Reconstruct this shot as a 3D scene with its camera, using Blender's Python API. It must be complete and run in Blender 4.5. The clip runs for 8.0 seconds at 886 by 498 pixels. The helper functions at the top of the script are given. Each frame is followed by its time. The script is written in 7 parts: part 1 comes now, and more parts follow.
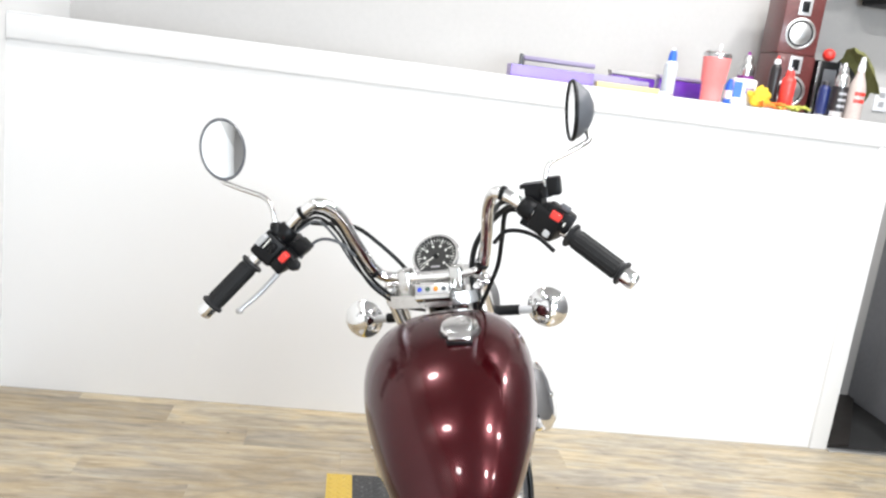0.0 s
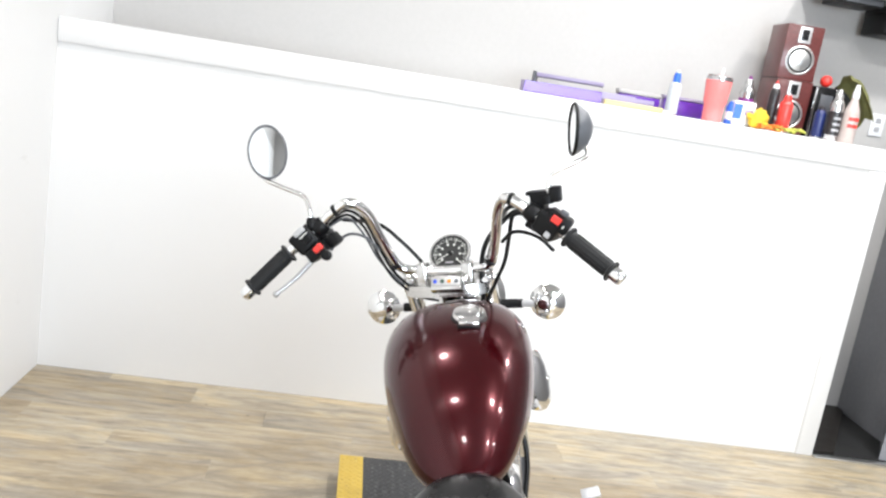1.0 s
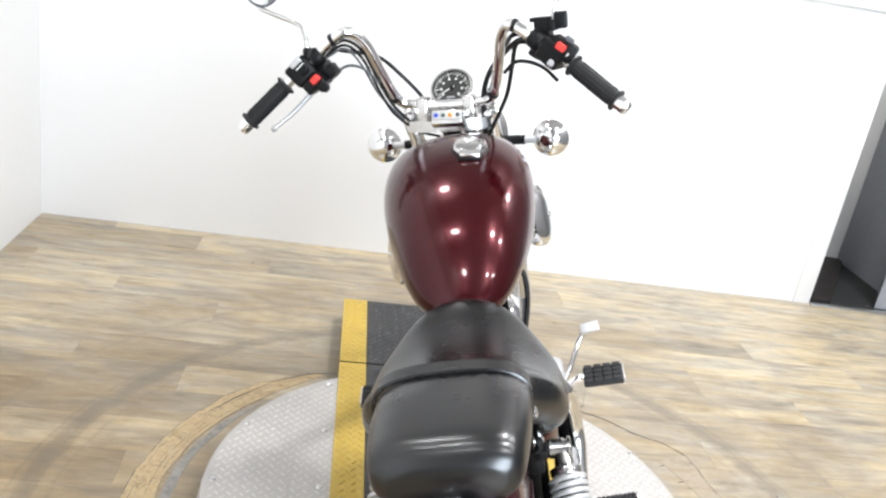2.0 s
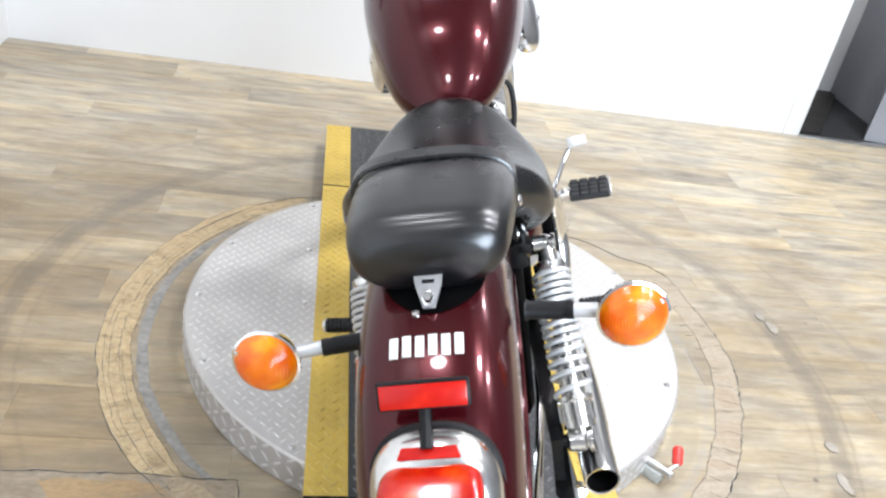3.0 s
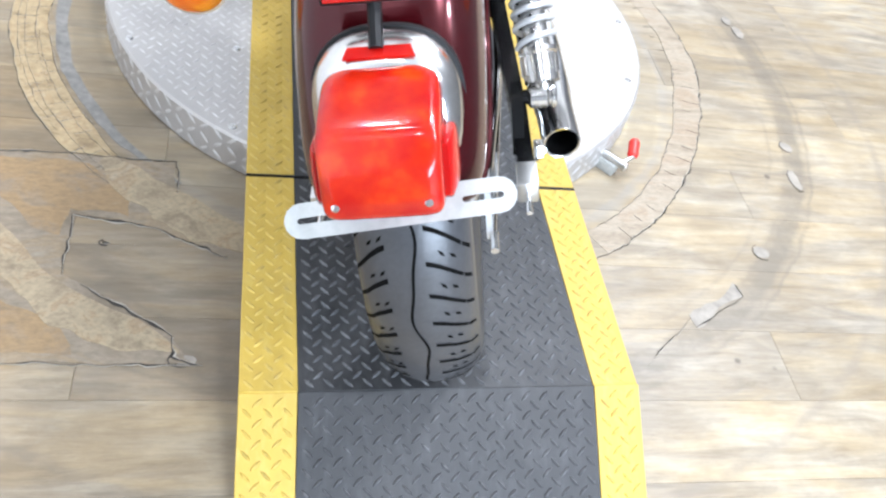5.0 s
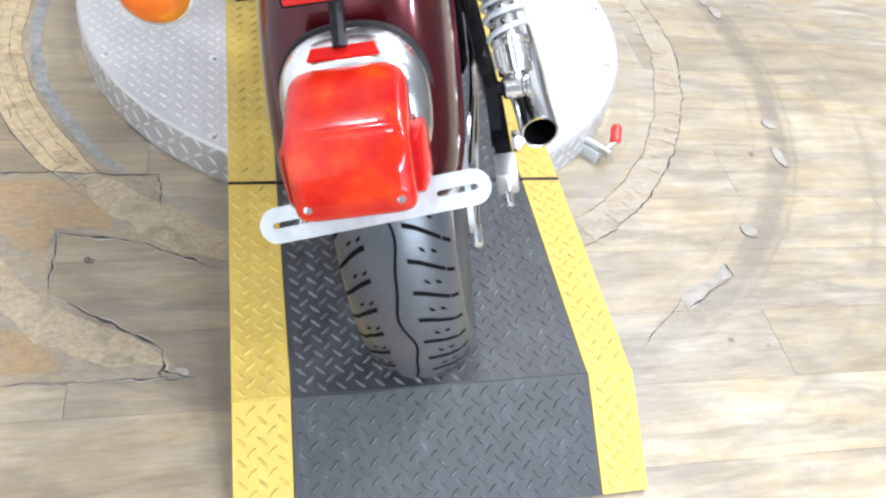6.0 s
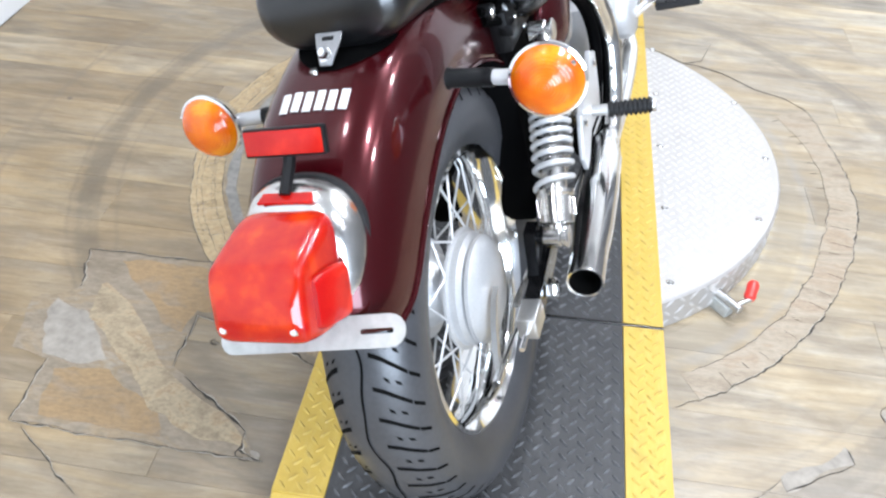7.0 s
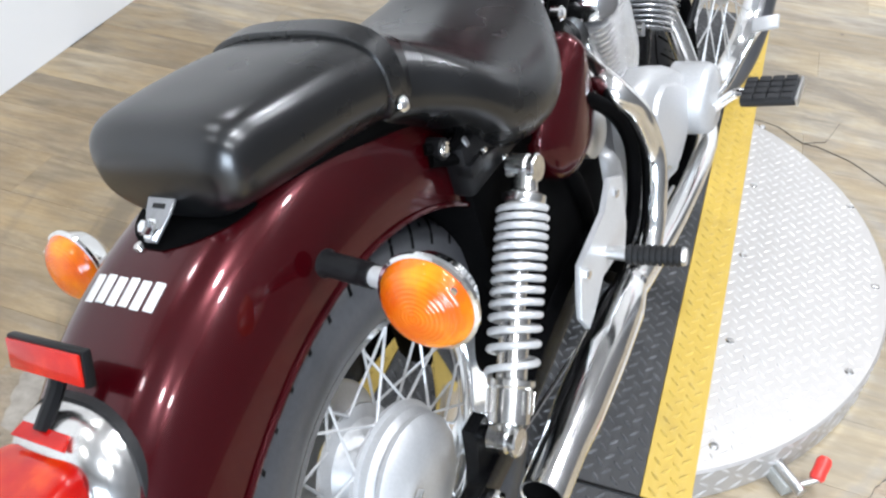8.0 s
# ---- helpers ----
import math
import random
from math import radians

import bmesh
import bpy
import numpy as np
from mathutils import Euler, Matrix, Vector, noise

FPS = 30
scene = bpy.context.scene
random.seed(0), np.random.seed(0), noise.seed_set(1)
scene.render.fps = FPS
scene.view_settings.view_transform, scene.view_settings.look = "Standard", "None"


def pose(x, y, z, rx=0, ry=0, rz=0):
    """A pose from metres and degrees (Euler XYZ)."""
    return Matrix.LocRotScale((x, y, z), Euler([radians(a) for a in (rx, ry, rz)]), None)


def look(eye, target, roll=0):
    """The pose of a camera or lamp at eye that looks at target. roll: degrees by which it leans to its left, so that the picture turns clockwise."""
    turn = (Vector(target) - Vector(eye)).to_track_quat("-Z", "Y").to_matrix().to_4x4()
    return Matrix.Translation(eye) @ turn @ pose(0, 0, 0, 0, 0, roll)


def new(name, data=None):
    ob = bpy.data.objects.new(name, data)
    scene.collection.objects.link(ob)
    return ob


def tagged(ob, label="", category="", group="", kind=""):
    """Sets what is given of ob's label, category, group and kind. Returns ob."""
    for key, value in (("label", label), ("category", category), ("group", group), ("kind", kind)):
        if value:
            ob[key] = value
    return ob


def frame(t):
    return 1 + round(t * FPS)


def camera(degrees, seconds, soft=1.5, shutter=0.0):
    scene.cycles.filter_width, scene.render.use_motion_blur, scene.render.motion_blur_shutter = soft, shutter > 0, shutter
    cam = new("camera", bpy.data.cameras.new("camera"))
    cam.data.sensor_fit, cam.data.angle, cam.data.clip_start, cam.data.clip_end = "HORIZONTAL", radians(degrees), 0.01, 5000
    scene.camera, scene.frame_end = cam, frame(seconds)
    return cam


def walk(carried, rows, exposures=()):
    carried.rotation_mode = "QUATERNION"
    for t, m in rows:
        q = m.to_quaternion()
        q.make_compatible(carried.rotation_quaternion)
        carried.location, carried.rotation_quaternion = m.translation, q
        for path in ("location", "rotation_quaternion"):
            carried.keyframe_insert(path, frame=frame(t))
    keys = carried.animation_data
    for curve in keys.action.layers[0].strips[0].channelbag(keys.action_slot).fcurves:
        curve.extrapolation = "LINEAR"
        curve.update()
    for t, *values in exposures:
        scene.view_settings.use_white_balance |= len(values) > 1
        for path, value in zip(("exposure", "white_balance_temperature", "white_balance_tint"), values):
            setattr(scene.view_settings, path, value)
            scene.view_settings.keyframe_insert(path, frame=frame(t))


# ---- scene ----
cam = camera(55.5, 8.0, soft=2.4)
PATH = [
    (0, (-0.35, -1.482, 1.433), (-0.099, 0.456, 1.011), 7.4),
    (0.1, (-0.365, -1.524, 1.437), (-0.147, 0.421, 1.023), 8.1),
    (0.2, (-0.381, -1.564, 1.441), (-0.167, 0.383, 1.034), 8.6),
    (0.3, (-0.386, -1.604, 1.45), (-0.184, 0.344, 1.043), 8.9),
    (0.5, (-0.394, -1.652, 1.465), (-0.159, 0.299, 1.093), 8.5),
    (0.7, (-0.39, -1.675, 1.465), (-0.147, 0.271, 1.074), 9.2),
    (1, (-0.384, -1.698, 1.456), (-0.157, 0.247, 1.048), 9.3),
    (1.2, (-0.382, -1.703, 1.446), (-0.155, 0.229, 0.982), 8.8),
    (2.3, (-0.359, -1.695, 1.368), (-0.08, 0.114, 0.562), 10.4),
    (2.5, (-0.356, -1.697, 1.348), (-0.059, 0.081, 0.482), 10.9),
    (3, (-0.343, -1.698, 1.303), (-0.02, -0.011, 0.278), 10.9),
    (3.5, (-0.334, -1.698, 1.261), (0.016, -0.099, 0.112), 10.9),
    (4, (-0.326, -1.698, 1.207), (0.079, -0.219, -0.077), 13.3),
    (4.5, (-0.319, -1.702, 1.166), (0.138, -0.329, -0.215), 15.4),
    (5, (-0.318, -1.709, 1.136), (0.161, -0.412, -0.31), 17.5),
    (5.2, (-0.315, -1.712, 1.124), (0.186, -0.445, -0.341), 18.3),
    (6.3, (-0.281, -1.712, 1.156), (0.152, -0.411, -0.3), 10.1),
    (6.4, (-0.25, -1.712, 1.165), (0.118, -0.399, -0.298), 6.8),
    (6.5, (-0.21, -1.708, 1.171), (0.112, -0.341, -0.253), 4.8),
    (6.6, (-0.164, -1.711, 1.194), (0.074, -0.291, -0.195), 2.5),
    (6.7, (-0.113, -1.721, 1.212), (-0.01, -0.235, -0.122), 2.1),
    (6.8, (-0.059, -1.733, 1.227), (-0.076, -0.195, -0.052), 2.7),
    (6.9, (-0.02, -1.732, 1.231), (-0.105, -0.198, -0.05), 3.9),
    (7, (0.016, -1.734, 1.235), (-0.151, -0.251, -0.096), 3.1),
    (7.2, (0.067, -1.694, 1.238), (-0.243, -0.225, -0.083), 1.8),
    (7.3, (0.089, -1.658, 1.239), (-0.293, -0.208, -0.085), 0.3),
    (7.5, (0.113, -1.565, 1.217), (-0.326, -0.142, -0.118), 0.5),
    (7.6, (0.119, -1.512, 1.231), (-0.317, -0.106, -0.123), 2.0),
    (7.7, (0.132, -1.468, 1.242), (-0.292, -0.048, -0.102), 2.6),
    (7.8, (0.143, -1.426, 1.25), (-0.279, 0.0, -0.087), 2.9),
    (7.9, (0.163, -1.397, 1.245), (-0.282, 0.021, -0.093), 2.2),
    (8, (0.183, -1.357, 1.237), (-0.313, 0.031, -0.116), 0.7),
]
EXPOSURES = [(0.0, 0.03, 6450, 10), (1.2, 0.05, 6450, 10), (2.5, 0.17, 6200, 10), (3.5, 0.25, 5950, 10), (5.0, 0.39, 5750, 10), (6.5, 0.32, 5800, 10), (7.2, 0.09, 5870, 10), (8.0, -0.02, 6000, 10)]
walk(cam, [(t, look(eye, target, roll)) for t, eye, target, roll in PATH], EXPOSURES)

# ---- world and light ----
world = bpy.data.worlds.new("world")
scene.world = world
world.use_nodes = True
world.node_tree.nodes["Background"].inputs[0].default_value = (0.9, 0.95, 1.0, 1)
world.node_tree.nodes["Background"].inputs[1].default_value = 0.4

CEILING = 3.5
# the column at x = -1.25 is added fill for the west floor
LAMP_SPOTS = [(x, y) for y in (-2.7, -0.9, 0.9) for x in (-1.25, 0.95, 2.1)]
POWER = {-1.25: 15.0, 0.95: 46.0, 2.1: 37.0}
ROW = {-2.7: 0.75, -0.9: 1.05, 0.9: 1.15}
for x, y in LAMP_SPOTS:
    lamp = bpy.data.lights.new("ceiling_or_fill_lamp", "AREA")
    lamp.shape, lamp.size, lamp.energy, lamp.color = "DISK", 0.26, POWER[x] * ROW[y], (1.0, 0.992, 0.985)
    ob = new("ceiling_or_fill_light", lamp)
    ob.matrix_world = Matrix.Translation((x, y, CEILING - 0.055))
# daylight through the big opening behind the camera
day = bpy.data.lights.new("daylight", "AREA")
day.shape, day.size, day.size_y, day.energy, day.color = "RECTANGLE", 2.0, 1.6, 200.0, (0.82, 0.91, 1.0)
ob = new("daylight_opening", day)
ob.matrix_world = look((1.22, -4.44, 1.5), (0.5, 0.0, 0.9))


# ---- materials ----
def nodes_of(name):
    m = bpy.data.materials.new(name)
    m.use_nodes = True
    return m, m.node_tree, m.node_tree.nodes["Principled BSDF"]


def add(tree, kind, **values):
    n = tree.nodes.new(kind)
    for key, value in values.items():
        if key in n.inputs:
            n.inputs[key].default_value = value
    return n


def ramp(tree, source, stops):
    n = tree.nodes.new("ShaderNodeValToRGB")
    while len(n.color_ramp.elements) < len(stops):
        n.color_ramp.elements.new(0.5)
    for e, (p, c) in zip(n.color_ramp.elements, stops):
        e.position, e.color = p, (*c, 1) if len(c) == 3 else c
    tree.links.new(source, n.inputs[0])
    return n


def grey(v):
    return (v, v, v)


def surface(name, col, rough=0.5, metal=0.0, coat=0.0, grain=60.0, vary=0.12, bump=0.05, rough_vary=0.12, stains=5.0, aniso=0.0, dust=0.0, spec=0.5):
    """A surface with grain and stains at two scales, in object space."""
    m, tree, bsdf = nodes_of(name)
    co = tree.nodes.new("ShaderNodeTexCoord")
    fine = add(tree, "ShaderNodeTexNoise", Scale=grain, Detail=6.0, Roughness=0.6)
    wide = add(tree, "ShaderNodeTexNoise", Scale=stains, Detail=5.0, Roughness=0.65)
    for n in (fine, wide):
        tree.links.new(co.outputs["Object"], n.inputs["Vector"])
    mixed = tree.nodes.new("ShaderNodeMath")
    mixed.operation = "ADD"
    tree.links.new(fine.outputs["Fac"], mixed.inputs[0])
    tree.links.new(wide.outputs["Fac"], mixed.inputs[1])
    lo, hi = [c * (1 - vary) for c in col], [min(1, c * (1 + vary)) for c in col]
    if dust:
        hi = [min(1, c * (1 - dust) + 0.45 * dust) for c in hi]
    r = ramp(tree, mixed.outputs[0], [(0.7, lo), (1.3, hi)])
    r.color_ramp.elements[0].position, r.color_ramp.elements[1].position = 0.35, 0.65
    half = tree.nodes.new("ShaderNodeMath")
    half.operation = "MULTIPLY"
    half.inputs[1].default_value = 0.5
    tree.links.new(mixed.outputs[0], half.inputs[0])
    tree.links.new(half.outputs[0], r.inputs[0])
    tree.links.new(r.outputs[0], bsdf.inputs["Base Color"])
    rr = ramp(tree, wide.outputs["Fac"], [(0.3, grey(max(0.02, rough - rough_vary * rough))), (0.7, grey(min(1, rough + rough_vary * rough)))])
    tree.links.new(rr.outputs[0], bsdf.inputs["Roughness"])
    bsdf.inputs["Metallic"].default_value = metal
    bsdf.inputs["Specular IOR Level"].default_value = spec
    bsdf.inputs["Coat Weight"].default_value = coat
    bsdf.inputs["Coat Roughness"].default_value = 0.03
    if bump:
        b = add(tree, "ShaderNodeBump", Strength=bump, Distance=0.002)
        tree.links.new(fine.outputs["Fac"], b.inputs["Height"])
        tree.links.new(b.outputs[0], bsdf.inputs["Normal"])
    return m


def lens_material(name, col, deep, clear=0.3, blot=22.0, coat=0.5):
    m, tree, bsdf = nodes_of(name)
    co = tree.nodes.new("ShaderNodeTexCoord")
    wide = add(tree, "ShaderNodeTexNoise", Scale=blot, Detail=3.0)
    tree.links.new(co.outputs["Object"], wide.inputs["Vector"])
    # noise from deep to bright tint paints the lens's inner glow
    r = ramp(tree, wide.outputs["Fac"], [(0.38, deep), (0.56, [0.72 * a + 0.28 * b for a, b in zip(deep, col)]), (0.72, col)])
    tree.links.new(r.outputs[0], bsdf.inputs["Base Color"])
    grid = add(tree, "ShaderNodeTexChecker", Scale=260.0)
    tree.links.new(co.outputs["Object"], grid.inputs["Vector"])
    b = add(tree, "ShaderNodeBump", Strength=0.12, Distance=0.001)
    tree.links.new(grid.outputs["Fac"], b.inputs["Height"])
    tree.links.new(b.outputs[0], bsdf.inputs["Normal"])
    bsdf.inputs["Roughness"].default_value = 0.15
    bsdf.inputs["Transmission Weight"].default_value = clear
    bsdf.inputs["Specular IOR Level"].default_value = 0.3
    bsdf.inputs["Subsurface Weight"].default_value = 0.1
    bsdf.inputs["Subsurface Radius"].default_value = (0.03, 0.012, 0.004)
    bsdf.inputs["Subsurface Scale"].default_value = 0.6
    bsdf.inputs["Coat Weight"].default_value = coat
    bsdf.inputs["Coat Roughness"].default_value = 0.03
    return m


CHROME = surface("chrome", (0.86, 0.86, 0.855), 0.08, 1.0, grain=40, vary=0.04, bump=0.01, stains=9, rough_vary=0.5)
CHROME_EXHAUST = surface("heat_dulled_chrome", (0.84, 0.835, 0.82), 0.15, 1.0, grain=60, vary=0.06, bump=0.01, stains=7, rough_vary=0.4)
CHROME_DULL = surface("worn_chrome", (0.66, 0.65, 0.63), 0.2, 1.0, grain=120, vary=0.12, bump=0.03, stains=14, rough_vary=0.4)
ALUMINIUM = surface("cast_aluminium", (0.62, 0.62, 0.61), 0.36, 1.0, grain=300, vary=0.08, bump=0.12, stains=8)
SILVER_PAINT = surface("silver_paint", (0.5, 0.5, 0.5), 0.34, 0.35, coat=0.3, grain=200, vary=0.06, bump=0.02)
HUB_METAL = surface("satin_cast_hub", (0.46, 0.46, 0.462), 0.38, 0.4, grain=240, vary=0.08, bump=0.06, stains=9)
WHITE_METAL = surface("pale_zinc", (0.42, 0.425, 0.405), 0.42, 0.25, grain=90, vary=0.16, bump=0.05, stains=18)
MAROON = surface("maroon_metallic_paint", (0.045, 0.001, 0.003), 0.22, 0.55, coat=0.42, grain=900, vary=0.2, bump=0.0, stains=3, spec=0.3)
BLACK_PAINT = surface("black_gloss_paint", (0.003, 0.003, 0.0033), 0.22, 0.0, coat=0.15, grain=90, vary=0.3, bump=0.02, spec=0.2)
BLACK_PLASTIC = surface("black_plastic", (0.005, 0.005, 0.0055), 0.42, grain=350, vary=0.25, bump=0.08, spec=0.2)
GREY_PLASTIC = surface("blue_grey_plastic", (0.09, 0.095, 0.105), 0.35, grain=250, vary=0.1, bump=0.05)
RUBBER = surface("grip_rubber", (0.012, 0.012, 0.0125), 0.6, grain=260, vary=0.25, bump=0.15, spec=0.3)
TYRE = surface("tyre_rubber", (0.042, 0.043, 0.047), 0.38, grain=180, vary=0.2, bump=0.1, stains=12, spec=0.65)
# near-black for groove shade on the tread; also lines the muffler
RECESS_BLACK = surface("recess_black", (0.003, 0.003, 0.003), 0.9, grain=100, vary=0.2, bump=0.0, spec=0.1)
LEATHER = surface("black_vinyl", (0.003, 0.0031, 0.0034), 0.28, grain=900, vary=0.2, bump=0.012, stains=2.5, rough_vary=0.08, spec=0.72)
RED_LENS = lens_material("red_lens", (0.62, 0.05, 0.003), (0.36, 0.003, 0.0015), 0.1, 30.0, 0.35)
RED_DEEP = lens_material("red_reflector", (0.6, 0.022, 0.008), (0.36, 0.003, 0.002), 0.1, 30.0, 0.15)
AMBER_LENS = lens_material("amber_lens", (0.95, 0.36, 0.003), (0.66, 0.1, 0.0), 0.2, 22.0)
RED_PLASTIC = surface("red_switch", (0.75, 0.04, 0.03), 0.35, grain=200, vary=0.1, bump=0.02)
DIAL = surface("dial_face", (0.015, 0.015, 0.014), 0.5, grain=90, vary=0.1, bump=0.0)
DIAL_MARK = surface("dial_marks", (0.75, 0.75, 0.7), 0.5, grain=90, vary=0.05, bump=0.0)
LETTER = surface("silver_white_emblem", (0.6, 0.592, 0.58), 0.3, grain=90, vary=0.06, bump=0.0)
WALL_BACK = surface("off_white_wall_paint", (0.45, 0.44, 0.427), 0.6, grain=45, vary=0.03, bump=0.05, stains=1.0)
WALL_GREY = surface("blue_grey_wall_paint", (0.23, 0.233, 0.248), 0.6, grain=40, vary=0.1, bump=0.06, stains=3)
CEILING_PAINT = surface("grey_ceiling_paint", (0.4, 0.4, 0.403), 0.7, grain=40, vary=0.03, bump=0.05)
LAMP_WHITE = surface("white_lamp_housing", (0.7, 0.7, 0.7), 0.5, grain=90, vary=0.05, bump=0.0)
# unseen east wall, kept dark so the bike's right side mirrors little light
WALL_SHADE = surface("dark_closing_wall", (0.13, 0.13, 0.135), 0.6, grain=45, vary=0.05, bump=0.05, stains=1.0)
# unseen wall behind the camera; its grey is set by what the bike mirrors
WALL_SOUTH = surface("pale_grey_wall_paint", (0.3, 0.3, 0.305), 0.6, grain=45, vary=0.05, bump=0.05, stains=1.0)
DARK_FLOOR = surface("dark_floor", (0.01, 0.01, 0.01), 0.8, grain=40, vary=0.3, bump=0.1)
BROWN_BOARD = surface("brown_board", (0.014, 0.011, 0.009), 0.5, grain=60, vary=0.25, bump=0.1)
CHERRY = surface("cherry_veneer", (0.1, 0.022, 0.02), 0.35, coat=0.2, grain=70, vary=0.3, bump=0.03)
BAR_GREY = surface("print_grey", (0.35, 0.35, 0.36), 0.5, grain=90, vary=0.1, bump=0.0)


def plain(name, col, rough=0.4, metal=0.0, coat=0.0):
    return surface(name, col, rough, metal, coat, grain=120, vary=0.1, bump=0.03)


def mirror_glass():
    m, tree, bsdf = nodes_of("mirror_glass")
    bsdf.inputs["Base Color"].default_value = (0.86, 0.87, 0.87, 1)
    bsdf.inputs["Metallic"].default_value = 1.0
    bsdf.inputs["Roughness"].default_value = 0.015
    return m


def clear_glass():
    m, tree, bsdf = nodes_of("clear_glass")
    bsdf.inputs["Base Color"].default_value = (1, 1, 1, 1)
    bsdf.inputs["Transmission Weight"].default_value = 1.0
    bsdf.inputs["Roughness"].default_value = 0.02
    bsdf.inputs["IOR"].default_value = 1.3
    return m


def scuffed_paint(name, col, scuff):
    """White wall paint with roller grain, faint grey scuffs and a few darker smudges."""
    m, tree, bsdf = nodes_of(name)
    geo = tree.nodes.new("ShaderNodeNewGeometry")
    stretch = add(tree, "ShaderNodeMapping", Scale=(1.0, 1.0, 2.6))
    tree.links.new(geo.outputs["Position"], stretch.inputs["Vector"])
    wide = add(tree, "ShaderNodeTexNoise", Scale=2.4, Detail=9.0, Roughness=0.66)
    roller = add(tree, "ShaderNodeTexNoise", Scale=220.0, Detail=3.0)
    soft = add(tree, "ShaderNodeTexNoise", Scale=0.9, Detail=3.0)
    tree.links.new(stretch.outputs[0], wide.inputs["Vector"])
    for n in (roller, soft):
        tree.links.new(geo.outputs["Position"], n.inputs["Vector"])
    base = ramp(tree, soft.outputs["Fac"], [(0.3, [c * 0.965 for c in col]), (0.7, col)])
    mark = ramp(tree, wide.outputs["Fac"], [(0.69, grey(0)), (0.76, grey(0.8))])
    mix = tree.nodes.new("ShaderNodeMix")
    mix.data_type = "RGBA"
    mix.inputs[7].default_value = (*scuff, 1)
    tree.links.new(mark.outputs[0], mix.inputs[0])
    tree.links.new(base.outputs[0], mix.inputs[6])
    tree.links.new(mix.outputs[2], bsdf.inputs["Base Color"])
    bsdf.inputs["Roughness"].default_value = 0.5
    b = add(tree, "ShaderNodeBump", Strength=0.06, Distance=0.001)
    tree.links.new(roller.outputs["Fac"], b.inputs["Height"])
    tree.links.new(b.outputs[0], bsdf.inputs["Normal"])
    return m


WALL_WHITE = scuffed_paint("white_wall_paint", (0.72, 0.717, 0.71), (0.55, 0.54, 0.52))
MIRROR, GLASS = mirror_glass(), clear_glass()


def plate_material(name, base, worn, rough, metal, wear=0.5, dirt=(0.05, 0.045, 0.04)):
    """Tread plate: paint or metal with scuffs in streaks and dirt in patches."""
    m, tree, bsdf = nodes_of(name)
    co = tree.nodes.new("ShaderNodeTexCoord")
    stretch = add(tree, "ShaderNodeMapping", Scale=(1.0, 0.25, 1.0))
    tree.links.new(co.outputs["Object"], stretch.inputs["Vector"])
    scuff = add(tree, "ShaderNodeTexNoise", Scale=70.0, Detail=8.0, Roughness=0.75)
    patch = add(tree, "ShaderNodeTexNoise", Scale=9.0, Detail=6.0, Roughness=0.7)
    tree.links.new(stretch.outputs[0], scuff.inputs["Vector"])
    tree.links.new(co.outputs["Object"], patch.inputs["Vector"])
    s = ramp(tree, scuff.outputs["Fac"], [(0.5, grey(0)), (0.72, grey(wear))])
    p = ramp(tree, patch.outputs["Fac"], [(0.52, grey(0)), (0.75, grey(0.55))])
    one = tree.nodes.new("ShaderNodeMix")
    one.data_type = "RGBA"
    one.inputs[6].default_value, one.inputs[7].default_value = (*base, 1), (*worn, 1)
    tree.links.new(s.outputs[0], one.inputs[0])
    two = tree.nodes.new("ShaderNodeMix")
    two.data_type = "RGBA"
    two.inputs[7].default_value = (*dirt, 1)
    tree.links.new(p.outputs[0], two.inputs[0])
    tree.links.new(one.outputs[2], two.inputs[6])
    tree.links.new(two.outputs[2], bsdf.inputs["Base Color"])
    rr = ramp(tree, patch.outputs["Fac"], [(0.35, grey(rough)), (0.7, grey(min(1, rough + 0.1)))])
    tree.links.new(rr.outputs[0], bsdf.inputs["Roughness"])
    bsdf.inputs["Metallic"].default_value = metal
    b = add(tree, "ShaderNodeBump", Strength=0.1, Distance=0.001)
    tree.links.new(scuff.outputs["Fac"], b.inputs["Height"])
    tree.links.new(b.outputs[0], bsdf.inputs["Normal"])
    return m


TREAD_BLACK = plate_material("black_tread_plate", (0.024, 0.024, 0.025), (0.1, 0.1, 0.104), 0.45, 0.0, 0.4, (0.05, 0.047, 0.045))
TREAD_YELLOW = plate_material("yellow_tread_plate", (0.49, 0.335, 0.052), (0.57, 0.43, 0.13), 0.5, 0.0, 0.55, (0.32, 0.225, 0.05))
LOZENGE_YELLOW = plate_material("scuffed_yellow_lozenges", (0.49, 0.345, 0.068), (0.16, 0.12, 0.045), 0.5, 0.0, 0.75, (0.3, 0.21, 0.06))
TREAD_SILVER = plate_material("aluminium_tread_plate", (0.47, 0.447, 0.424), (0.55, 0.528, 0.505), 0.42, 0.5, 0.6, (0.43, 0.405, 0.38))
LOZENGE_SILVER = plate_material("bright_lozenges", (0.58, 0.565, 0.55), (0.68, 0.665, 0.65), 0.36, 0.45, 0.5, (0.5, 0.48, 0.46))
# lighter than the plate: ridge wear, with glints put into the colour
LOZENGE_BLACK = plate_material("worn_glinting_lozenges", (0.075, 0.075, 0.077), (0.22, 0.22, 0.223), 0.38, 0.1, 0.8, (0.06, 0.058, 0.055))


def stretch_patches(tree, geo):
    """Coordinates for the grime and shade patches, drawn out along the planks."""
    mp = add(tree, "ShaderNodeMapping", Scale=(1.0, 2.2, 1.0))
    tree.links.new(geo.outputs["Position"], mp.inputs["Vector"])
    return mp.outputs[0]


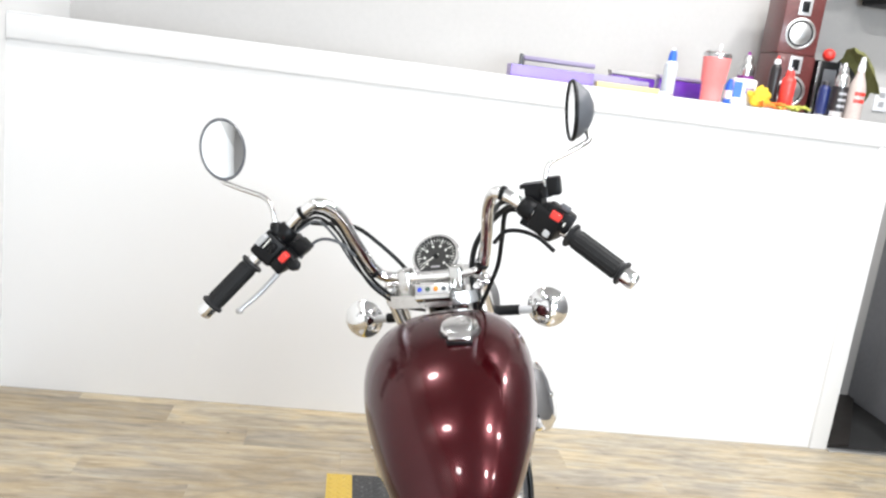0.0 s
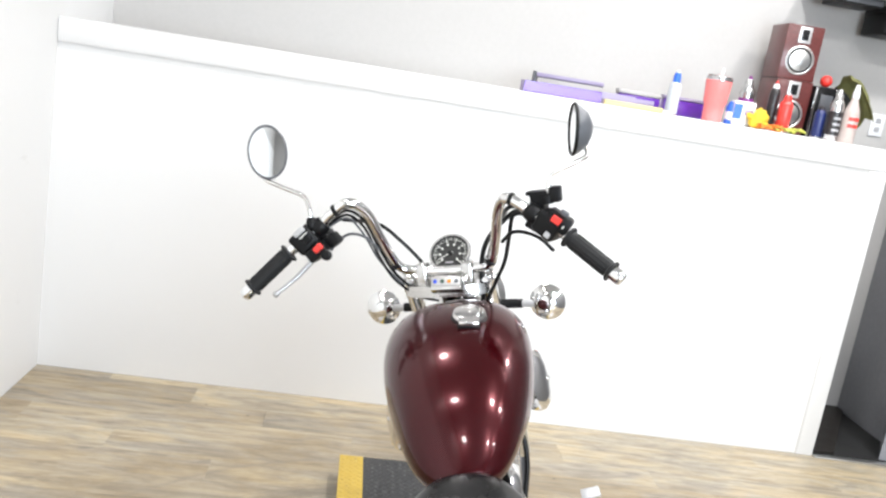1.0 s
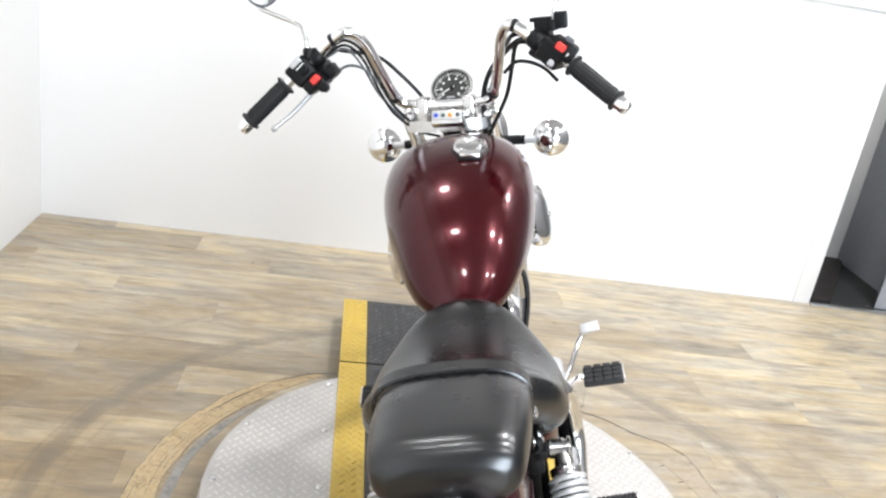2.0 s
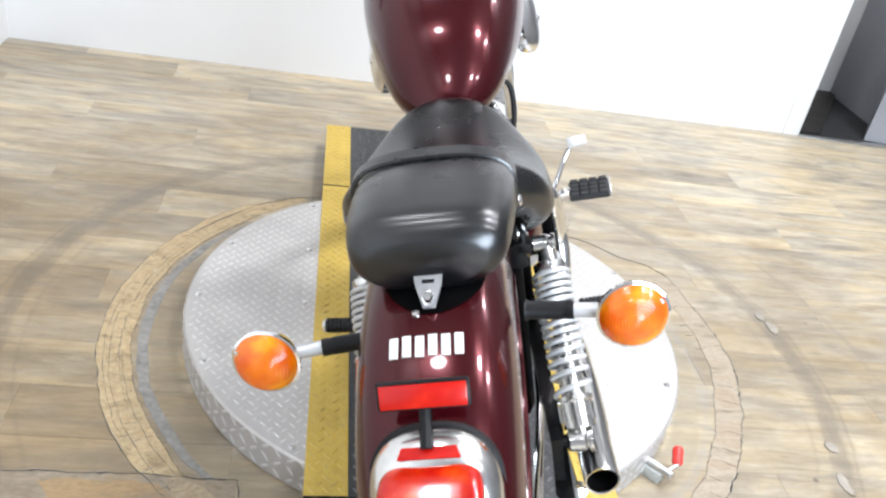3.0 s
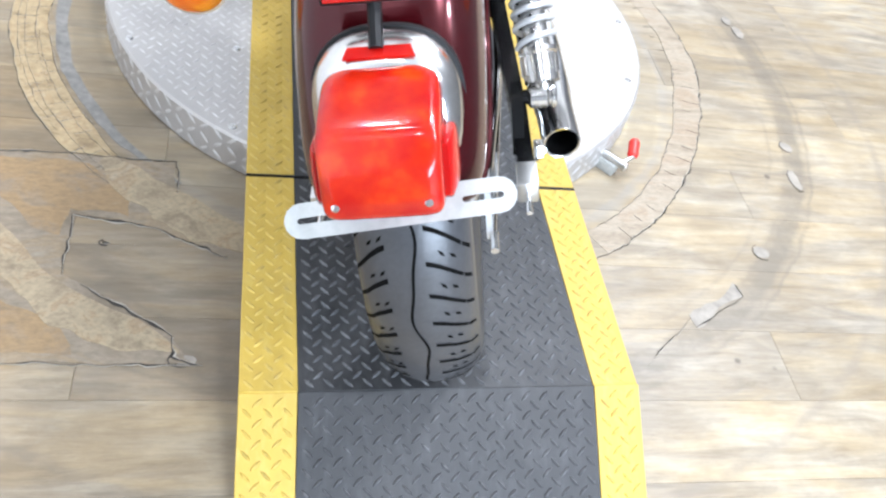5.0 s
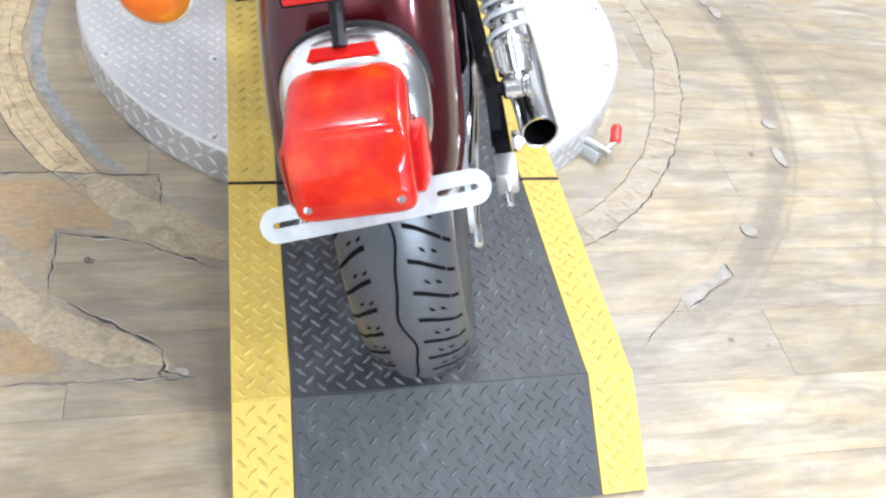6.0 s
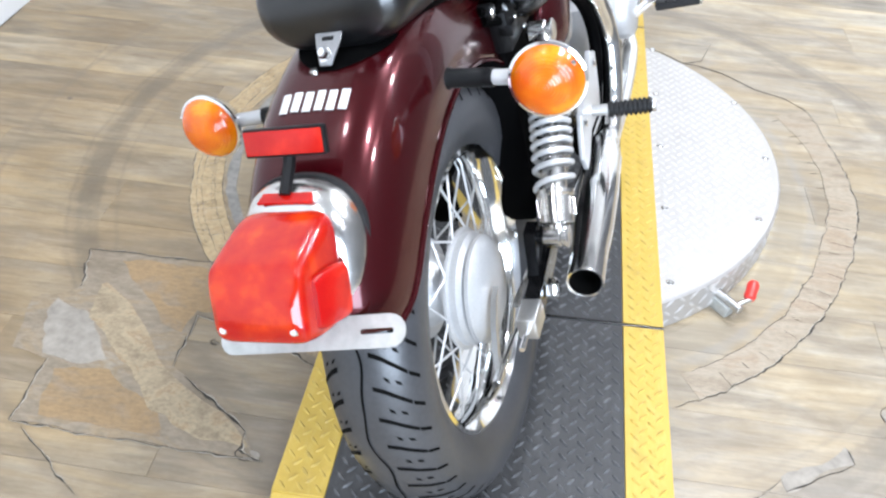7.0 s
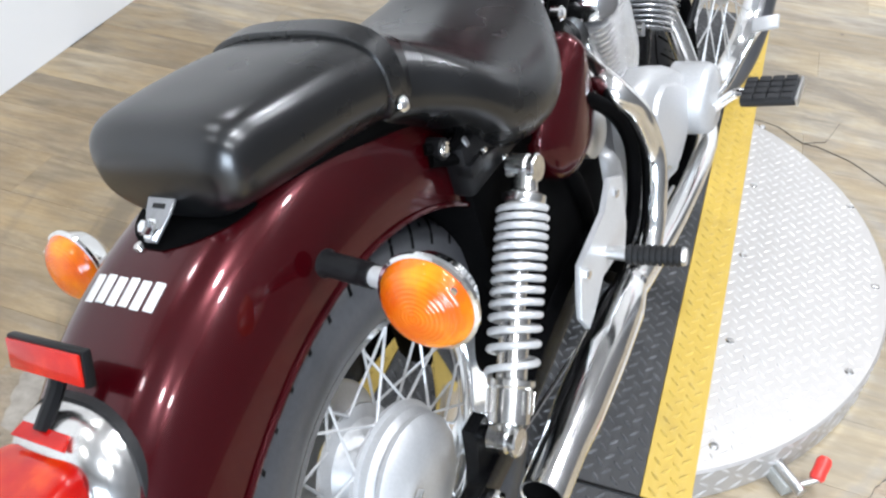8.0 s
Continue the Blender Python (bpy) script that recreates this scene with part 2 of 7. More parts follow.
def wood_floor():
    """Vinyl planks: long grain, a tone for each plank, and worn rings round the turntable."""
    m, tree, bsdf = nodes_of("worn_vinyl_planks")
    link = tree.links.new
    geo = tree.nodes.new("ShaderNodeNewGeometry")
    info = tree.nodes.new("ShaderNodeObjectInfo")
    shift = tree.nodes.new("ShaderNodeVectorMath")
    shift.operation = "MULTIPLY_ADD"
    shift.inputs[1].default_value = (1, 1, 1)
    rand = tree.nodes.new("ShaderNodeCombineXYZ")
    for i in range(3):
        mul = tree.nodes.new("ShaderNodeMath")
        mul.operation = "MULTIPLY"
        mul.inputs[1].default_value = 13.0 + 7 * i
        link(info.outputs["Random"], mul.inputs[0])
        link(mul.outputs[0], rand.inputs[i])
    link(geo.outputs["Position"], shift.inputs[0])
    link(rand.outputs[0], shift.inputs[2])
    stretch = add(tree, "ShaderNodeMapping", Scale=(1.0, 6.5, 1.0))
    link(shift.outputs[0], stretch.inputs["Vector"])
    grain = add(tree, "ShaderNodeTexNoise", Scale=4.6, Detail=11.0, Roughness=0.7, Distortion=0.5)
    link(stretch.outputs[0], grain.inputs["Vector"])
    stretch2 = add(tree, "ShaderNodeMapping", Scale=(1.0, 10.0, 1.0))
    link(shift.outputs[0], stretch2.inputs["Vector"])
    streak = add(tree, "ShaderNodeTexNoise", Scale=14.0, Detail=8.0, Roughness=0.75)
    link(stretch2.outputs[0], streak.inputs["Vector"])
    tone = ramp(tree, grain.outputs["Fac"], [(0.27, (0.195, 0.16, 0.114)), (0.40, (0.305, 0.26, 0.194)), (0.55, (0.4, 0.353, 0.276)), (0.74, (0.48, 0.436, 0.36))])
    fine = ramp(tree, streak.outputs["Fac"], [(0.3, grey(0.8)), (0.6, grey(1.05))])
    mul = tree.nodes.new("ShaderNodeMix")
    mul.data_type, mul.blend_type = "RGBA", "MULTIPLY"
    mul.inputs[0].default_value = 1.0
    # broad patches where the printed wood turns grey or yellow
    stretch3 = add(tree, "ShaderNodeMapping", Scale=(1.0, 4.0, 1.0))
    link(shift.outputs[0], stretch3.inputs["Vector"])
    broad = add(tree, "ShaderNodeTexNoise", Scale=3.2, Detail=5.0, Roughness=0.6, Distortion=0.8)
    link(stretch3.outputs[0], broad.inputs["Vector"])
    hue = ramp(tree, broad.outputs["Fac"], [(0.36, (0.72, 0.735, 0.78)), (0.47, (0.95, 0.955, 0.97)), (0.55, (1.04, 1.0, 0.92)), (0.66, (1.14, 1.06, 0.9))])
    tint = tree.nodes.new("ShaderNodeMix")
    tint.data_type, tint.blend_type = "RGBA", "MULTIPLY"
    tint.inputs[0].default_value = 1.0
    link(tone.outputs[0], tint.inputs[6])
    link(hue.outputs[0], tint.inputs[7])
    link(tint.outputs[2], mul.inputs[6])
    link(fine.outputs[0], mul.inputs[7])
    plank = ramp(tree, info.outputs["Random"], [(0.0, (0.76, 0.73, 0.68)), (0.3, (0.96, 0.95, 0.94)), (0.6, (1.02, 1.0, 0.95)), (1.0, (1.12, 1.1, 1.04))])
    mul2 = tree.nodes.new("ShaderNodeMix")
    mul2.data_type, mul2.blend_type = "RGBA", "MULTIPLY"
    mul2.inputs[0].default_value = 1.0
    link(mul.outputs[2], mul2.inputs[6])
    link(plank.outputs[0], mul2.inputs[7])
    # distance from the turntable's middle, with an uneven edge
    flatpos = tree.nodes.new("ShaderNodeVectorMath")
    flatpos.operation = "MULTIPLY"
    flatpos.inputs[1].default_value = (1, 1, 0)
    link(geo.outputs["Position"], flatpos.inputs[0])
    length = tree.nodes.new("ShaderNodeVectorMath")
    length.operation = "LENGTH"
    link(flatpos.outputs[0], length.inputs[0])
    rag = add(tree, "ShaderNodeTexNoise", Scale=7.0, Detail=6.0, Roughness=0.7)
    link(geo.outputs["Position"], rag.inputs["Vector"])
    radius = tree.nodes.new("ShaderNodeMath")
    radius.operation = "MULTIPLY_ADD"
    radius.inputs[1].default_value = 0.045
    link(rag.outputs["Fac"], radius.inputs[0])
    link(length.outputs["Value"], radius.inputs[2])
    blot = add(tree, "ShaderNodeTexNoise", Scale=5.0, Detail=9.0, Roughness=0.72)
    link(geo.outputs["Position"], blot.inputs["Vector"])

    def ring(below, inner, outer, soft, col, strength, patchy):
        band = ramp(tree, radius.outputs[0], [(0.0, grey(0)), (inner, grey(0)), (inner + soft, grey(strength)), (outer - soft, grey(strength)), (outer, grey(0))])
        keep = ramp(tree, blot.outputs["Fac"], [(patchy - 0.16, grey(0)), (patchy + 0.14, grey(1))])
        both = tree.nodes.new("ShaderNodeMath")
        both.operation = "MULTIPLY"
        link(band.outputs[0], both.inputs[0])
        link(keep.outputs[0], both.inputs[1])
        mix = tree.nodes.new("ShaderNodeMix")
        mix.data_type = "RGBA"
        mix.inputs[7].default_value = (*col, 1)
        link(both.outputs[0], mix.inputs[0])
        link(below, mix.inputs[6])
        return mix.outputs[2]

    out = mul2.outputs[2]
    scale = tree.nodes.new("ShaderNodeMath")
    scale.operation = "MULTIPLY"
    scale.inputs[1].default_value = 0.5
    link(radius.outputs[0], scale.inputs[0])
    radius = scale
    off = 0.0225
    half = lambda v: (v + off) / 2  # noqa: E731
    out = ring(out, half(0.6), half(1.5), 0.06, (0.2, 0.148, 0.085), 0.5, 0.46)
    out = ring(out, half(0.62), half(0.69), 0.004, (0.24, 0.2, 0.14), 0.5, 0.34)
    out = ring(out, half(0.687), half(0.716), 0.004, (0.24, 0.225, 0.2), 0.5, 0.46)
    out = ring(out, half(0.985), half(1.07), 0.014, (0.15, 0.125, 0.095), 0.45, 0.42)
    out = ring(out, half(1.005), half(1.05), 0.005, (0.16, 0.138, 0.108), 0.5, 0.42)
    out = ring(out, half(1.235), half(1.262), 0.005, (0.2, 0.17, 0.135), 0.5, 0.42)
    out = ring(out, half(0.998), half(1.01), 0.002, (0.13, 0.112, 0.09), 0.5, 0.44)
    out = ring(out, half(1.056), half(1.068), 0.002, (0.14, 0.12, 0.095), 0.45, 0.44)
    out = ring(out, half(0.955), half(0.966), 0.002, (0.16, 0.135, 0.105), 0.4, 0.5)
    # grime and painted-in shade that darken the west side, in uneven patches
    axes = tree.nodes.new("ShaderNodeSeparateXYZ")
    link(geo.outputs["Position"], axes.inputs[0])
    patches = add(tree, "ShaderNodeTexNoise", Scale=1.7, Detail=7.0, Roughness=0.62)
    link(stretch_patches(tree, geo), patches.inputs["Vector"])
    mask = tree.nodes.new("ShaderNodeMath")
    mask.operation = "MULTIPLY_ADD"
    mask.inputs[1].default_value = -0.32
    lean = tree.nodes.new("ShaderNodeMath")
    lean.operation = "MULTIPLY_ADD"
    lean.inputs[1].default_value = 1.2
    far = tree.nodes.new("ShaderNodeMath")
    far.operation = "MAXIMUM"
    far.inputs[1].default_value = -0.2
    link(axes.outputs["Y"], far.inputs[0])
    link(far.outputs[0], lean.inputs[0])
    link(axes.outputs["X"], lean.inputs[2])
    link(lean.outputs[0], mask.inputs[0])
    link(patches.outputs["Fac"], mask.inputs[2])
    west_dark = ramp(tree, mask.outputs[0], [(0.42, grey(0)), (0.88, grey(0.68))])
    grime_and_shade = tree.nodes.new("ShaderNodeMix")
    grime_and_shade.data_type, grime_and_shade.blend_type = "RGBA", "MULTIPLY"
    grime_and_shade.inputs[7].default_value = (0.64, 0.535, 0.37, 1)
    link(west_dark.outputs[0], grime_and_shade.inputs[0])
    link(out, grime_and_shade.inputs[6])
    out = grime_and_shade.outputs[2]
    spots = add(tree, "ShaderNodeTexVoronoi", Scale=5.0)
    link(geo.outputs["Position"], spots.inputs["Vector"])
    dot = ramp(tree, spots.outputs["Distance"], [(0.022, grey(0.8)), (0.045, grey(0))])
    mix = tree.nodes.new("ShaderNodeMix")
    mix.data_type = "RGBA"
    mix.inputs[7].default_value = (0.09, 0.07, 0.055, 1)
    link(dot.outputs[0], mix.inputs[0])
    link(out, mix.inputs[6])
    link(mix.outputs[2], bsdf.inputs["Base Color"])
    rr = ramp(tree, grain.outputs["Fac"], [(0.3, grey(0.42)), (0.7, grey(0.3))])
    link(rr.outputs[0], bsdf.inputs["Roughness"])
    b = add(tree, "ShaderNodeBump", Strength=0.16, Distance=0.002)
    link(streak.outputs["Fac"], b.inputs["Height"])
    link(b.outputs[0], bsdf.inputs["Normal"])
    return m


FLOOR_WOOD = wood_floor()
SEAM = surface("plank_seam", (0.2, 0.165, 0.115), 0.8, grain=50, vary=0.3, bump=0.1)


def worn_wood(name, stops, stretch, scale, fleck=90.0, rag=0.7):
    """Bare or stained wood with long grain, blots and scratches."""
    m, tree, bsdf = nodes_of(name)
    geo = tree.nodes.new("ShaderNodeNewGeometry")
    mp = add(tree, "ShaderNodeMapping", Scale=stretch)
    tree.links.new(geo.outputs["Position"], mp.inputs["Vector"])
    a = add(tree, "ShaderNodeTexNoise", Scale=scale, Detail=8.0, Roughness=rag, Distortion=0.6)
    b = add(tree, "ShaderNodeTexNoise", Scale=fleck, Detail=7.0, Roughness=0.7)
    tree.links.new(mp.outputs[0], a.inputs["Vector"])
    tree.links.new(mp.outputs[0], b.inputs["Vector"])
    tone = ramp(tree, a.outputs["Fac"], stops)
    fine = ramp(tree, b.outputs["Fac"], [(0.3, grey(0.7)), (0.6, grey(1.05))])
    mul = tree.nodes.new("ShaderNodeMix")
    mul.data_type, mul.blend_type = "RGBA", "MULTIPLY"
    mul.inputs[0].default_value = 1.0
    tree.links.new(tone.outputs[0], mul.inputs[6])
    tree.links.new(fine.outputs[0], mul.inputs[7])
    tree.links.new(mul.outputs[2], bsdf.inputs["Base Color"])
    bsdf.inputs["Roughness"].default_value = 0.5
    bp = add(tree, "ShaderNodeBump", Strength=0.14, Distance=0.002)
    tree.links.new(b.outputs["Fac"], bp.inputs["Height"])
    tree.links.new(bp.outputs[0], bsdf.inputs["Normal"])
    return m


RAW_BAND = worn_wood("scraped_pale_plywood", [(0.3, (0.19, 0.13, 0.065)), (0.42, (0.33, 0.24, 0.125)), (0.52, (0.43, 0.325, 0.18)), (0.58, (0.35, 0.24, 0.12)), (0.66, (0.45, 0.36, 0.22)), (0.75, (0.32, 0.265, 0.19))], (1.0, 1.4, 1.0), 17.0, 80.0)
SUBFLOOR = worn_wood("stained_subfloor", [(0.25, (0.14, 0.105, 0.066)), (0.4, (0.205, 0.16, 0.108)), (0.5, (0.245, 0.198, 0.14)), (0.57, (0.25, 0.185, 0.11)), (0.65, (0.265, 0.22, 0.16)), (0.74, (0.3, 0.265, 0.215))], (1.0, 2.0, 1.0), 5.0, 50.0, 0.66)
SCRAPED = worn_wood("scraped_yellow_subfloor", [(0.3, (0.19, 0.14, 0.085)), (0.42, (0.27, 0.21, 0.13)), (0.52, (0.35, 0.275, 0.17)), (0.58, (0.29, 0.205, 0.115)), (0.68, (0.36, 0.295, 0.2)), (0.78, (0.27, 0.23, 0.175))], (1.0, 1.3, 1.0), 13.0, 120.0)
TAN_BAND = worn_wood("worn_tan_vinyl", [(0.3, (0.19, 0.15, 0.105)), (0.42, (0.28, 0.225, 0.158)), (0.52, (0.34, 0.285, 0.212)), (0.6, (0.29, 0.218, 0.145)), (0.7, (0.33, 0.287, 0.228)), (0.8, (0.25, 0.228, 0.197))], (1.0, 4.5, 1.0), 5.0, 70.0)
STAINED = worn_wood("orange_brown_stain", [(0.28, (0.2, 0.15, 0.098)), (0.4, (0.235, 0.175, 0.112)), (0.5, (0.27, 0.178, 0.085)), (0.62, (0.275, 0.18, 0.085)), (0.75, (0.28, 0.225, 0.15))], (1.0, 2.0, 1.0), 6.0, 60.0, 0.66)
PALE_FILLER = surface("pale_floor_filler", (0.27, 0.24, 0.2), 0.6, grain=45, vary=0.3, bump=0.15, stains=12)
FILLER = surface("grey_floor_filler", (0.2, 0.188, 0.17), 0.6, grain=60, vary=0.35, bump=0.3, stains=20)


# ---- mesh helpers ----
def part(name, bm, material, parent=None, label="", m=None, sharp=38):
    """Links a bmesh as one mesh object under a thing or a part."""
    bmesh.ops.recalc_face_normals(bm, faces=bm.faces)
    me = bpy.data.meshes.new(name)
    bm.to_mesh(me)
    bm.free()
    me.materials.append(material)
    me.shade_smooth()
    me.set_sharp_from_angle(angle=radians(sharp))
    ob = new(name, me)
    if parent:
        ob.parent = parent
    if m is not None:
        ob.matrix_basis = m
    if label:
        ob["label"] = label
    return ob


def thing(name, m, label, category, group=""):
    ob = new(name)
    ob.matrix_basis = m
    return tagged(ob, label, category, group)


def box(x0, y0, z0, x1, y1, z1, bevel=0.0, bm=None, seg=2):
    own = bmesh.new()
    bmesh.ops.create_cube(own, size=1, matrix=Matrix.Translation(((x0 + x1) / 2, (y0 + y1) / 2, (z0 + z1) / 2)) @ Matrix.Diagonal((x1 - x0, y1 - y0, z1 - z0, 1)))
    if bevel:
        bmesh.ops.bevel(own, geom=own.edges[:], offset=bevel, segments=seg, profile=0.5, affect="EDGES")
    return merge(bm, own)


def merge(bm, own, m=None):
    if m is not None:
        bmesh.ops.transform(own, matrix=m, verts=own.verts)
    if bm is None:
        return own
    me = bpy.data.meshes.new("joined")
    own.to_mesh(me)
    own.free()
    bm.from_mesh(me)
    bpy.data.meshes.remove(me)
    return bm


def axis_matrix(p, d):
    """A pose at p whose z points along d."""
    return Matrix.Translation(p) @ Vector(d).to_track_quat("Z", "Y").to_matrix().to_4x4()


def lathe(profile, n=48, m=None, bm=None, close=False):
    """Turns (radius, height) pairs round z."""
    own = bmesh.new()
    rings = []
    for r, z in profile:
        if r < 1e-6:
            rings.append([own.verts.new((0, 0, z))])
        else:
            rings.append([own.verts.new((r * math.cos(2 * math.pi * i / n), r * math.sin(2 * math.pi * i / n), z)) for i in range(n)])
    pairs = list(zip(rings, rings[1:])) + ([(rings[-1], rings[0])] if close else [])
    for a, b in pairs:
        for i in range(n):
            j = (i + 1) % n
            if len(a) == 1 and len(b) == 1:
                continue
            if len(a) == 1:
                own.faces.new((a[0], b[i], b[j]))
            elif len(b) == 1:
                own.faces.new((a[i], a[j], b[0]))
            else:
                own.faces.new((a[i], a[j], b[j], b[i]))
    return merge(bm, own, m)


def rod(p, q, r, r2=None, n=16, bm=None, bevel=0.0):
    p, q = Vector(p), Vector(q)
    r2 = r if r2 is None else r2
    h = (q - p).length
    e = min(bevel or min(r, r2) * 0.12, h * 0.3)
    return lathe([(0, 0), (max(r - e, 1e-4), 0), (r, e), (r2, h - e), (max(r2 - e, 1e-4), h), (0, h)], n, axis_matrix(p, q - p), bm)


def smooth_path(points, steps=6):
    """Catmull-Rom through the points."""
    pts = [Vector(p) for p in points]
    ext = [pts[0] * 2 - pts[1], *pts, pts[-1] * 2 - pts[-2]]
    out = []
    for a, b, c, d in zip(ext, ext[1:], ext[2:], ext[3:]):
        for k in range(steps):
            t = k / steps
            out.append(0.5 * (2 * b + (c - a) * t + (2 * a - 5 * b + 4 * c - d) * t * t + (3 * b - a - 3 * c + d) * t ** 3))
    return [*out, pts[-1]]


def tube(points, r, n=10, steps=6, bm=None, smooth=True, cap=True):
    """A round tube along the points; r is a number or one for each end."""
    path = smooth_path(points, steps) if smooth else [Vector(p) for p in points]
    r0, r1 = (r, r) if isinstance(r, (int, float)) else r
    own = bmesh.new()
    rings, side = [], None
    for i, p in enumerate(path):
        d = (path[min(i + 1, len(path) - 1)] - path[max(i - 1, 0)]).normalized()
        if side is None:
            side = d.orthogonal().normalized()
        side = (side - d * side.dot(d)).normalized()
        up = d.cross(side)
        rad = r0 + (r1 - r0) * i / max(1, len(path) - 1)
        rings.append([own.verts.new(p + rad * (math.cos(2 * math.pi * k / n) * side + math.sin(2 * math.pi * k / n) * up)) for k in range(n)])
    for a, b in zip(rings, rings[1:]):
        for k in range(n):
            own.faces.new((a[k], a[(k + 1) % n], b[(k + 1) % n], b[k]))
    if cap:
        own.faces.new(rings[0])
        own.faces.new(rings[-1])
    return merge(bm, own)


def loft(rings, bm=None, cap=True, closed=True):
    """Skins rings of equal length."""
    own = bmesh.new()
    vs = [[own.verts.new(p) for p in ring] for ring in rings]
    n = len(vs[0])
    for a, b in zip(vs, vs[1:]):
        for k in range(n if closed else n - 1):
            own.faces.new((a[k], a[(k + 1) % n], b[(k + 1) % n], b[k]))
    if cap and closed:
        own.faces.new(vs[0])
        own.faces.new(vs[-1])
    return merge(bm, own)


def slab(outline, thick, m=None, bm=None, bevel=0.0):
    """A flat plate of the outline's shape in x, y, thick along z."""
    own = bmesh.new()
    low = [own.verts.new((x, y, 0)) for x, y in outline]
    top = [own.verts.new((x, y, thick)) for x, y in outline]
    own.faces.new(low[::-1])
    own.faces.new(top)
    n = len(low)
    for i in range(n):
        own.faces.new((low[i], low[(i + 1) % n], top[(i + 1) % n], top[i]))
    if bevel:
        bmesh.ops.bevel(own, geom=own.edges[:], offset=bevel, segments=1, affect="EDGES")
    return merge(bm, own, m)


def lerp_table(table, t):
    """Smooth values from rows of (t, a, b, ...): a cubic through the rows with limited slopes."""
    if t <= table[0][0]:
        return table[0][1:]
    if t >= table[-1][0]:
        return table[-1][1:]
    k = max(i for i in range(len(table) - 1) if table[i][0] <= t)

    def slope(i, c):
        if i == 0:
            return (table[1][c] - table[0][c]) / (table[1][0] - table[0][0])
        if i == len(table) - 1:
            return (table[-1][c] - table[-2][c]) / (table[-1][0] - table[-2][0])
        return (table[i + 1][c] - table[i - 1][c]) / (table[i + 1][0] - table[i - 1][0])

    h = table[k + 1][0] - table[k][0]
    u = (t - table[k][0]) / h
    out = []
    for c in range(1, len(table[0])):
        p, q, m, n = table[k][c], table[k + 1][c], slope(k, c) * h, slope(k + 1, c) * h
        out.append((2 * u**3 - 3 * u**2 + 1) * p + (u**3 - 2 * u**2 + u) * m + (-2 * u**3 + 3 * u**2) * q + (u**3 - u**2) * n)
    return tuple(out)


def super_ring(w, low, high, n_up, n_down, mid, count=40):
    """Points (x, z) of a closed section: widest w at height mid, bulging up and down by their own powers."""
    out = []
    for i in range(count):
        a = 2 * math.pi * i / count
        c, s = math.cos(a), math.sin(a)
        p = n_up if s >= 0 else n_down
        x = math.copysign(abs(c) ** (2 / p), c) * w
        z = mid + (high - mid if s >= 0 else mid - low) * math.copysign(abs(s) ** (2 / p), s)
        out.append((x, z))
    return out


CRACK = surface("floor_crack", (0.05, 0.045, 0.04), 0.9, grain=60, vary=0.5, bump=0.2, stains=25, spec=0.1)
FOOT_RUBBER = surface("footrest_rubber", (0.022, 0.022, 0.023), 0.6, grain=260, vary=0.3, bump=0.15, spec=0.3)
# blacker than plain plastic, with the shade under the seat put in
SHADED_BLACK = surface("shaded_black", (0.0015, 0.0015, 0.0016), 0.6, grain=200, vary=0.3, bump=0.05, spec=0.02)
DARK_STEEL = surface("dark_plated_steel", (0.3, 0.3, 0.305), 0.3, 0.8, grain=120, vary=0.15, bump=0.03)


# ---- the room ----
def setting(name, bm, material, label=""):
    ob = part(name, bm, material)
    return tagged(ob, label, "", "", "structure")


WALL_Y, WALL_X0, WALL_X1, WALL_TOP = 1.768, -1.592, 1.872, 1.425
floor = setting("floor", box(-1.72, -4.62, -0.12, 2.52, 2.62, -0.0045), SEAM, "worn pale wood-look vinyl plank floor")
setting("wall_half", box(WALL_X0, WALL_Y, 0, WALL_X1, WALL_Y + 0.11, WALL_TOP - 0.004), WALL_WHITE, "white painted half wall")
setting("trim_ledge", box(WALL_X0, WALL_Y - 0.001, WALL_TOP - 0.004, WALL_X1 + 0.012, 2.45, WALL_TOP + 0.004, 0.002), WALL_WHITE, "white painted ledge on the half wall")
setting("trim_cap", box(WALL_X0 + 0.002, WALL_Y - 0.012, WALL_TOP - 0.09, WALL_X1 + 0.006, WALL_Y + 0.003, WALL_TOP - 0.006, 0.0025), WALL_WHITE, "white painted board along the wall's top")
setting("trim_end", box(WALL_X1 - 0.075, WALL_Y - 0.011, 0.0, WALL_X1 + 0.006, WALL_Y + 0.003, WALL_TOP - 0.092, 0.0025), WALL_WHITE, "white painted board along the wall's end")
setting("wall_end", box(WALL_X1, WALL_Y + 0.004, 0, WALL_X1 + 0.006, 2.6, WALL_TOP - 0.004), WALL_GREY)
setting("wall_west", box(-1.72, -4.5, 0, WALL_X0, 2.45, 2.3), WALL_WHITE, "white painted side wall")
# unseen upper part, toned darker than the wall below to shape reflections
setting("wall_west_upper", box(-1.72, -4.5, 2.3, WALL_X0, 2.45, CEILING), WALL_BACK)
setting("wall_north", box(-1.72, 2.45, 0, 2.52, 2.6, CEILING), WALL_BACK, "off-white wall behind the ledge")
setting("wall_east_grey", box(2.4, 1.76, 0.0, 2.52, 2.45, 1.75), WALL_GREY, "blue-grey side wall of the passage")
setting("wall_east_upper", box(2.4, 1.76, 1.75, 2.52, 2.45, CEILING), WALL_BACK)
setting("wall_east", box(2.4, -4.5, 0, 2.52, 1.74, CEILING), WALL_SHADE, "unseen side wall, darkened for dim reflections")
south = box(-1.72, -4.62, 0, 0.15, -4.5, CEILING)
box(2.3, -4.62, 0, 2.52, -4.5, CEILING, bm=south)
box(0.15, -4.62, 2.35, 2.3, -4.5, CEILING, bm=south)
box(0.15, -4.62, 0, 2.3, -4.5, 0.65, bm=south)
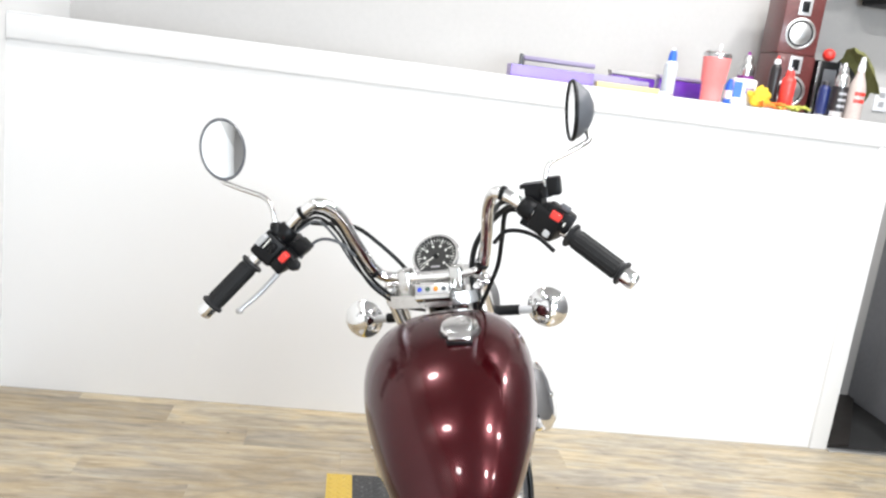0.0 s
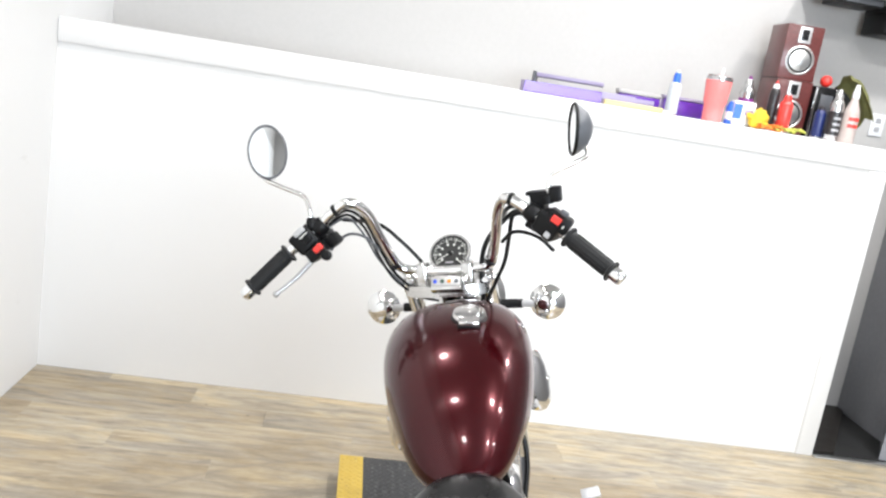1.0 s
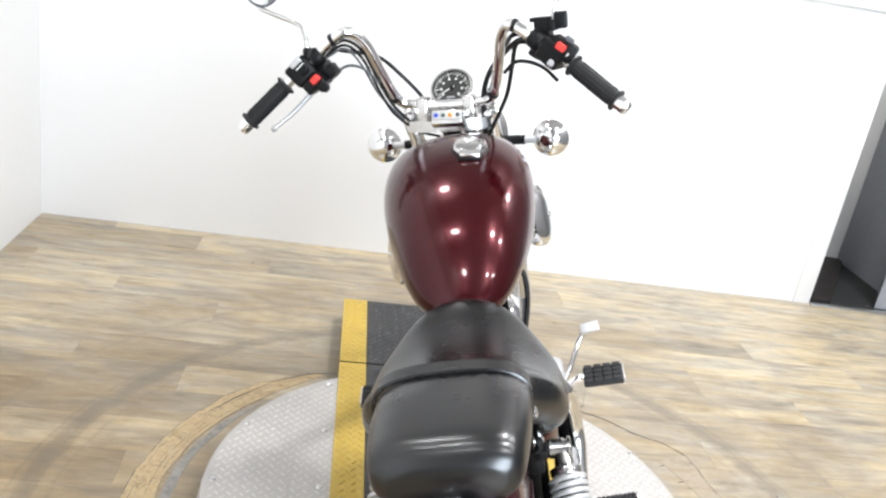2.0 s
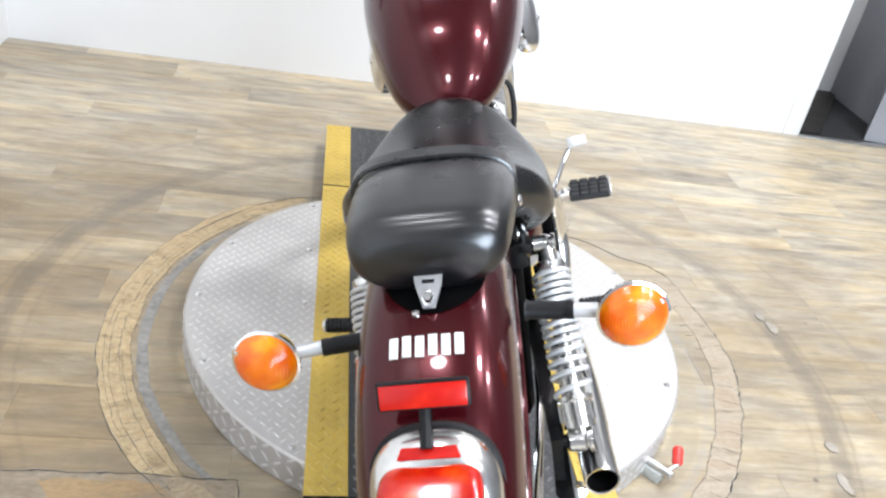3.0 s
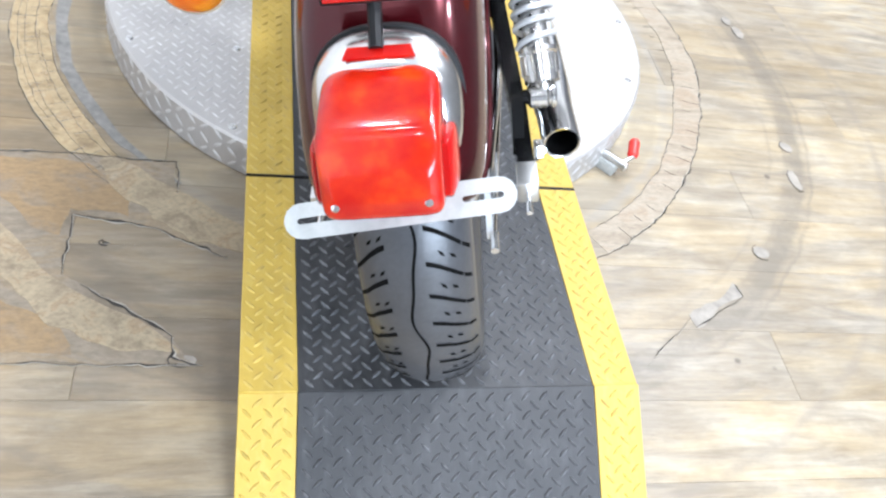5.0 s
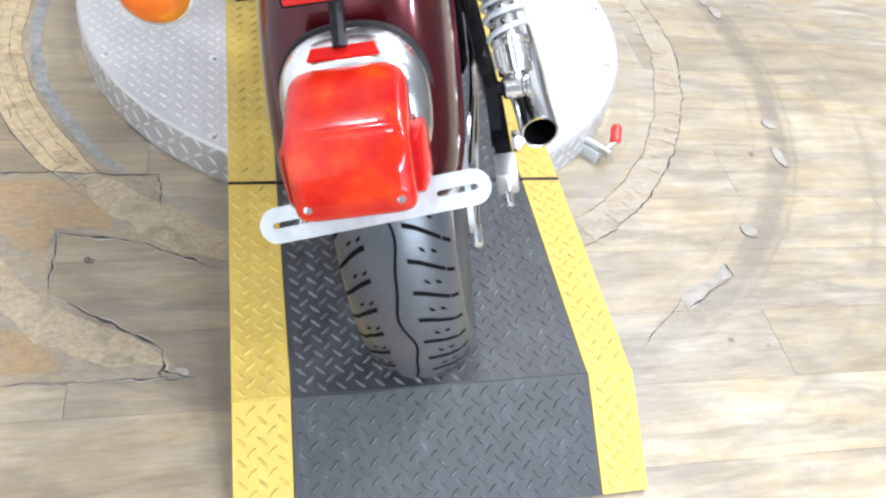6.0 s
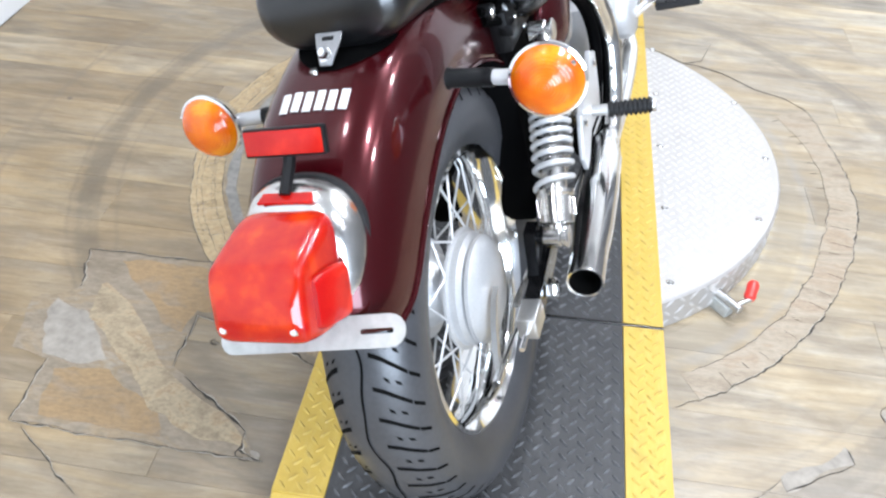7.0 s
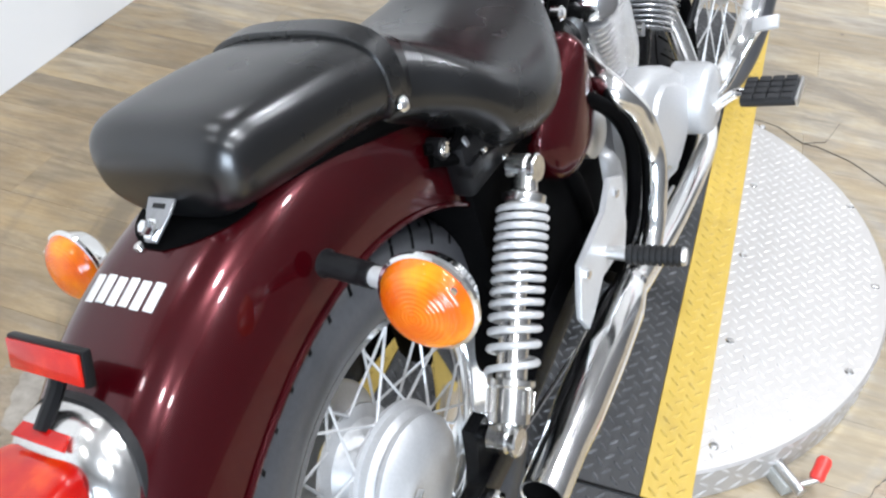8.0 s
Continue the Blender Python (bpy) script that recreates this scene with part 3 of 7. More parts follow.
setting("wall_south", south, WALL_SOUTH, "grey painted wall with a wide opening")
setting("ceiling", box(-1.72, -4.62, CEILING, 2.52, 2.6, CEILING + 0.1), CEILING_PAINT, "grey painted ceiling")
# the passage's dark opening is put into this slab's near-black colour
setting("passage_floor", box(1.878, 1.775, -0.004, 2.398, 2.448, 0.003), DARK_FLOOR, "near-black floor drawn for the passage's dark opening")
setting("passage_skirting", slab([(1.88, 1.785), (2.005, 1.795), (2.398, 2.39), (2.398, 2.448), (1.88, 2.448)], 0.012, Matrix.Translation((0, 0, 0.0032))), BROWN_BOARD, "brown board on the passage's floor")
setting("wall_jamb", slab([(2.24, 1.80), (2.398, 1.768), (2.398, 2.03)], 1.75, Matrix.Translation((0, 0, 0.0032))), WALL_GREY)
setting("threshold", box(WALL_X1 + 0.008, 1.735, 0.0, 2.398, 1.765, 0.008, 0.003), ALUMINIUM, "thin metal strip across the passage")

# housings, also for the added west fill column
for x, y in LAMP_SPOTS:
    lamp_body = thing("ceiling_or_fill_lamp", Matrix.Translation((x, y, CEILING)), "round white ceiling lamp; west column added as fill", "lamp", "ceiling lamps")
    part("housing", lathe([(0.12, 0), (0.12, -0.04), (0.112, -0.048), (0.106, -0.04), (0.106, -0.02), (0, -0.02)], 32), LAMP_WHITE, lamp_body)


# ---- the turntable and its runway ----
def lozenges(name, spots, material, parent, label=""):
    """Raised tread marks: each spot is a place, its along and normal directions, length, width and height."""
    verts, faces = [], []
    for p, along, normal, ln, wd, ht in spots:
        p, along, normal = Vector(p), Vector(along).normalized(), Vector(normal).normalized()
        side = normal.cross(along)
        k = len(verts)
        for a, s, h in ((-0.5, 0, 0), (-0.2, -0.5, 0), (0.2, -0.5, 0), (0.5, 0, 0), (0.2, 0.5, 0), (-0.2, 0.5, 0), (-0.3, 0, 1), (0, -0.12, 1.1), (0.3, 0, 1), (0, 0.12, 1.1)):
            verts.append(p + along * (a * ln) + side * (s * wd) + normal * (h * ht - (0.0004 if not h else 0)))
        faces += [tuple(k + i for i in f) for f in ((0, 1, 6), (1, 2, 7, 6), (2, 3, 8, 7), (3, 4, 8), (4, 5, 9, 8), (5, 0, 6, 9), (6, 7, 8, 9))]
    me = bpy.data.meshes.new(name)
    me.from_pydata([tuple(v) for v in verts], [], faces)
    me.materials.append(material)
    me.shade_smooth()
    me.set_sharp_from_angle(angle=radians(50))
    ob = new(name, me)
    ob.parent = parent
    return tagged(ob, label, "", "", "stuff")


def tread_grid(x0, x1, y0, y1, pitch, keep=lambda x, y: True):
    """Zigzag columns of tread marks: each column leans the other way, half a step along."""
    out = []
    step = pitch / math.sqrt(2)
    columns = max(2, int((x1 - x0 - 0.004) / step))
    first = (x0 + x1 - (columns - 1) * step) / 2
    for i in range(columns):
        for j in range(int((y1 - y0) / (2 * step))):
            x, y = first + i * step, y0 + (j + 0.3 + 0.5 * (i % 2)) * 2 * step
            if keep(x, y):
                out.append((x, y, 1 if i % 2 else -1))
    return out


DISC_R, DISC_H = 0.61, 0.083
turntable = thing("turntable", Matrix.Identity(4), "round aluminium tread-plate motorcycle turntable on the floor", "turntable")
part("disc", lathe([(0, 0.001), (DISC_R - 0.003, 0.001), (DISC_R, 0.004), (DISC_R, DISC_H - 0.004), (DISC_R - 0.004, DISC_H), (0, DISC_H)], 128), TREAD_SILVER, turntable)
spots = [((x, y, DISC_H), (1, s, 0), (0, 0, 1), 0.0215, 0.0055, 0.0013) for x, y, s in tread_grid(-0.61, 0.61, -0.61, 0.61, 0.0206, lambda x, y: math.hypot(x, y) < 0.596 and not -0.29 < x < 0.3)]
lozenges("raised_tread", spots, LOZENGE_SILVER, turntable)
spots = []
for i in range(120):
    a = 2 * math.pi * i / 120
    for j in range(3):
        n = Vector((math.cos(a), math.sin(a), 0))
        t = Vector((-n.y, n.x, 0))
        s = 1 if (i + j) % 2 else -1
        spots.append((n * DISC_R + Vector((0, 0, 0.016 + 0.027 * j)), t + Vector((0, 0, s * 0.9)), n, 0.029, 0.008, 0.0018))
lozenges("side_tread", spots, LOZENGE_SILVER, turntable)
bolt = lathe([(0, 0.0035), (0.002, 0.0035), (0.0025, 0.003), (0.006, 0.0028), (0.008, 0.0006), (0.008, -0.001)], 12)
bolt_mesh = part("bolt", bolt, CHROME_DULL, turntable)
# the dy offsets shift each side's bolts to fit the camera's view
BOLTS = [(x, y + dy) for x, dy in ((-0.332, 0.0), (0.333, 0.024)) for y in (-0.485, -0.244, 0.0, 0.243, 0.486)] + [(sx * x, y + dy) for sx, dy in ((-1, 0.0), (1, 0.023)) for x, y in ((0.584, 0.0), (0.536, 0.243), (0.538, -0.243))]
bolt_mesh.location = (*BOLTS[0], DISC_H)
for x, y in BOLTS[1:]:
    b = bolt_mesh.copy()
    scene.collection.objects.link(b)
    b.location = (x, y, DISC_H)

lock = thing("turntable_lock", Matrix.Translation((0.45, -0.428, 0)) @ pose(0, 0, 0, 0, 0, -48), "grey steel locking pin with a red rubber handle", "lock")
part("bracket", box(-0.045, -0.013, 0.0, 0.03, 0.013, 0.028, 0.003), WHITE_METAL, lock)
part("guide", rod((-0.03, 0, 0.034), (0.05, 0, 0.034), 0.009), ALUMINIUM, lock)
part("lever", tube([(0.035, 0, 0.034), (0.04, 0.02, 0.04), (0.045, 0.04, 0.045)], 0.005), ALUMINIUM, lock)
part("handle", lathe([(0, 0), (0.010, 0.001), (0.0125, 0.006), (0.0115, 0.015), (0.0125, 0.034), (0.010, 0.041), (0, 0.043)], 16, axis_matrix((0.043, 0.03, 0.044), (-0.5, 0.79, 0.35))), RED_PLASTIC, lock, "red rubber handle")

RX0, RX1, RX2, RX3 = -0.305, -0.222, 0.236, 0.312
RUN_Z = 0.089
runway = thing("runway", Matrix.Identity(4), "black tread-plate runway with worn yellow edges across the turntable", "ramp")


SKEW = 0.026


def askew(bm):
    """Slants a plate's ends to fit the camera's view: its far side lies a little further along the runway."""
    for v in bm.verts:
        v.co.y += SKEW * v.co.x
    return bm


def runway_section(y0, y1, z0, z1):
    """A tread-plate length from y0 (at height z0) to y1 (at z1): black in the middle, yellow along the sides, its ends
    slanted to fit the camera's view.
    """
    slope = Matrix.Translation((0, y0, z0)) @ Matrix.Rotation(math.atan2(z1 - z0, y1 - y0), 4, "X")
    run = math.hypot(y1 - y0, z1 - z0)
    middle = part("runway_section", askew(box(RX1, 0.0, -0.005, RX2, run, 0.0, 0.0008, seg=1)), TREAD_BLACK, runway, "black worn tread plate", m=slope)
    for x0, x1 in ((RX0, RX1 - 0.0006), (RX2 + 0.0006, RX3)):
        edge = part("yellow_edge", askew(box(x0, 0.0, -0.005, x1, run, 0.0006, 0.0008, seg=1)), TREAD_YELLOW, middle, "worn yellow painted edge")
        lozenges("edge_tread", [((x, y + SKEW * x, 0.0006), (1, s, 0), (0, 0, 1), 0.0225, 0.0062, 0.0024) for x, y, s in tread_grid(x0, x1, 0.004, run, 0.0202)], LOZENGE_YELLOW, edge)
    lozenges("raised_tread", [((x, y + SKEW * x, 0), (1, s, 0), (0, 0, 1), 0.0235, 0.0062, 0.0028) for x, y, s in tread_grid(RX1 + 0.002, RX2, 0.004, run, 0.0202)], LOZENGE_BLACK, middle)
    return middle


runway_section(-0.604, 0.618, RUN_Z, RUN_Z)
runway_section(0.626, 1.076, RUN_Z, RUN_Z)
runway_section(-1.0496, -0.612, RUN_Z, RUN_Z)
runway_section(-1.214, -1.050, 0.006, RUN_Z)
for y in (-0.608, 0.622):
    part("hinge", rod((RX0, y + SKEW * RX0, RUN_Z - 0.003), (RX3, y + SKEW * RX3, RUN_Z - 0.003), 0.0045), BLACK_PAINT, runway, "dark steel hinge rod")
for y0, y1 in ((0.64, 1.07), (-1.04, -0.63)):
    for x in (-0.28, 0.0, 0.28):
        part("support_rail", box(x - 0.018, y0, 0.0, x + 0.018, y1, RUN_Z - 0.0065, 0.001), BLACK_PAINT, runway)


# ---- the motorcycle ----
BIKE = Matrix.Translation((0.018, -0.873, 0.089)) @ pose(0, 0, 0, 0, 0, -7.6) @ pose(0, 0, 0, 0, -17, 0)
FRONT_WORLD = Matrix.Translation((-0.171, 0.056, 1.01)) @ pose(0, 0, 0, 0, 0, -20.87) @ pose(0, 0, 0, 0, -15.08, 0)
FRONT = BIKE.inverted() @ FRONT_WORLD
bike = thing("motorcycle", BIKE, "maroon and chrome cruiser motorcycle with black seats leaning on its stand", "motorcycle")
AXLE_Z = 0.302


def wheel(name, m, tyre_r, half_w, rim_r, label, drum):
    """A spoked wheel: its z axis is the axle."""
    t = tyre_r - rim_r
    rim = part(name, lathe([(rim_r + 0.008, half_w * 0.72), (rim_r + 0.002, half_w * 0.74), (rim_r - 0.006, half_w * 0.6), (rim_r - 0.012, half_w * 0.4), (rim_r - 0.018, half_w * 0.15),
                            (rim_r - 0.018, -half_w * 0.15), (rim_r - 0.012, -half_w * 0.4), (rim_r - 0.006, -half_w * 0.6), (rim_r + 0.002, -half_w * 0.74), (rim_r + 0.008, -half_w * 0.72), (rim_r + 0.004, -half_w * 0.6), (rim_r + 0.004, half_w * 0.6)], 96, close=True),
               CHROME, bike, label, m=m, sharp=25)
    prof = [(0.0, half_w * 0.66), (0.1, half_w * 0.78), (0.3, half_w * 0.96), (0.48, half_w), (0.66, half_w * 0.96), (0.8, half_w * 0.82), (0.91, half_w * 0.58), (0.975, half_w * 0.3), (1.0, 0.0)]
    prof = [(rim_r + 0.004 + (t - 0.004) * a, w) for a, w in prof]
    prof = prof + [(r, -w) for r, w in prof[-2::-1]]
    part("tyre", lathe(prof, 128), TYRE, rim, "grey-black rubber tyre with slanted grooves", sharp=60)
    crown = [(w, r) for r, w in prof]

    def on_tyre(phi, s):
        """A point of the tread: s from -1 to 1 across it."""
        w = s * half_w * 0.985
        for (w0, r0), (w1, r1) in zip(crown, crown[1:]):
            if min(w0, w1) <= w <= max(w0, w1) and r0 > rim_r + t * 0.47 and r1 > rim_r + t * 0.47:
                r = r0 + (r1 - r0) * (w - w0) / (w1 - w0)
                break
        else:
            r = rim_r + t * 0.5
        r += 0.0009
        return Vector((r * math.cos(phi), r * math.sin(phi), w))

    marks = bmesh.new()

    def groove(line, width):
        a = [on_tyre(p - width / tyre_r / 2 * c, s - width / half_w / 2 * d) for p, s, c, d in line]
        b = [on_tyre(p + width / tyre_r / 2 * c, s + width / half_w / 2 * d) for p, s, c, d in line]
        va, vb = [marks.verts.new(v) for v in a], [marks.verts.new(v) for v in b]
        for i in range(len(va) - 1):
            marks.faces.new((va[i], va[i + 1], vb[i + 1], vb[i]))

    n = 46
    wave = []
    for i in range(n * 8 + 1):
        p = 2 * math.pi * i / (n * 8)
        wave.append((p, 0.085 * math.sin(p * 12) + 0.03 * math.sin(p * 24), 0.2, 1))
    groove(wave, 0.0032)
    for k in range(n):
        for side in (-1, 1):
            p0 = 2 * math.pi * (k + (0.5 if side < 0 else 0)) / n
            groove([(p0 + 0.08 * u * u + 0.045 * u, side * ((0.42 if side < 0 else 0.24) + (0.55 if side < 0 else 0.72) * u), 1, 0) for u in [i / 7 for i in range(8)]], 0.007 if side < 0 else 0.0058)
            for q in (0.46, 0.64):
                groove([(p0 + 0.1 + 0.012 * u + 0.02 * (q > 0.5), side * (q + 0.08 * u), 0.9, 0.3 * side) for u in (0, 0.5, 1)], 0.0062)
    # raised black strips paint the shade of grooves onto the uncut tread
    part("groove_strip", marks, RECESS_BLACK, rim)
    hub = lathe([(0.0, half_w * 0.95), (0.018, half_w * 0.95), (0.02, half_w * 0.8), (drum * 0.5, half_w * 0.82), (drum * 0.9, half_w * 0.72), (drum, half_w * 0.6), (drum, half_w * 0.45), (drum * 1.08, half_w * 0.42), (drum * 1.08, half_w * 0.36), (drum * 0.95, half_w * 0.3), (drum * 0.5, 0.0),
                 (drum * 0.7, -half_w * 0.4), (drum * 0.9, -half_w * 0.45), (drum * 0.9, -half_w * 0.52), (0.02, -half_w * 0.6), (0.018, -half_w), (0, -half_w)], 48)
    part("hub", hub, HUB_METAL, rim, "cast aluminium drum hub", sharp=30)
    shared = {}
    for k in range(36):
        a = 2 * math.pi * k / 36
        side = 1 if k % 2 else -1
        lean = 0.52 if (k // 2) % 2 else -0.52
        if (side, lean) not in shared:
            hr = drum * (1.04 if side > 0 else 0.88)
            shared[side, lean] = part("spoke", rod((hr * math.cos(lean), hr * math.sin(lean), side * half_w * 0.4), (rim_r - 0.014, 0, side * half_w * 0.12), 0.0019, n=6), SILVER_PAINT, rim)
            shared[side, lean].rotation_euler = (0, 0, a)
        else:
            s = shared[side, lean].copy()
            scene.collection.objects.link(s)
            s.rotation_euler = (0, 0, a)
    return rim


AXLE = Matrix.Translation((0, 0, AXLE_Z)) @ pose(0, 0, 0, 0, 90, 0)
wheel("rear_wheel", AXLE, 0.305, 0.066, 0.198, "chrome wire-spoked rear wheel", 0.082)
FW_POSE = BIKE.inverted() @ (Matrix.Translation(BIKE @ Vector((0.02, 1.488, 0.305))) @ pose(0, 0, 0, 0, 0, -19.0) @ pose(0, 0, 0, 0, -15, 0))
wheel("front_wheel", FW_POSE @ pose(0, 0, 0, 0, 90, 0), 0.305, 0.043, 0.236, "chrome wire-spoked front wheel", 0.055)


# rear fender
FENDER = [(35, 0.076, 0.345, 0.402), (40, 0.086, 0.328, 0.418), (50, 0.091, 0.320, 0.428), (70, 0.093, 0.318, 0.434), (95, 0.090, 0.318, 0.435), (128, 0.086, 0.318, 0.43), (146, 0.08, 0.32, 0.42)]


def fender_point(theta, s, lift=0.0):
    """A point of the fender: theta up from straight behind the axle, s from -1 to 1 over its back."""
    w, low, high = lerp_table(FENDER, theta)
    a = (1 - s) * math.pi / 2
    c, k = math.cos(a), math.sin(a)
    x = math.copysign(abs(c) ** (2 / 3.5), c) * (w + lift)
    r = low + (high - low + lift) * abs(k) ** (2 / 2.7)
    t = radians(theta)
    return Vector((x, -r * math.cos(t), AXLE_Z + r * math.sin(t)))


def fender_sheet(lift):
    return [[fender_point(35 + 110 * i / 54, -1 + 2 * j / 40, lift) for j in range(41)] for i in range(55)]


outer, inner = fender_sheet(0.0), fender_sheet(-0.003)
fender = part("rear_fender", loft([a + b[::-1] for a, b in zip(outer, inner)]), MAROON, bike, "glossy dark maroon metallic rear fender", sharp=50)
lip = [fender_point(35 + 110 * i / 40, -1, 0.001) for i in range(41)]
for side in (-1, 1):
    part("fender_lip", tube([Vector((side * abs(p.x), p.y, p.z)) for p in lip], 0.0032, 8, steps=1), MAROON, fender)
# emblem as plain raised blocks
def fender_at(theta, x, lift=0.0):
    """A point of the fender at the given distance from its middle line."""
    w = lerp_table(FENDER, theta)[0]
    c = math.copysign(abs(x / w) ** (3.5 / 2), x)
    return fender_point(theta, 1 - 2 * math.acos(c) / math.pi, lift)


for k in range(6):
    x0 = -0.0408 + k * 0.01385
    lean = 0.12 if k % 2 else 0.0
    ring = lambda inset, lift: [fender_at(69.7 - 3.3 * v + lean, x0 + inset + (0.0098 - 2 * inset) * u, lift) for v, u in ((0, 0), (0, 0.5), (0, 1), (1, 1), (1, 0.5), (1, 0))]  # noqa: E731
    part("emblem_block", loft([ring(0.0, 0.0004), ring(0.0009, 0.0016)]), LETTER, fender, "white plain emblem block")
part("seat_bolt", lathe([(0, 0.004), (0.004, 0.0035), (0.005, 0)], 12, axis_matrix(fender_at(73.5, -0.012), fender_at(73.5, -0.012, 0.05) - fender_at(73.5, -0.012))), CHROME_DULL, fender)

# tail lamp on its chrome base
LAMP = Matrix.Translation((0.002, -0.268, 0.597)) @ pose(0, 0, 0, 66, 0, 0)


def oval(w, h, z, power=2.6, n=48, dy=0.0):
    out = []
    for i in range(n):
        a = 2 * math.pi * i / n
        c, s = math.cos(a), math.sin(a)
        out.append(Vector((math.copysign(abs(c) ** (2 / power), c) * w, math.copysign(abs(s) ** (2 / power), s) * h + dy, z)))
    return out


tail = part("tail_lamp", loft([oval(0.068, 0.076, 0.0, dy=-0.004), oval(0.0675, 0.0755, 0.012, dy=-0.004), oval(0.0645, 0.072, 0.022, dy=-0.005), oval(0.058, 0.065, 0.031, dy=-0.007), oval(0.05, 0.054, 0.037, dy=-0.009)]), CHROME_DULL, bike, "chrome tail lamp base", m=LAMP)
part("gasket", loft([oval(0.0705, 0.0785, -0.014, dy=-0.004), oval(0.072, 0.08, -0.005, dy=-0.004), oval(0.0705, 0.0785, 0.004, dy=-0.004)]), RUBBER, tail, "black rubber ring")
LENS = [(0.0, 0.047, 0.045, -0.064, 0.033, 5.0), (0.1, 0.0505, 0.045, -0.067, 0.037, 6.5), (0.2, 0.0515, 0.042, -0.068, 0.05, 7.5), (0.5, 0.0515, 0.027, -0.068, 0.078, 8.0), (0.78, 0.0505, 0.0125, -0.065, 0.103, 8.0), (0.84, 0.0498, 0.008, -0.063, 0.1075, 7.5), (0.9, 0.048, -0.003, -0.058, 0.1115, 6.5), (1.0, 0.04, -0.02, -0.046, 0.1165, 5.0)]
lens_rings = []
for k in range(31):
    w, top, low, z, p = lerp_table(LENS, k / 30)
    lens_rings.append(oval(w, (top - low) / 2, z, p, 64, dy=(top + low) / 2))
lens = part("lens", loft(lens_rings), RED_LENS, tail, "translucent red plastic lens", sharp=24)
for s in (-1, 1):
    part("side_reflector", loft([oval(0.006, 0.026, 0.0, 3.5), oval(0.0075, 0.027, 0.012, 3.5), oval(0.0065, 0.026, 0.046, 3.5), oval(0.003, 0.022, 0.052, 3.5)]), RED_DEEP, lens, m=Matrix.Translation((s * 0.056, -0.03, 0.042)) @ pose(0, 0, 0, 0, -4 * s, 0))
    part("lens_screw", lathe([(0, 0.003), (0.0035, 0.0025), (0.0045, 0)], 10, Matrix.Translation((s * 0.038, -0.05, 0.1125))), CHROME, lens)
part("lamp_window", slab([(-0.031, -0.006), (-0.027, 0.006), (0.027, 0.006), (0.031, -0.006)], 0.003), RED_DEEP, tail, "small red reflector window", m=Matrix.Translation((0, 0.0555, 0.0315)) @ pose(0, 0, 0, -48, 0, 0))
# reflector above the lamp
refl = part("reflector", box(-0.046, -0.004, -0.0145, 0.046, 0.0045, 0.0145, 0.0025), BLACK_PLASTIC, bike, "red rectangular reflector in a black frame", m=Matrix.Translation((0.0005, -0.238, 0.704)) @ pose(0, 0, 0, -22, 0, 0))
part("reflector_face", box(-0.043, -0.0065, -0.012, 0.043, -0.0035, 0.012, 0.001), RED_DEEP, refl, "bright red reflector face")
part("reflector_stem", tube([(0, -0.236, 0.694), (0, -0.246, 0.682), (0.0, -0.266, 0.668), (0.0, -0.272, 0.664)], 0.0065, 8), BLACK_PLASTIC, refl, m=Matrix(refl.matrix_basis).inverted())
part("amber_block", box(-0.004, -0.024, -0.007, 0.004, 0.024, 0.007, 0.002), AMBER_LENS, bike, "small amber block on the fender's side", m=Matrix.Translation((-0.1, -0.085, 0.606)) @ pose(0, 0, 0, 30, 0, 0))
# number plate bracket


def rounded_bar(w, h, n=8):
    out = []
    for k in range(n + 1):
        a = -math.pi / 2 + math.pi * k / n
        out.append((w - h + h * math.cos(a), h * math.sin(a)))
    for k in range(n + 1):
        a = math.pi / 2 + math.pi * k / n
        out.append((-w + h + h * math.cos(a), h * math.sin(a)))
    return out


def slotted_bar(w, h, slot_x, slot_w, slot_h, thick):
    """A flat bar with round ends and a slot towards each end."""
    own = bmesh.new()
    out = rounded_bar(w, h)
    loops = [out] + [[(x + sx, y) for x, y in rounded_bar(slot_w, slot_h, 4)] for sx in (-slot_x, slot_x)]
    edges = []
    for lp in loops:
        vs = [own.verts.new((x, y, 0)) for x, y in lp]
        edges += [own.edges.new((vs[i], vs[(i + 1) % len(vs)])) for i in range(len(vs))]
    bmesh.ops.triangle_fill(own, use_beauty=True, use_dissolve=False, edges=edges)
    flat_faces = own.faces[:]
    ext = bmesh.ops.extrude_face_region(own, geom=flat_faces)
    bmesh.ops.translate(own, vec=(0, 0, thick), verts=[g for g in ext["geom"] if isinstance(g, bmesh.types.BMVert)])
    return own


plate = part("plate_bracket", slotted_bar(0.107, 0.0165, 0.076, 0.019, 0.0028, 0.0025), WHITE_METAL, bike, "pale metal number plate bracket with slots", m=Matrix.Translation((0.006, -0.333, 0.535)) @ pose(0, 0, 0, 42, -4, 2))
part("bracket_tab", box(-0.022, 0.0, 0.0, 0.022, 0.035, 0.0025, 0.0008), WHITE_METAL, plate, m=Matrix.Translation((0, 0.008, 0.002)) @ pose(0, 0, 0, 25, 0, 0))
for s in (-1, 1):
    part("bracket_bolt", lathe([(0, 0.006), (0.0045, 0.006), (0.005, 0.0045), (0.005, 0.0)], 6), CHROME_DULL, plate, m=Matrix.Translation((s * 0.018, 0.006, 0.0026)))


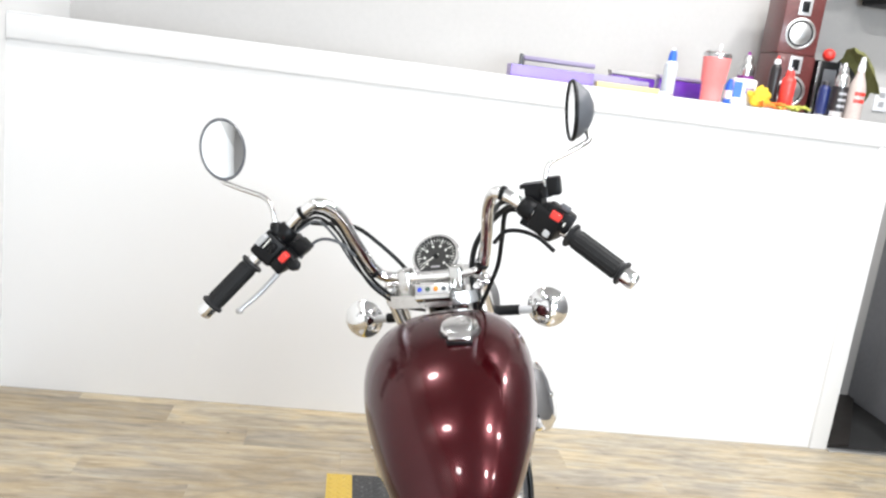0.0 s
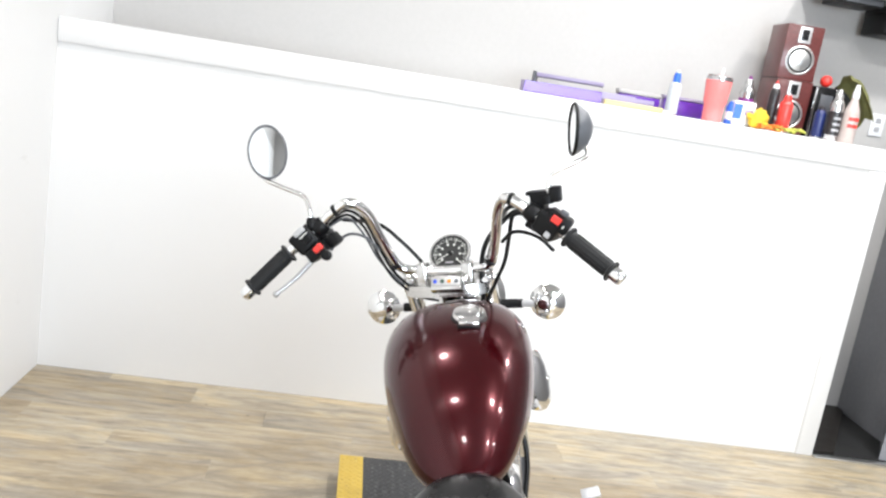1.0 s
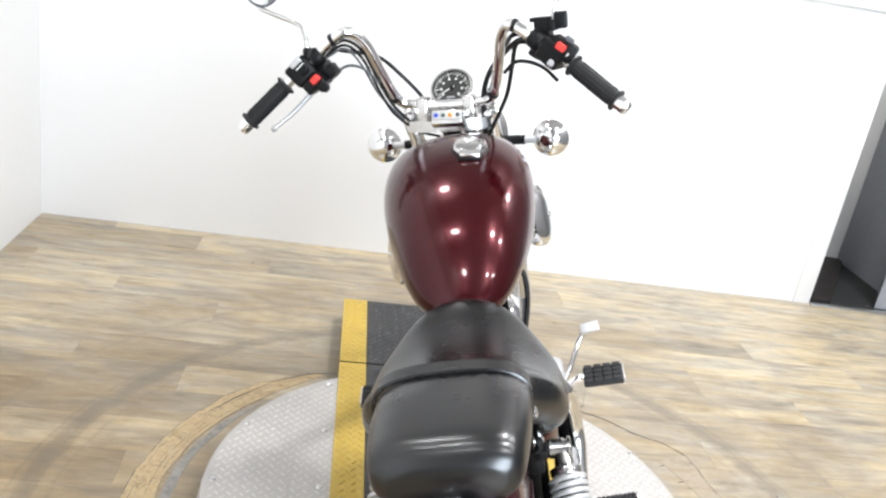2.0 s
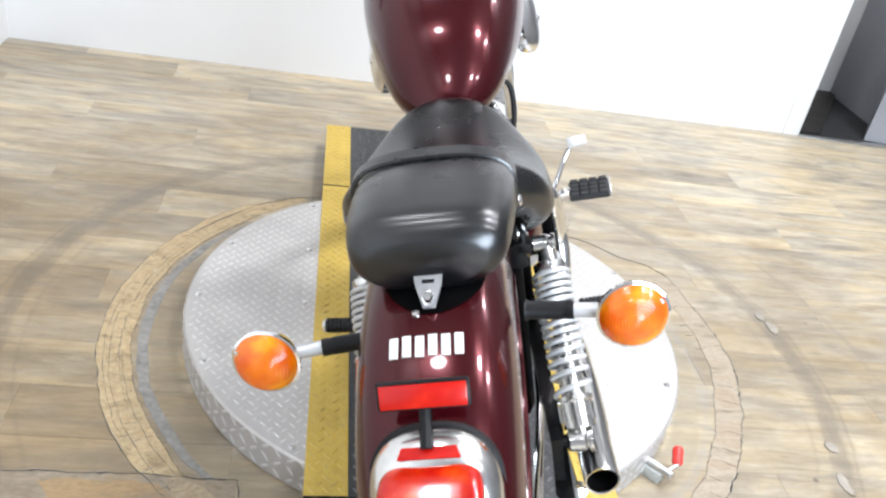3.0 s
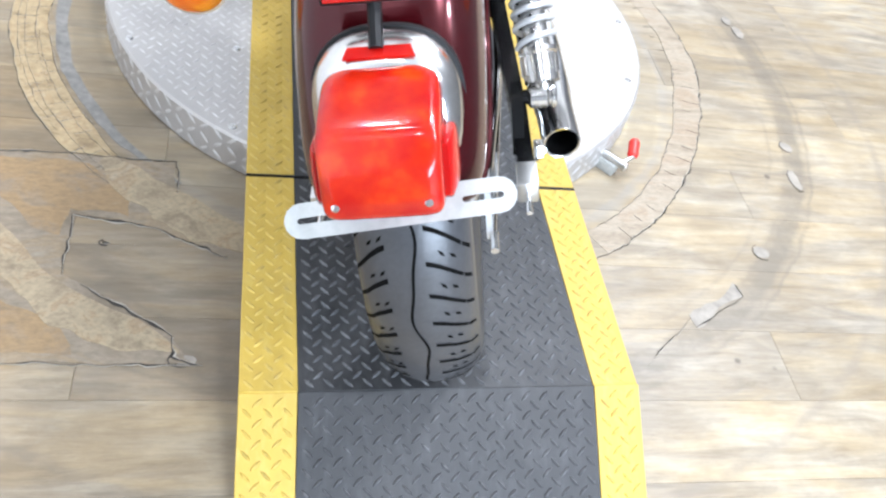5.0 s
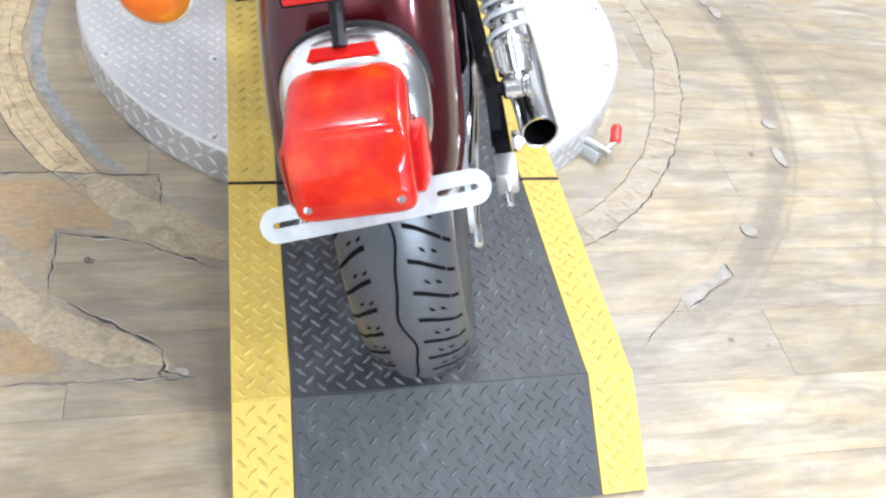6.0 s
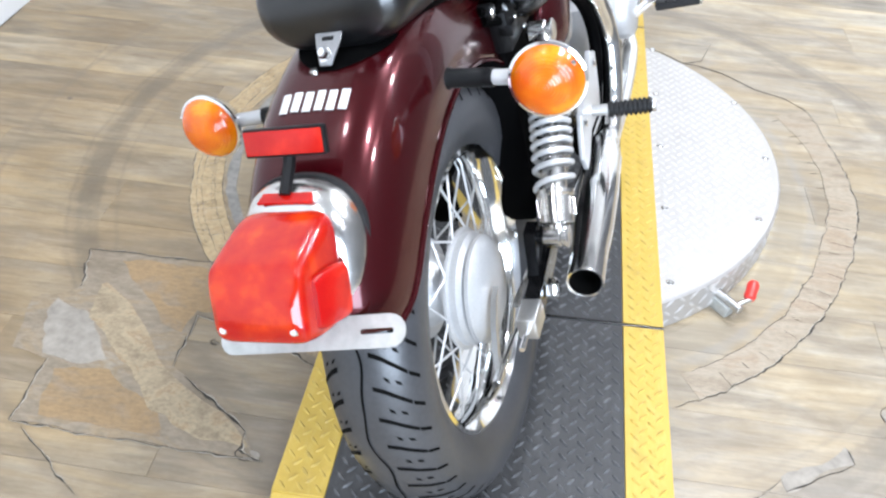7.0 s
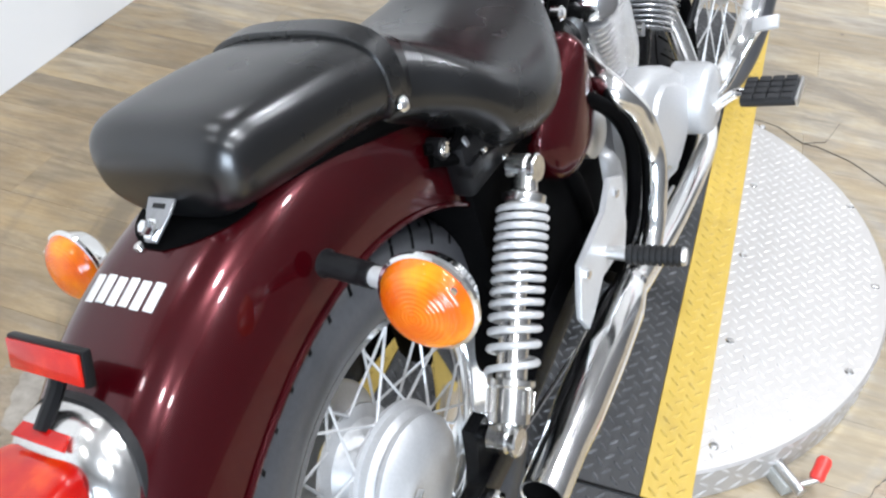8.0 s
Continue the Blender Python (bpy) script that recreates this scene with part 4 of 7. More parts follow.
def turn_signal(m, side, stalk, lens_material_used, rear):
    """A round signal; its z axis looks out of the lens; the stalk runs along local x."""
    reach = 0.026 if rear else 0.0
    bowl = part("turn_signal", lathe([(0, -0.030), (0.012, -0.0295), (0.024, -0.025), (0.034, -0.015), (0.0395, -0.003), (0.042, 0.0), (0.042, 0.0035), (0.0385, 0.0045)], 40), CHROME, bike, "round chrome turn signal with an amber lens", m=m)
    part("lens", lathe([(0.039, 0.002), (0.0388, 0.006)] + [(q, 0.025 * math.sqrt(max(0.0, 1 - (q / 0.0395) ** 2)) + 0.0003 * math.cos(q * 2 * math.pi / 0.0034)) for q in [0.0378 - 0.00085 * i for i in range(44)]] + [(0, 0.0257)], 48), lens_material_used, bowl, "amber dome lens")
    part("stalk", rod((-side * 0.022, 0, -0.013), (-side * stalk * 0.53, 0, -0.012 - reach * 0.5), 0.0088), SILVER_PAINT, bowl, "silver stalk")
    part("rubber_mount", lathe([(0, 0), (0.0105, 0), (0.011, 0.008), (0.01, 0.011), (0.011, 0.014), (0.011, stalk * 0.42), (0.013, stalk * 0.45), (0, stalk * 0.46)], 20, axis_matrix((-side * stalk * 0.5, 0, -0.012 - reach * 0.45), (-side * stalk * 0.5, 0, -reach * 0.55))), BLACK_PLASTIC, bowl, "black rubber mount")
    part("lens_screw", lathe([(0, 0.002), (0.003, 0.0015), (0.0035, 0)], 8, Matrix.Translation((side * 0.03, 0.018, 0.011))), CHROME, bowl)


for s in (-1, 1):
    turn_signal(Matrix.Translation((s * 0.2165 + 0.008, -0.078, 0.651 + s * 0.012)) @ pose(0, 0, 0, 84, 0, s * 3), s, 0.126, AMBER_LENS, True)
    m = FRONT @ Matrix.Translation((s * 0.2, 0.163, -0.081)) @ pose(0, 0, 0, -90, 0, s * -4)
    turn_signal(m, s, 0.11, AMBER_LENS, False)


# seats
def seat_rings(table, y0, y1, n, smooth=6):
    rows = [lerp_table(table, y0 + (y1 - y0) * i / n) for i in range(n + 1)]
    for _ in range(smooth):
        rows = [rows[0]] + [tuple((a + 2 * b + c) / 4 for a, b, c in zip(*three)) for three in zip(rows, rows[1:], rows[2:])] + [rows[-1]]
    rings = []
    for i in range(n + 1):
        y = y0 + (y1 - y0) * i / n
        w, low, high, mid, up, down = rows[i]
        rings.append([Vector((x, y, z)) for x, z in super_ring(w, low, high, up, down, mid, 72)])
    return rings


PILLION = [(-0.0952, 0.046, 0.744, 0.775, 0.76, 2.6, 2.3), (-0.0932, 0.066, 0.733, 0.789, 0.762, 2.8, 2.2), (-0.0885, 0.078, 0.724, 0.799, 0.763, 3.0, 2.1), (-0.0805, 0.0855, 0.718, 0.8072, 0.764, 3.2, 2.0), (-0.07, 0.0893, 0.714, 0.811, 0.765, 3.4, 1.95), (-0.056, 0.092, 0.711, 0.8123, 0.765, 3.5, 1.9), (-0.03, 0.0955, 0.707, 0.8114, 0.764, 3.4, 1.9), (0.0, 0.0985, 0.704, 0.8095, 0.762, 3.3, 1.95), (0.06, 0.1015, 0.698, 0.804, 0.754, 3.2, 2.0), (0.12, 0.101, 0.688, 0.793, 0.74, 3.1, 2.3), (0.165, 0.097, 0.66, 0.775, 0.72, 3.0, 2.4)]
RIDER = [(0.10, 0.088, 0.68, 0.79, 0.74, 2.8, 2.6), (0.145, 0.108, 0.672, 0.782, 0.72, 2.7, 2.4), (0.19, 0.143, 0.64, 0.757, 0.69, 2.5, 2.2), (0.24, 0.157, 0.58, 0.736, 0.646, 2.4, 2.1), (0.30, 0.159, 0.56, 0.726, 0.628, 2.4, 2.1), (0.35, 0.152, 0.567, 0.724, 0.635, 2.4, 2.1), (0.395, 0.13, 0.605, 0.728, 0.655, 2.4, 2.1), (0.435, 0.098, 0.655, 0.736, 0.69, 2.4, 2.1), (0.465, 0.068, 0.675, 0.742, 0.705, 2.3, 2.0), (0.485, 0.035, 0.69, 0.735, 0.713, 2.0, 2.0)]
pillion = part("pillion_seat", loft(seat_rings(PILLION, -0.0935, 0.165, 100, 8)), LEATHER, bike, "smooth black vinyl passenger seat", sharp=60)
pillion.location.x = 0.004
rider = part("rider_seat", loft(seat_rings(RIDER, 0.10, 0.485, 60)), LEATHER, bike, "smooth black vinyl rider seat", sharp=60)
# strap over the step between the seats
w, low, high, mid, up, down = lerp_table(PILLION, 0.112)
arch = [(x, z) for x, z in super_ring(w + 0.004, low, high + 0.006, up, down, mid, 60) if z > mid - 0.03]
arch.sort(key=lambda p: math.atan2(p[1] - mid, p[0]))
strap_rings = []
for x, z in arch:
    n = Vector((x, 0, (z - mid) * 1.4)).normalized()
    c = Vector((x, 0.112, z))
    strap_rings.append([c + Vector((0, -0.014, 0)) - n * 0.004, c + Vector((0, -0.014, 0)), c + Vector((0, -0.0125, 0)) + n * 0.003, c + Vector((0, 0.0125, 0)) + n * 0.003, c + Vector((0, 0.014, 0)), c + Vector((0, 0.014, 0)) - n * 0.004])
strap = part("seat_strap", loft(strap_rings), LEATHER, bike, "black strap over the seat", sharp=45)
for s in (-1, 1):
    part("rivet", lathe([(0, 0.004), (0.005, 0.0035), (0.008, 0.001), (0.0085, 0)], 16, axis_matrix((s * (w + 0.0065), 0.112, mid - 0.02), (s, 0, 0.1))), CHROME, strap, "chrome rivet")
part("seat_pan", loft([[Vector((x, y, z)) for x, z in super_ring(ww, lo, 0.75, 3, 3, (lo + 0.75) / 2, 24)] for y, ww, lo in ((-0.08, 0.04, 0.732), (-0.05, 0.066, 0.716), (0.1, 0.085, 0.68), (0.2, 0.08, 0.64))]), SHADED_BLACK, bike)
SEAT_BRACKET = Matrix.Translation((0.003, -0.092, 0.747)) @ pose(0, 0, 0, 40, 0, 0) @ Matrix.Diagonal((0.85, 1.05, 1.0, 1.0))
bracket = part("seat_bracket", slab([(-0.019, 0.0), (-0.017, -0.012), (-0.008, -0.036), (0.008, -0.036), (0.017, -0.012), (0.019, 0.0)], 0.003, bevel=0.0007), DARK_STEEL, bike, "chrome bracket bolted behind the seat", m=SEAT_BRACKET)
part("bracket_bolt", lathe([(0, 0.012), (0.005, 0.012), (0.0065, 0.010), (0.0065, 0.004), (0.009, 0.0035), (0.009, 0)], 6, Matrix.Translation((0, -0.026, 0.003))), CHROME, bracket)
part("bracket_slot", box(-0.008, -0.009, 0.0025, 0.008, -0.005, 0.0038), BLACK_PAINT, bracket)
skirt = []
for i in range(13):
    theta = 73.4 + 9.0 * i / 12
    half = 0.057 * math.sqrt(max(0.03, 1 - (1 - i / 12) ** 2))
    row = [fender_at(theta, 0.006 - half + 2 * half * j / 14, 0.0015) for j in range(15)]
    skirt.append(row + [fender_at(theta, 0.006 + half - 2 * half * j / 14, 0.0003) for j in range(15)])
part("seat_skirt", loft(skirt), SHADED_BLACK, bike, "black rubber pad under the seat bracket")

# fuel tank
TANK = [(0.463, 0.036, 0.702, 0.74, 0.722, 2.2, 2.2), (0.475, 0.058, 0.69, 0.76, 0.727, 2.3, 2.2), (0.5, 0.078, 0.68, 0.796, 0.735, 2.35, 2.2), (0.54, 0.099, 0.672, 0.842, 0.755, 2.4, 2.2), (0.62, 0.125, 0.668, 0.896, 0.788, 2.4, 2.3), (0.70, 0.143, 0.67, 0.927, 0.814, 2.4, 2.4), (0.77, 0.149, 0.68, 0.943, 0.832, 2.4, 2.4), (0.83, 0.143, 0.70, 0.947, 0.845, 2.4, 2.3), (0.875, 0.125, 0.73, 0.938, 0.852, 2.35, 2.2), (0.905, 0.097, 0.765, 0.918, 0.853, 2.2, 2.1), (0.922, 0.055, 0.81, 0.893, 0.853, 2.0, 2.0)]
tank = part("fuel_tank", loft(seat_rings(TANK, 0.463, 0.922, 80, 12)), MAROON, bike, "glossy dark maroon metallic fuel tank", sharp=60)
tank.location.x = -0.004
tank.scale.x = 1.025
CAP = Matrix.Translation((0.036, 0.742, 0.9385)) @ pose(0, 0, 0, 12, 8, 0)
cap = part("fuel_cap", lathe([(0.032, -0.008), (0.0335, 0.003), (0.031, 0.008), (0.024, 0.0105), (0.012, 0.0115), (0, 0.0117)], 40), CHROME_EXHAUST, tank, "chrome round fuel cap", m=CAP)
part("cap_flap", slab([(-0.024, 0.005), (-0.019, -0.018), (-0.0195, -0.043), (-0.017, -0.0455), (0.017, -0.0455), (0.0195, -0.043), (0.019, -0.018), (0.024, 0.005)], 0.0095, bevel=0.0015), CHROME_EXHAUST, tank, "chrome lock flap", m=CAP @ Matrix.Translation((0, 0, -0.001)))
part("flap_gasket", slab([(-0.0215, -0.015), (-0.0215, -0.0475), (0.0215, -0.0475), (0.0215, -0.015)], 0.007, bevel=0.001), BLACK_PLASTIC, tank, m=CAP @ Matrix.Translation((0, 0, -0.0065)))
part("cap_ring", lathe([(0.03, -0.012), (0.0355, -0.010), (0.0355, -0.004), (0.032, -0.002)], 40), BLACK_PLASTIC, tank, m=CAP)
part("cap_emblem", tube([(-0.010, 0.008, 0), (0.0, 0.012, 0), (0.008, 0.004, 0), (-0.006, -0.004, 0), (0.004, -0.01, 0)], 0.0012, 6, 5), CHROME_DULL, tank, m=CAP @ Matrix.Translation((0, 0.002, 0.0113)))


# shock absorbers
def shock(side):
    top, low = Vector((side * 0.139, 0.247, 0.571)), Vector((0.165 if side > 0 else -0.126, 0.038, 0.364))
    d = (top - low).normalized()
    h = (top - low).length
    m = axis_matrix(low, d)
    body = part("shock_absorber", lathe([(0, 0.0), (0.013, 0.004), (0.013, 0.014), (0.0235, 0.018), (0.0235, 0.024), (0.0235, 0.054), (0.0262, 0.057), (0.0262, 0.063), (0.017, 0.065), (0.0165, 0.13), (0.0105, 0.132), (0.0105, h - 0.045), (0.022, h - 0.044), (0.0245, h - 0.04), (0.0245, h - 0.032), (0.0155, h - 0.027), (0.0135, h - 0.012), (0.013, h)], 28), CHROME_DULL, bike, "chrome coil-spring shock absorber", m=m)
    turns, wire = 13.5, 0.0041
    pts = []
    z0, z1 = 0.066, h - 0.046
    for i in range(int(turns * 20) + 1):
        u = i / (turns * 20)
        k = u ** 0.74
        pts.append((0.0262 * math.cos(2 * math.pi * turns * u), 0.0262 * math.sin(2 * math.pi * turns * u), z0 + (z1 - z0) * k))
    part("spring", tube(pts, wire, 8, smooth=False), SILVER_PAINT, body, "silver coil spring")
    for k in range(12):
        a = 2 * math.pi * k / 12
        part("adjuster_rib", box(-0.0022, -0.0012, 0.028, 0.0022, 0.0012, 0.052), CHROME_DULL, body, m=pose(0, 0, 0, 0, 0, math.degrees(a)) @ Matrix.Translation((0.0242, 0, 0)))
    for name, z in (("upper_eye", h), ("lower_eye", 0.0)):
        c = body.matrix_basis.inverted() @ (low + d * z)
        x = (body.matrix_basis.inverted().to_3x3() @ Vector((side, 0, 0))).normalized()
        part(name, lathe([(0, -0.022), (0.012, -0.022), (0.0155, -0.018), (0.0155, 0.003), (0.013, 0.006), (0.013, 0.009), (0.0165, 0.01), (0.0165, 0.014), (0.0145, 0.016), (0.007, 0.0158), (0, 0.0172)], 28, axis_matrix(c, x)), CHROME_DULL, body, "chrome mounting eye with dome nut")


for s in (-1, 1):
    shock(s)

# swingarm, axle ends, brake rod
for s in (-1, 1):
    arm = part("swingarm", loft([[Vector((s * x + dx, y, z + dz)) for dx, dz in ((-0.011, -h), (0.011, -h), (0.011, h), (-0.011, h))] for x, y, z, h in ((0.105, 0.44, 0.33, 0.02), (0.118, 0.25, 0.32, 0.018), (0.132, 0.07, 0.308, 0.017), (0.135, -0.045, 0.302, 0.016))]), BLACK_PAINT, bike, "black painted swingarm")
    part("axle_adjuster", box(s * 0.135 - 0.014, -0.085, 0.286, s * 0.135 + 0.014, -0.04, 0.32, 0.003), ALUMINIUM, arm)
    part("axle_nut", lathe([(0, 0.016), (0.006, 0.016), (0.007, 0.012), (0.0135, 0.012), (0.015, 0.009), (0.015, 0)], 6, axis_matrix((s * 0.148, 0.0, AXLE_Z), (s, 0, 0))), CHROME, arm)
    part("adjuster_screw", rod((s * 0.135, -0.12, 0.302), (s * 0.135, -0.08, 0.302), 0.004), CHROME, arm)
    part("shock_stud", rod((s * 0.12, 0.038, 0.364), (s * 0.16, 0.038, 0.364), 0.010), BLACK_PAINT, arm)
    part("shock_lug", loft([[Vector((s * 0.128 + dx, y + dy, z)) for dx, dy in ((-0.008, -w), (0.008, -w), (0.008, w), (-0.008, w))] for y, z, w in ((0.03, 0.3, 0.035), (0.036, 0.34, 0.022), (0.038, 0.38, 0.014))]), BLACK_PAINT, arm)
brake_panel = part("brake_panel", lathe([(0, 0.012), (0.03, 0.012), (0.055, 0.008), (0.07, 0.002), (0.078, -0.006), (0.078, -0.012)], 40, axis_matrix((0.062, 0, AXLE_Z), (1, 0, 0))), HUB_METAL, bike, "aluminium brake drum cover")
part("brake_lever_arm", loft([[Vector((0.082 + dx, y, z)) + Vector((0, dw * 0.8, dw * 0.3)) for dx, dw in ((-0.004, -w), (0.004, -w), (0.004, w), (-0.004, w))] for y, z, w in ((-0.035, 0.325, 0.012), (-0.06, 0.30, 0.009), (-0.085, 0.255, 0.008), (-0.088, 0.235, 0.009))]), ALUMINIUM, brake_panel, "aluminium brake lever")
part("brake_rod", tube([(0.088, -0.09, 0.24), (0.1, 0.1, 0.235), (0.12, 0.4, 0.23), (0.14, 0.7, 0.25)], 0.0032, 8), CHROME, brake_panel)
part("brake_nut", rod((0.088, -0.125, 0.24), (0.088, -0.09, 0.24), 0.006), CHROME, brake_panel)
part("torque_arm", tube([(0.085, 0.02, 0.25), (0.105, 0.2, 0.27), (0.11, 0.33, 0.3)], 0.006, 8), CHROME_DULL, brake_panel)
sprocket = part("sprocket", lathe([(0.03, 0.003), (0.09, 0.003), (0.095, 0), (0.09, -0.003), (0.03, -0.003)], 48, axis_matrix((-0.072, 0, AXLE_Z), (1, 0, 0))), ALUMINIUM, bike)
part("chain_guard", loft([[Vector((-0.083 + dx, y, z + dz)) for dx, dz in ((-0.016, -0.02), (-0.018, 0.012), (-0.008, 0.02), (0.014, 0.02), (0.014, 0.012), (-0.004, 0.01))] for y, z in ((-0.1, 0.35), (-0.04, 0.395), (0.05, 0.405), (0.2, 0.4), (0.4, 0.385))]), CHROME, bike, "chrome chain guard")

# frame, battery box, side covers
frame_tube = part("frame", tube([(0.06, 0.18, 0.66), (0.075, 0.22, 0.64), (0.09, 0.27, 0.615), (0.09, 0.4, 0.6), (0.06, 0.6, 0.66), (0.03, 0.8, 0.78), (0.0, 0.93, 0.86)], 0.014, 12), SHADED_BLACK, bike, "black painted tubular frame")
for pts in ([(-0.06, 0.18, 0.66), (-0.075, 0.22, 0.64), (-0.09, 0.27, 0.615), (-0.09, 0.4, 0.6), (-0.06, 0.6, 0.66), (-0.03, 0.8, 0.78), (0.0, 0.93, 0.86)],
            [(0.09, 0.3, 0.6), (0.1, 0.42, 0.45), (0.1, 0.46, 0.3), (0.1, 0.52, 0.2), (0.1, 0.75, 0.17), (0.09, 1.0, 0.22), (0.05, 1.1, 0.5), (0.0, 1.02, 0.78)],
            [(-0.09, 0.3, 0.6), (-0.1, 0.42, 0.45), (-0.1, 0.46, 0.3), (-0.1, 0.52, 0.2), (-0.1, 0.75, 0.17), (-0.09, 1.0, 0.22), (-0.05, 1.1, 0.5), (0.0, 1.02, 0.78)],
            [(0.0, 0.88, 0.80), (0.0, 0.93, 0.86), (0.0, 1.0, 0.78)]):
    part("frame_tube", tube(pts, 0.014, 12), SHADED_BLACK, frame_tube)
# widened so the shaded gap under the seat reads black
part("battery_box", box(-0.1, 0.19, 0.27, 0.1, 0.46, 0.64, 0.02), SHADED_BLACK, frame_tube)
part("inner_fender", loft([[Vector((x, -0.342 * math.cos(radians(a)), AXLE_Z + 0.342 * math.sin(radians(a)))) for x in (-0.07, -0.03, 0.03, 0.07)] + [Vector((x, -0.336 * math.cos(radians(a)), AXLE_Z + 0.336 * math.sin(radians(a)))) for x in (0.07, 0.03, -0.03, -0.07)] for a in range(60, 175, 6)]), SHADED_BLACK, frame_tube)
lockset = part("helmet_lock", rod((0.07, 0.165, 0.642), (0.1, 0.165, 0.642), 0.012), BLACK_PLASTIC, frame_tube)
part("lock_face", lathe([(0, 0.002), (0.004, 0.002), (0.0045, 0.0005), (0.008, 0.001), (0.009, -0.001)], 20, axis_matrix((0.1, 0.165, 0.642), (1, 0, 0))), CHROME, lockset)
relay = part("relay_box", box(0.084, 0.175, 0.575, 0.112, 0.3, 0.636, 0.006), BLACK_PLASTIC, frame_tube, "small black relay box")
for y, z in ((0.214, 0.612), (0.252, 0.58)):
    part("relay_screw", lathe([(0, 0.003), (0.0035, 0.0025), (0.0045, 0)], 10, axis_matrix((0.112, y, z), (1, 0, 0))), CHROME_DULL, relay)
part("connector", box(0.096, 0.175, 0.6, 0.118, 0.2, 0.616, 0.002), BLACK_PLASTIC, relay)
part("connector", box(0.098, 0.212, 0.625, 0.116, 0.24, 0.64, 0.002), BLACK_PLASTIC, relay)
part("cable_clamp", lathe([(0.009, -0.004), (0.0115, -0.003), (0.0115, 0.003), (0.009, 0.004)], 14, axis_matrix((0.1, 0.19, 0.632), (0, 1, -0.2))), DARK_STEEL, relay)
part("wiring", tube([(0.085, 0.15, 0.65), (0.1, 0.18, 0.638), (0.1, 0.22, 0.648), (0.104, 0.3, 0.6)], 0.006, 8), SHADED_BLACK, frame_tube)
part("wiring_loom", tube([(0.088, 0.15, 0.636), (0.104, 0.19, 0.618), (0.105, 0.24, 0.6), (0.09, 0.32, 0.56)], 0.007, 8), SHADED_BLACK, frame_tube)
COVER = [(0.45, 0.64), (0.478, 0.592), (0.496, 0.545), (0.487, 0.507), (0.462, 0.485), (0.43, 0.472), (0.395, 0.468), (0.362, 0.48), (0.337, 0.512), (0.328, 0.55), (0.362, 0.592), (0.41, 0.622)]
for s in (-1, 1):
    rings = []
    for g, q in ((0.1, 1.0), (0.113, 1.0), (0.119, 0.96), (0.127, 0.8), (0.134, 0.55), (0.138, 0.3), (0.1395, 0.06)):
        ring = []
        for i in range(48):
            n = len(COVER)
            u = i / 48 * n
            k, f = int(u), u % 1
            p0, p1, p2, p3 = (Vector(COVER[(k + d) % n]) for d in (-1, 0, 1, 2))
            p = 0.5 * (2 * p1 + (p2 - p0) * f + (2 * p0 - 5 * p1 + 4 * p2 - p3) * f * f + (3 * p1 - p0 - 3 * p2 + p3) * f ** 3)
            v = min(1.0, max(0.0, (0.615 - p.y) / 0.105))
            ridge = Vector((0.447 - 0.045 * v ** 1.5, 0.615 - 0.105 * v))
            c = ridge + (p - ridge) * q
            ring.append(Vector((s * g, c.x, c.y)))
        rings.append(ring)
    part("side_cover", loft(rings), MAROON, bike, "small glossy maroon side cover", sharp=70)
    part("cover_screw", lathe([(0, 0.006), (0.007, 0.005), (0.0095, 0.002), (0.0095, -0.01)], 16, axis_matrix((s * 0.105, 0.47, 0.655), (s, 0, 0))), CHROME, bike)

# engine
FIN_METAL = surface("bright_fins", (0.74, 0.74, 0.74), 0.2, 0.85, grain=120, vary=0.1, bump=0.02, stains=14)
engine = part("engine", box(-0.1, 0.6, 0.19, 0.085, 0.92, 0.37, 0.03, seg=3), HUB_METAL, bike, "silver and chrome V-twin engine")
# blackened case fills the shaded gap behind the pipe
part("gearbox_case", box(-0.09, 0.49, 0.19, 0.07, 0.605, 0.4, 0.025, seg=3), SHADED_BLACK, engine, "rear engine case blackened for the shaded gap")
cover = []
for g, q in ((0.08, 1.0), (0.108, 1.0), (0.122, 0.95), (0.13, 0.86), (0.132, 0.7), (0.139, 0.66), (0.142, 0.56)):
    shape = [(0.625, 0.38), (0.632, 0.43), (0.66, 0.455), (0.712, 0.461), (0.804, 0.42), (0.87, 0.375), (0.88, 0.31), (0.825, 0.262), (0.758, 0.232), (0.7, 0.245), (0.65, 0.285), (0.63, 0.33)]
    cy, cz = 0.745, 0.345
    cover.append([Vector((g, cy + (y - cy) * q, cz + (z - cz) * q)) for y, z in shape])
part("engine_cover", loft(cover), HUB_METAL, engine, "satin silver engine side cover", sharp=32)
part("clutch_cover", lathe([(0.064, -0.03), (0.062, 0.026), (0.057, 0.036), (0.05, 0.04), (0.02, 0.042), (0, 0.042)], 40, axis_matrix((0.132, 0.868, 0.325), (1, 0, 0))), HUB_METAL, engine, "round silver cover")
left_cover = [[Vector((-g, 0.75 + (y - 0.75) * q, 0.3 + (z - 0.3) * q)) for y, z in ((0.55, 0.3), (0.58, 0.4), (0.75, 0.42), (0.92, 0.36), (0.95, 0.28), (0.88, 0.21), (0.65, 0.2))] for g, q in ((0.09, 1.0), (0.125, 1.0), (0.14, 0.85))]
part("engine_cover", loft(left_cover), HUB_METAL, engine, sharp=50)
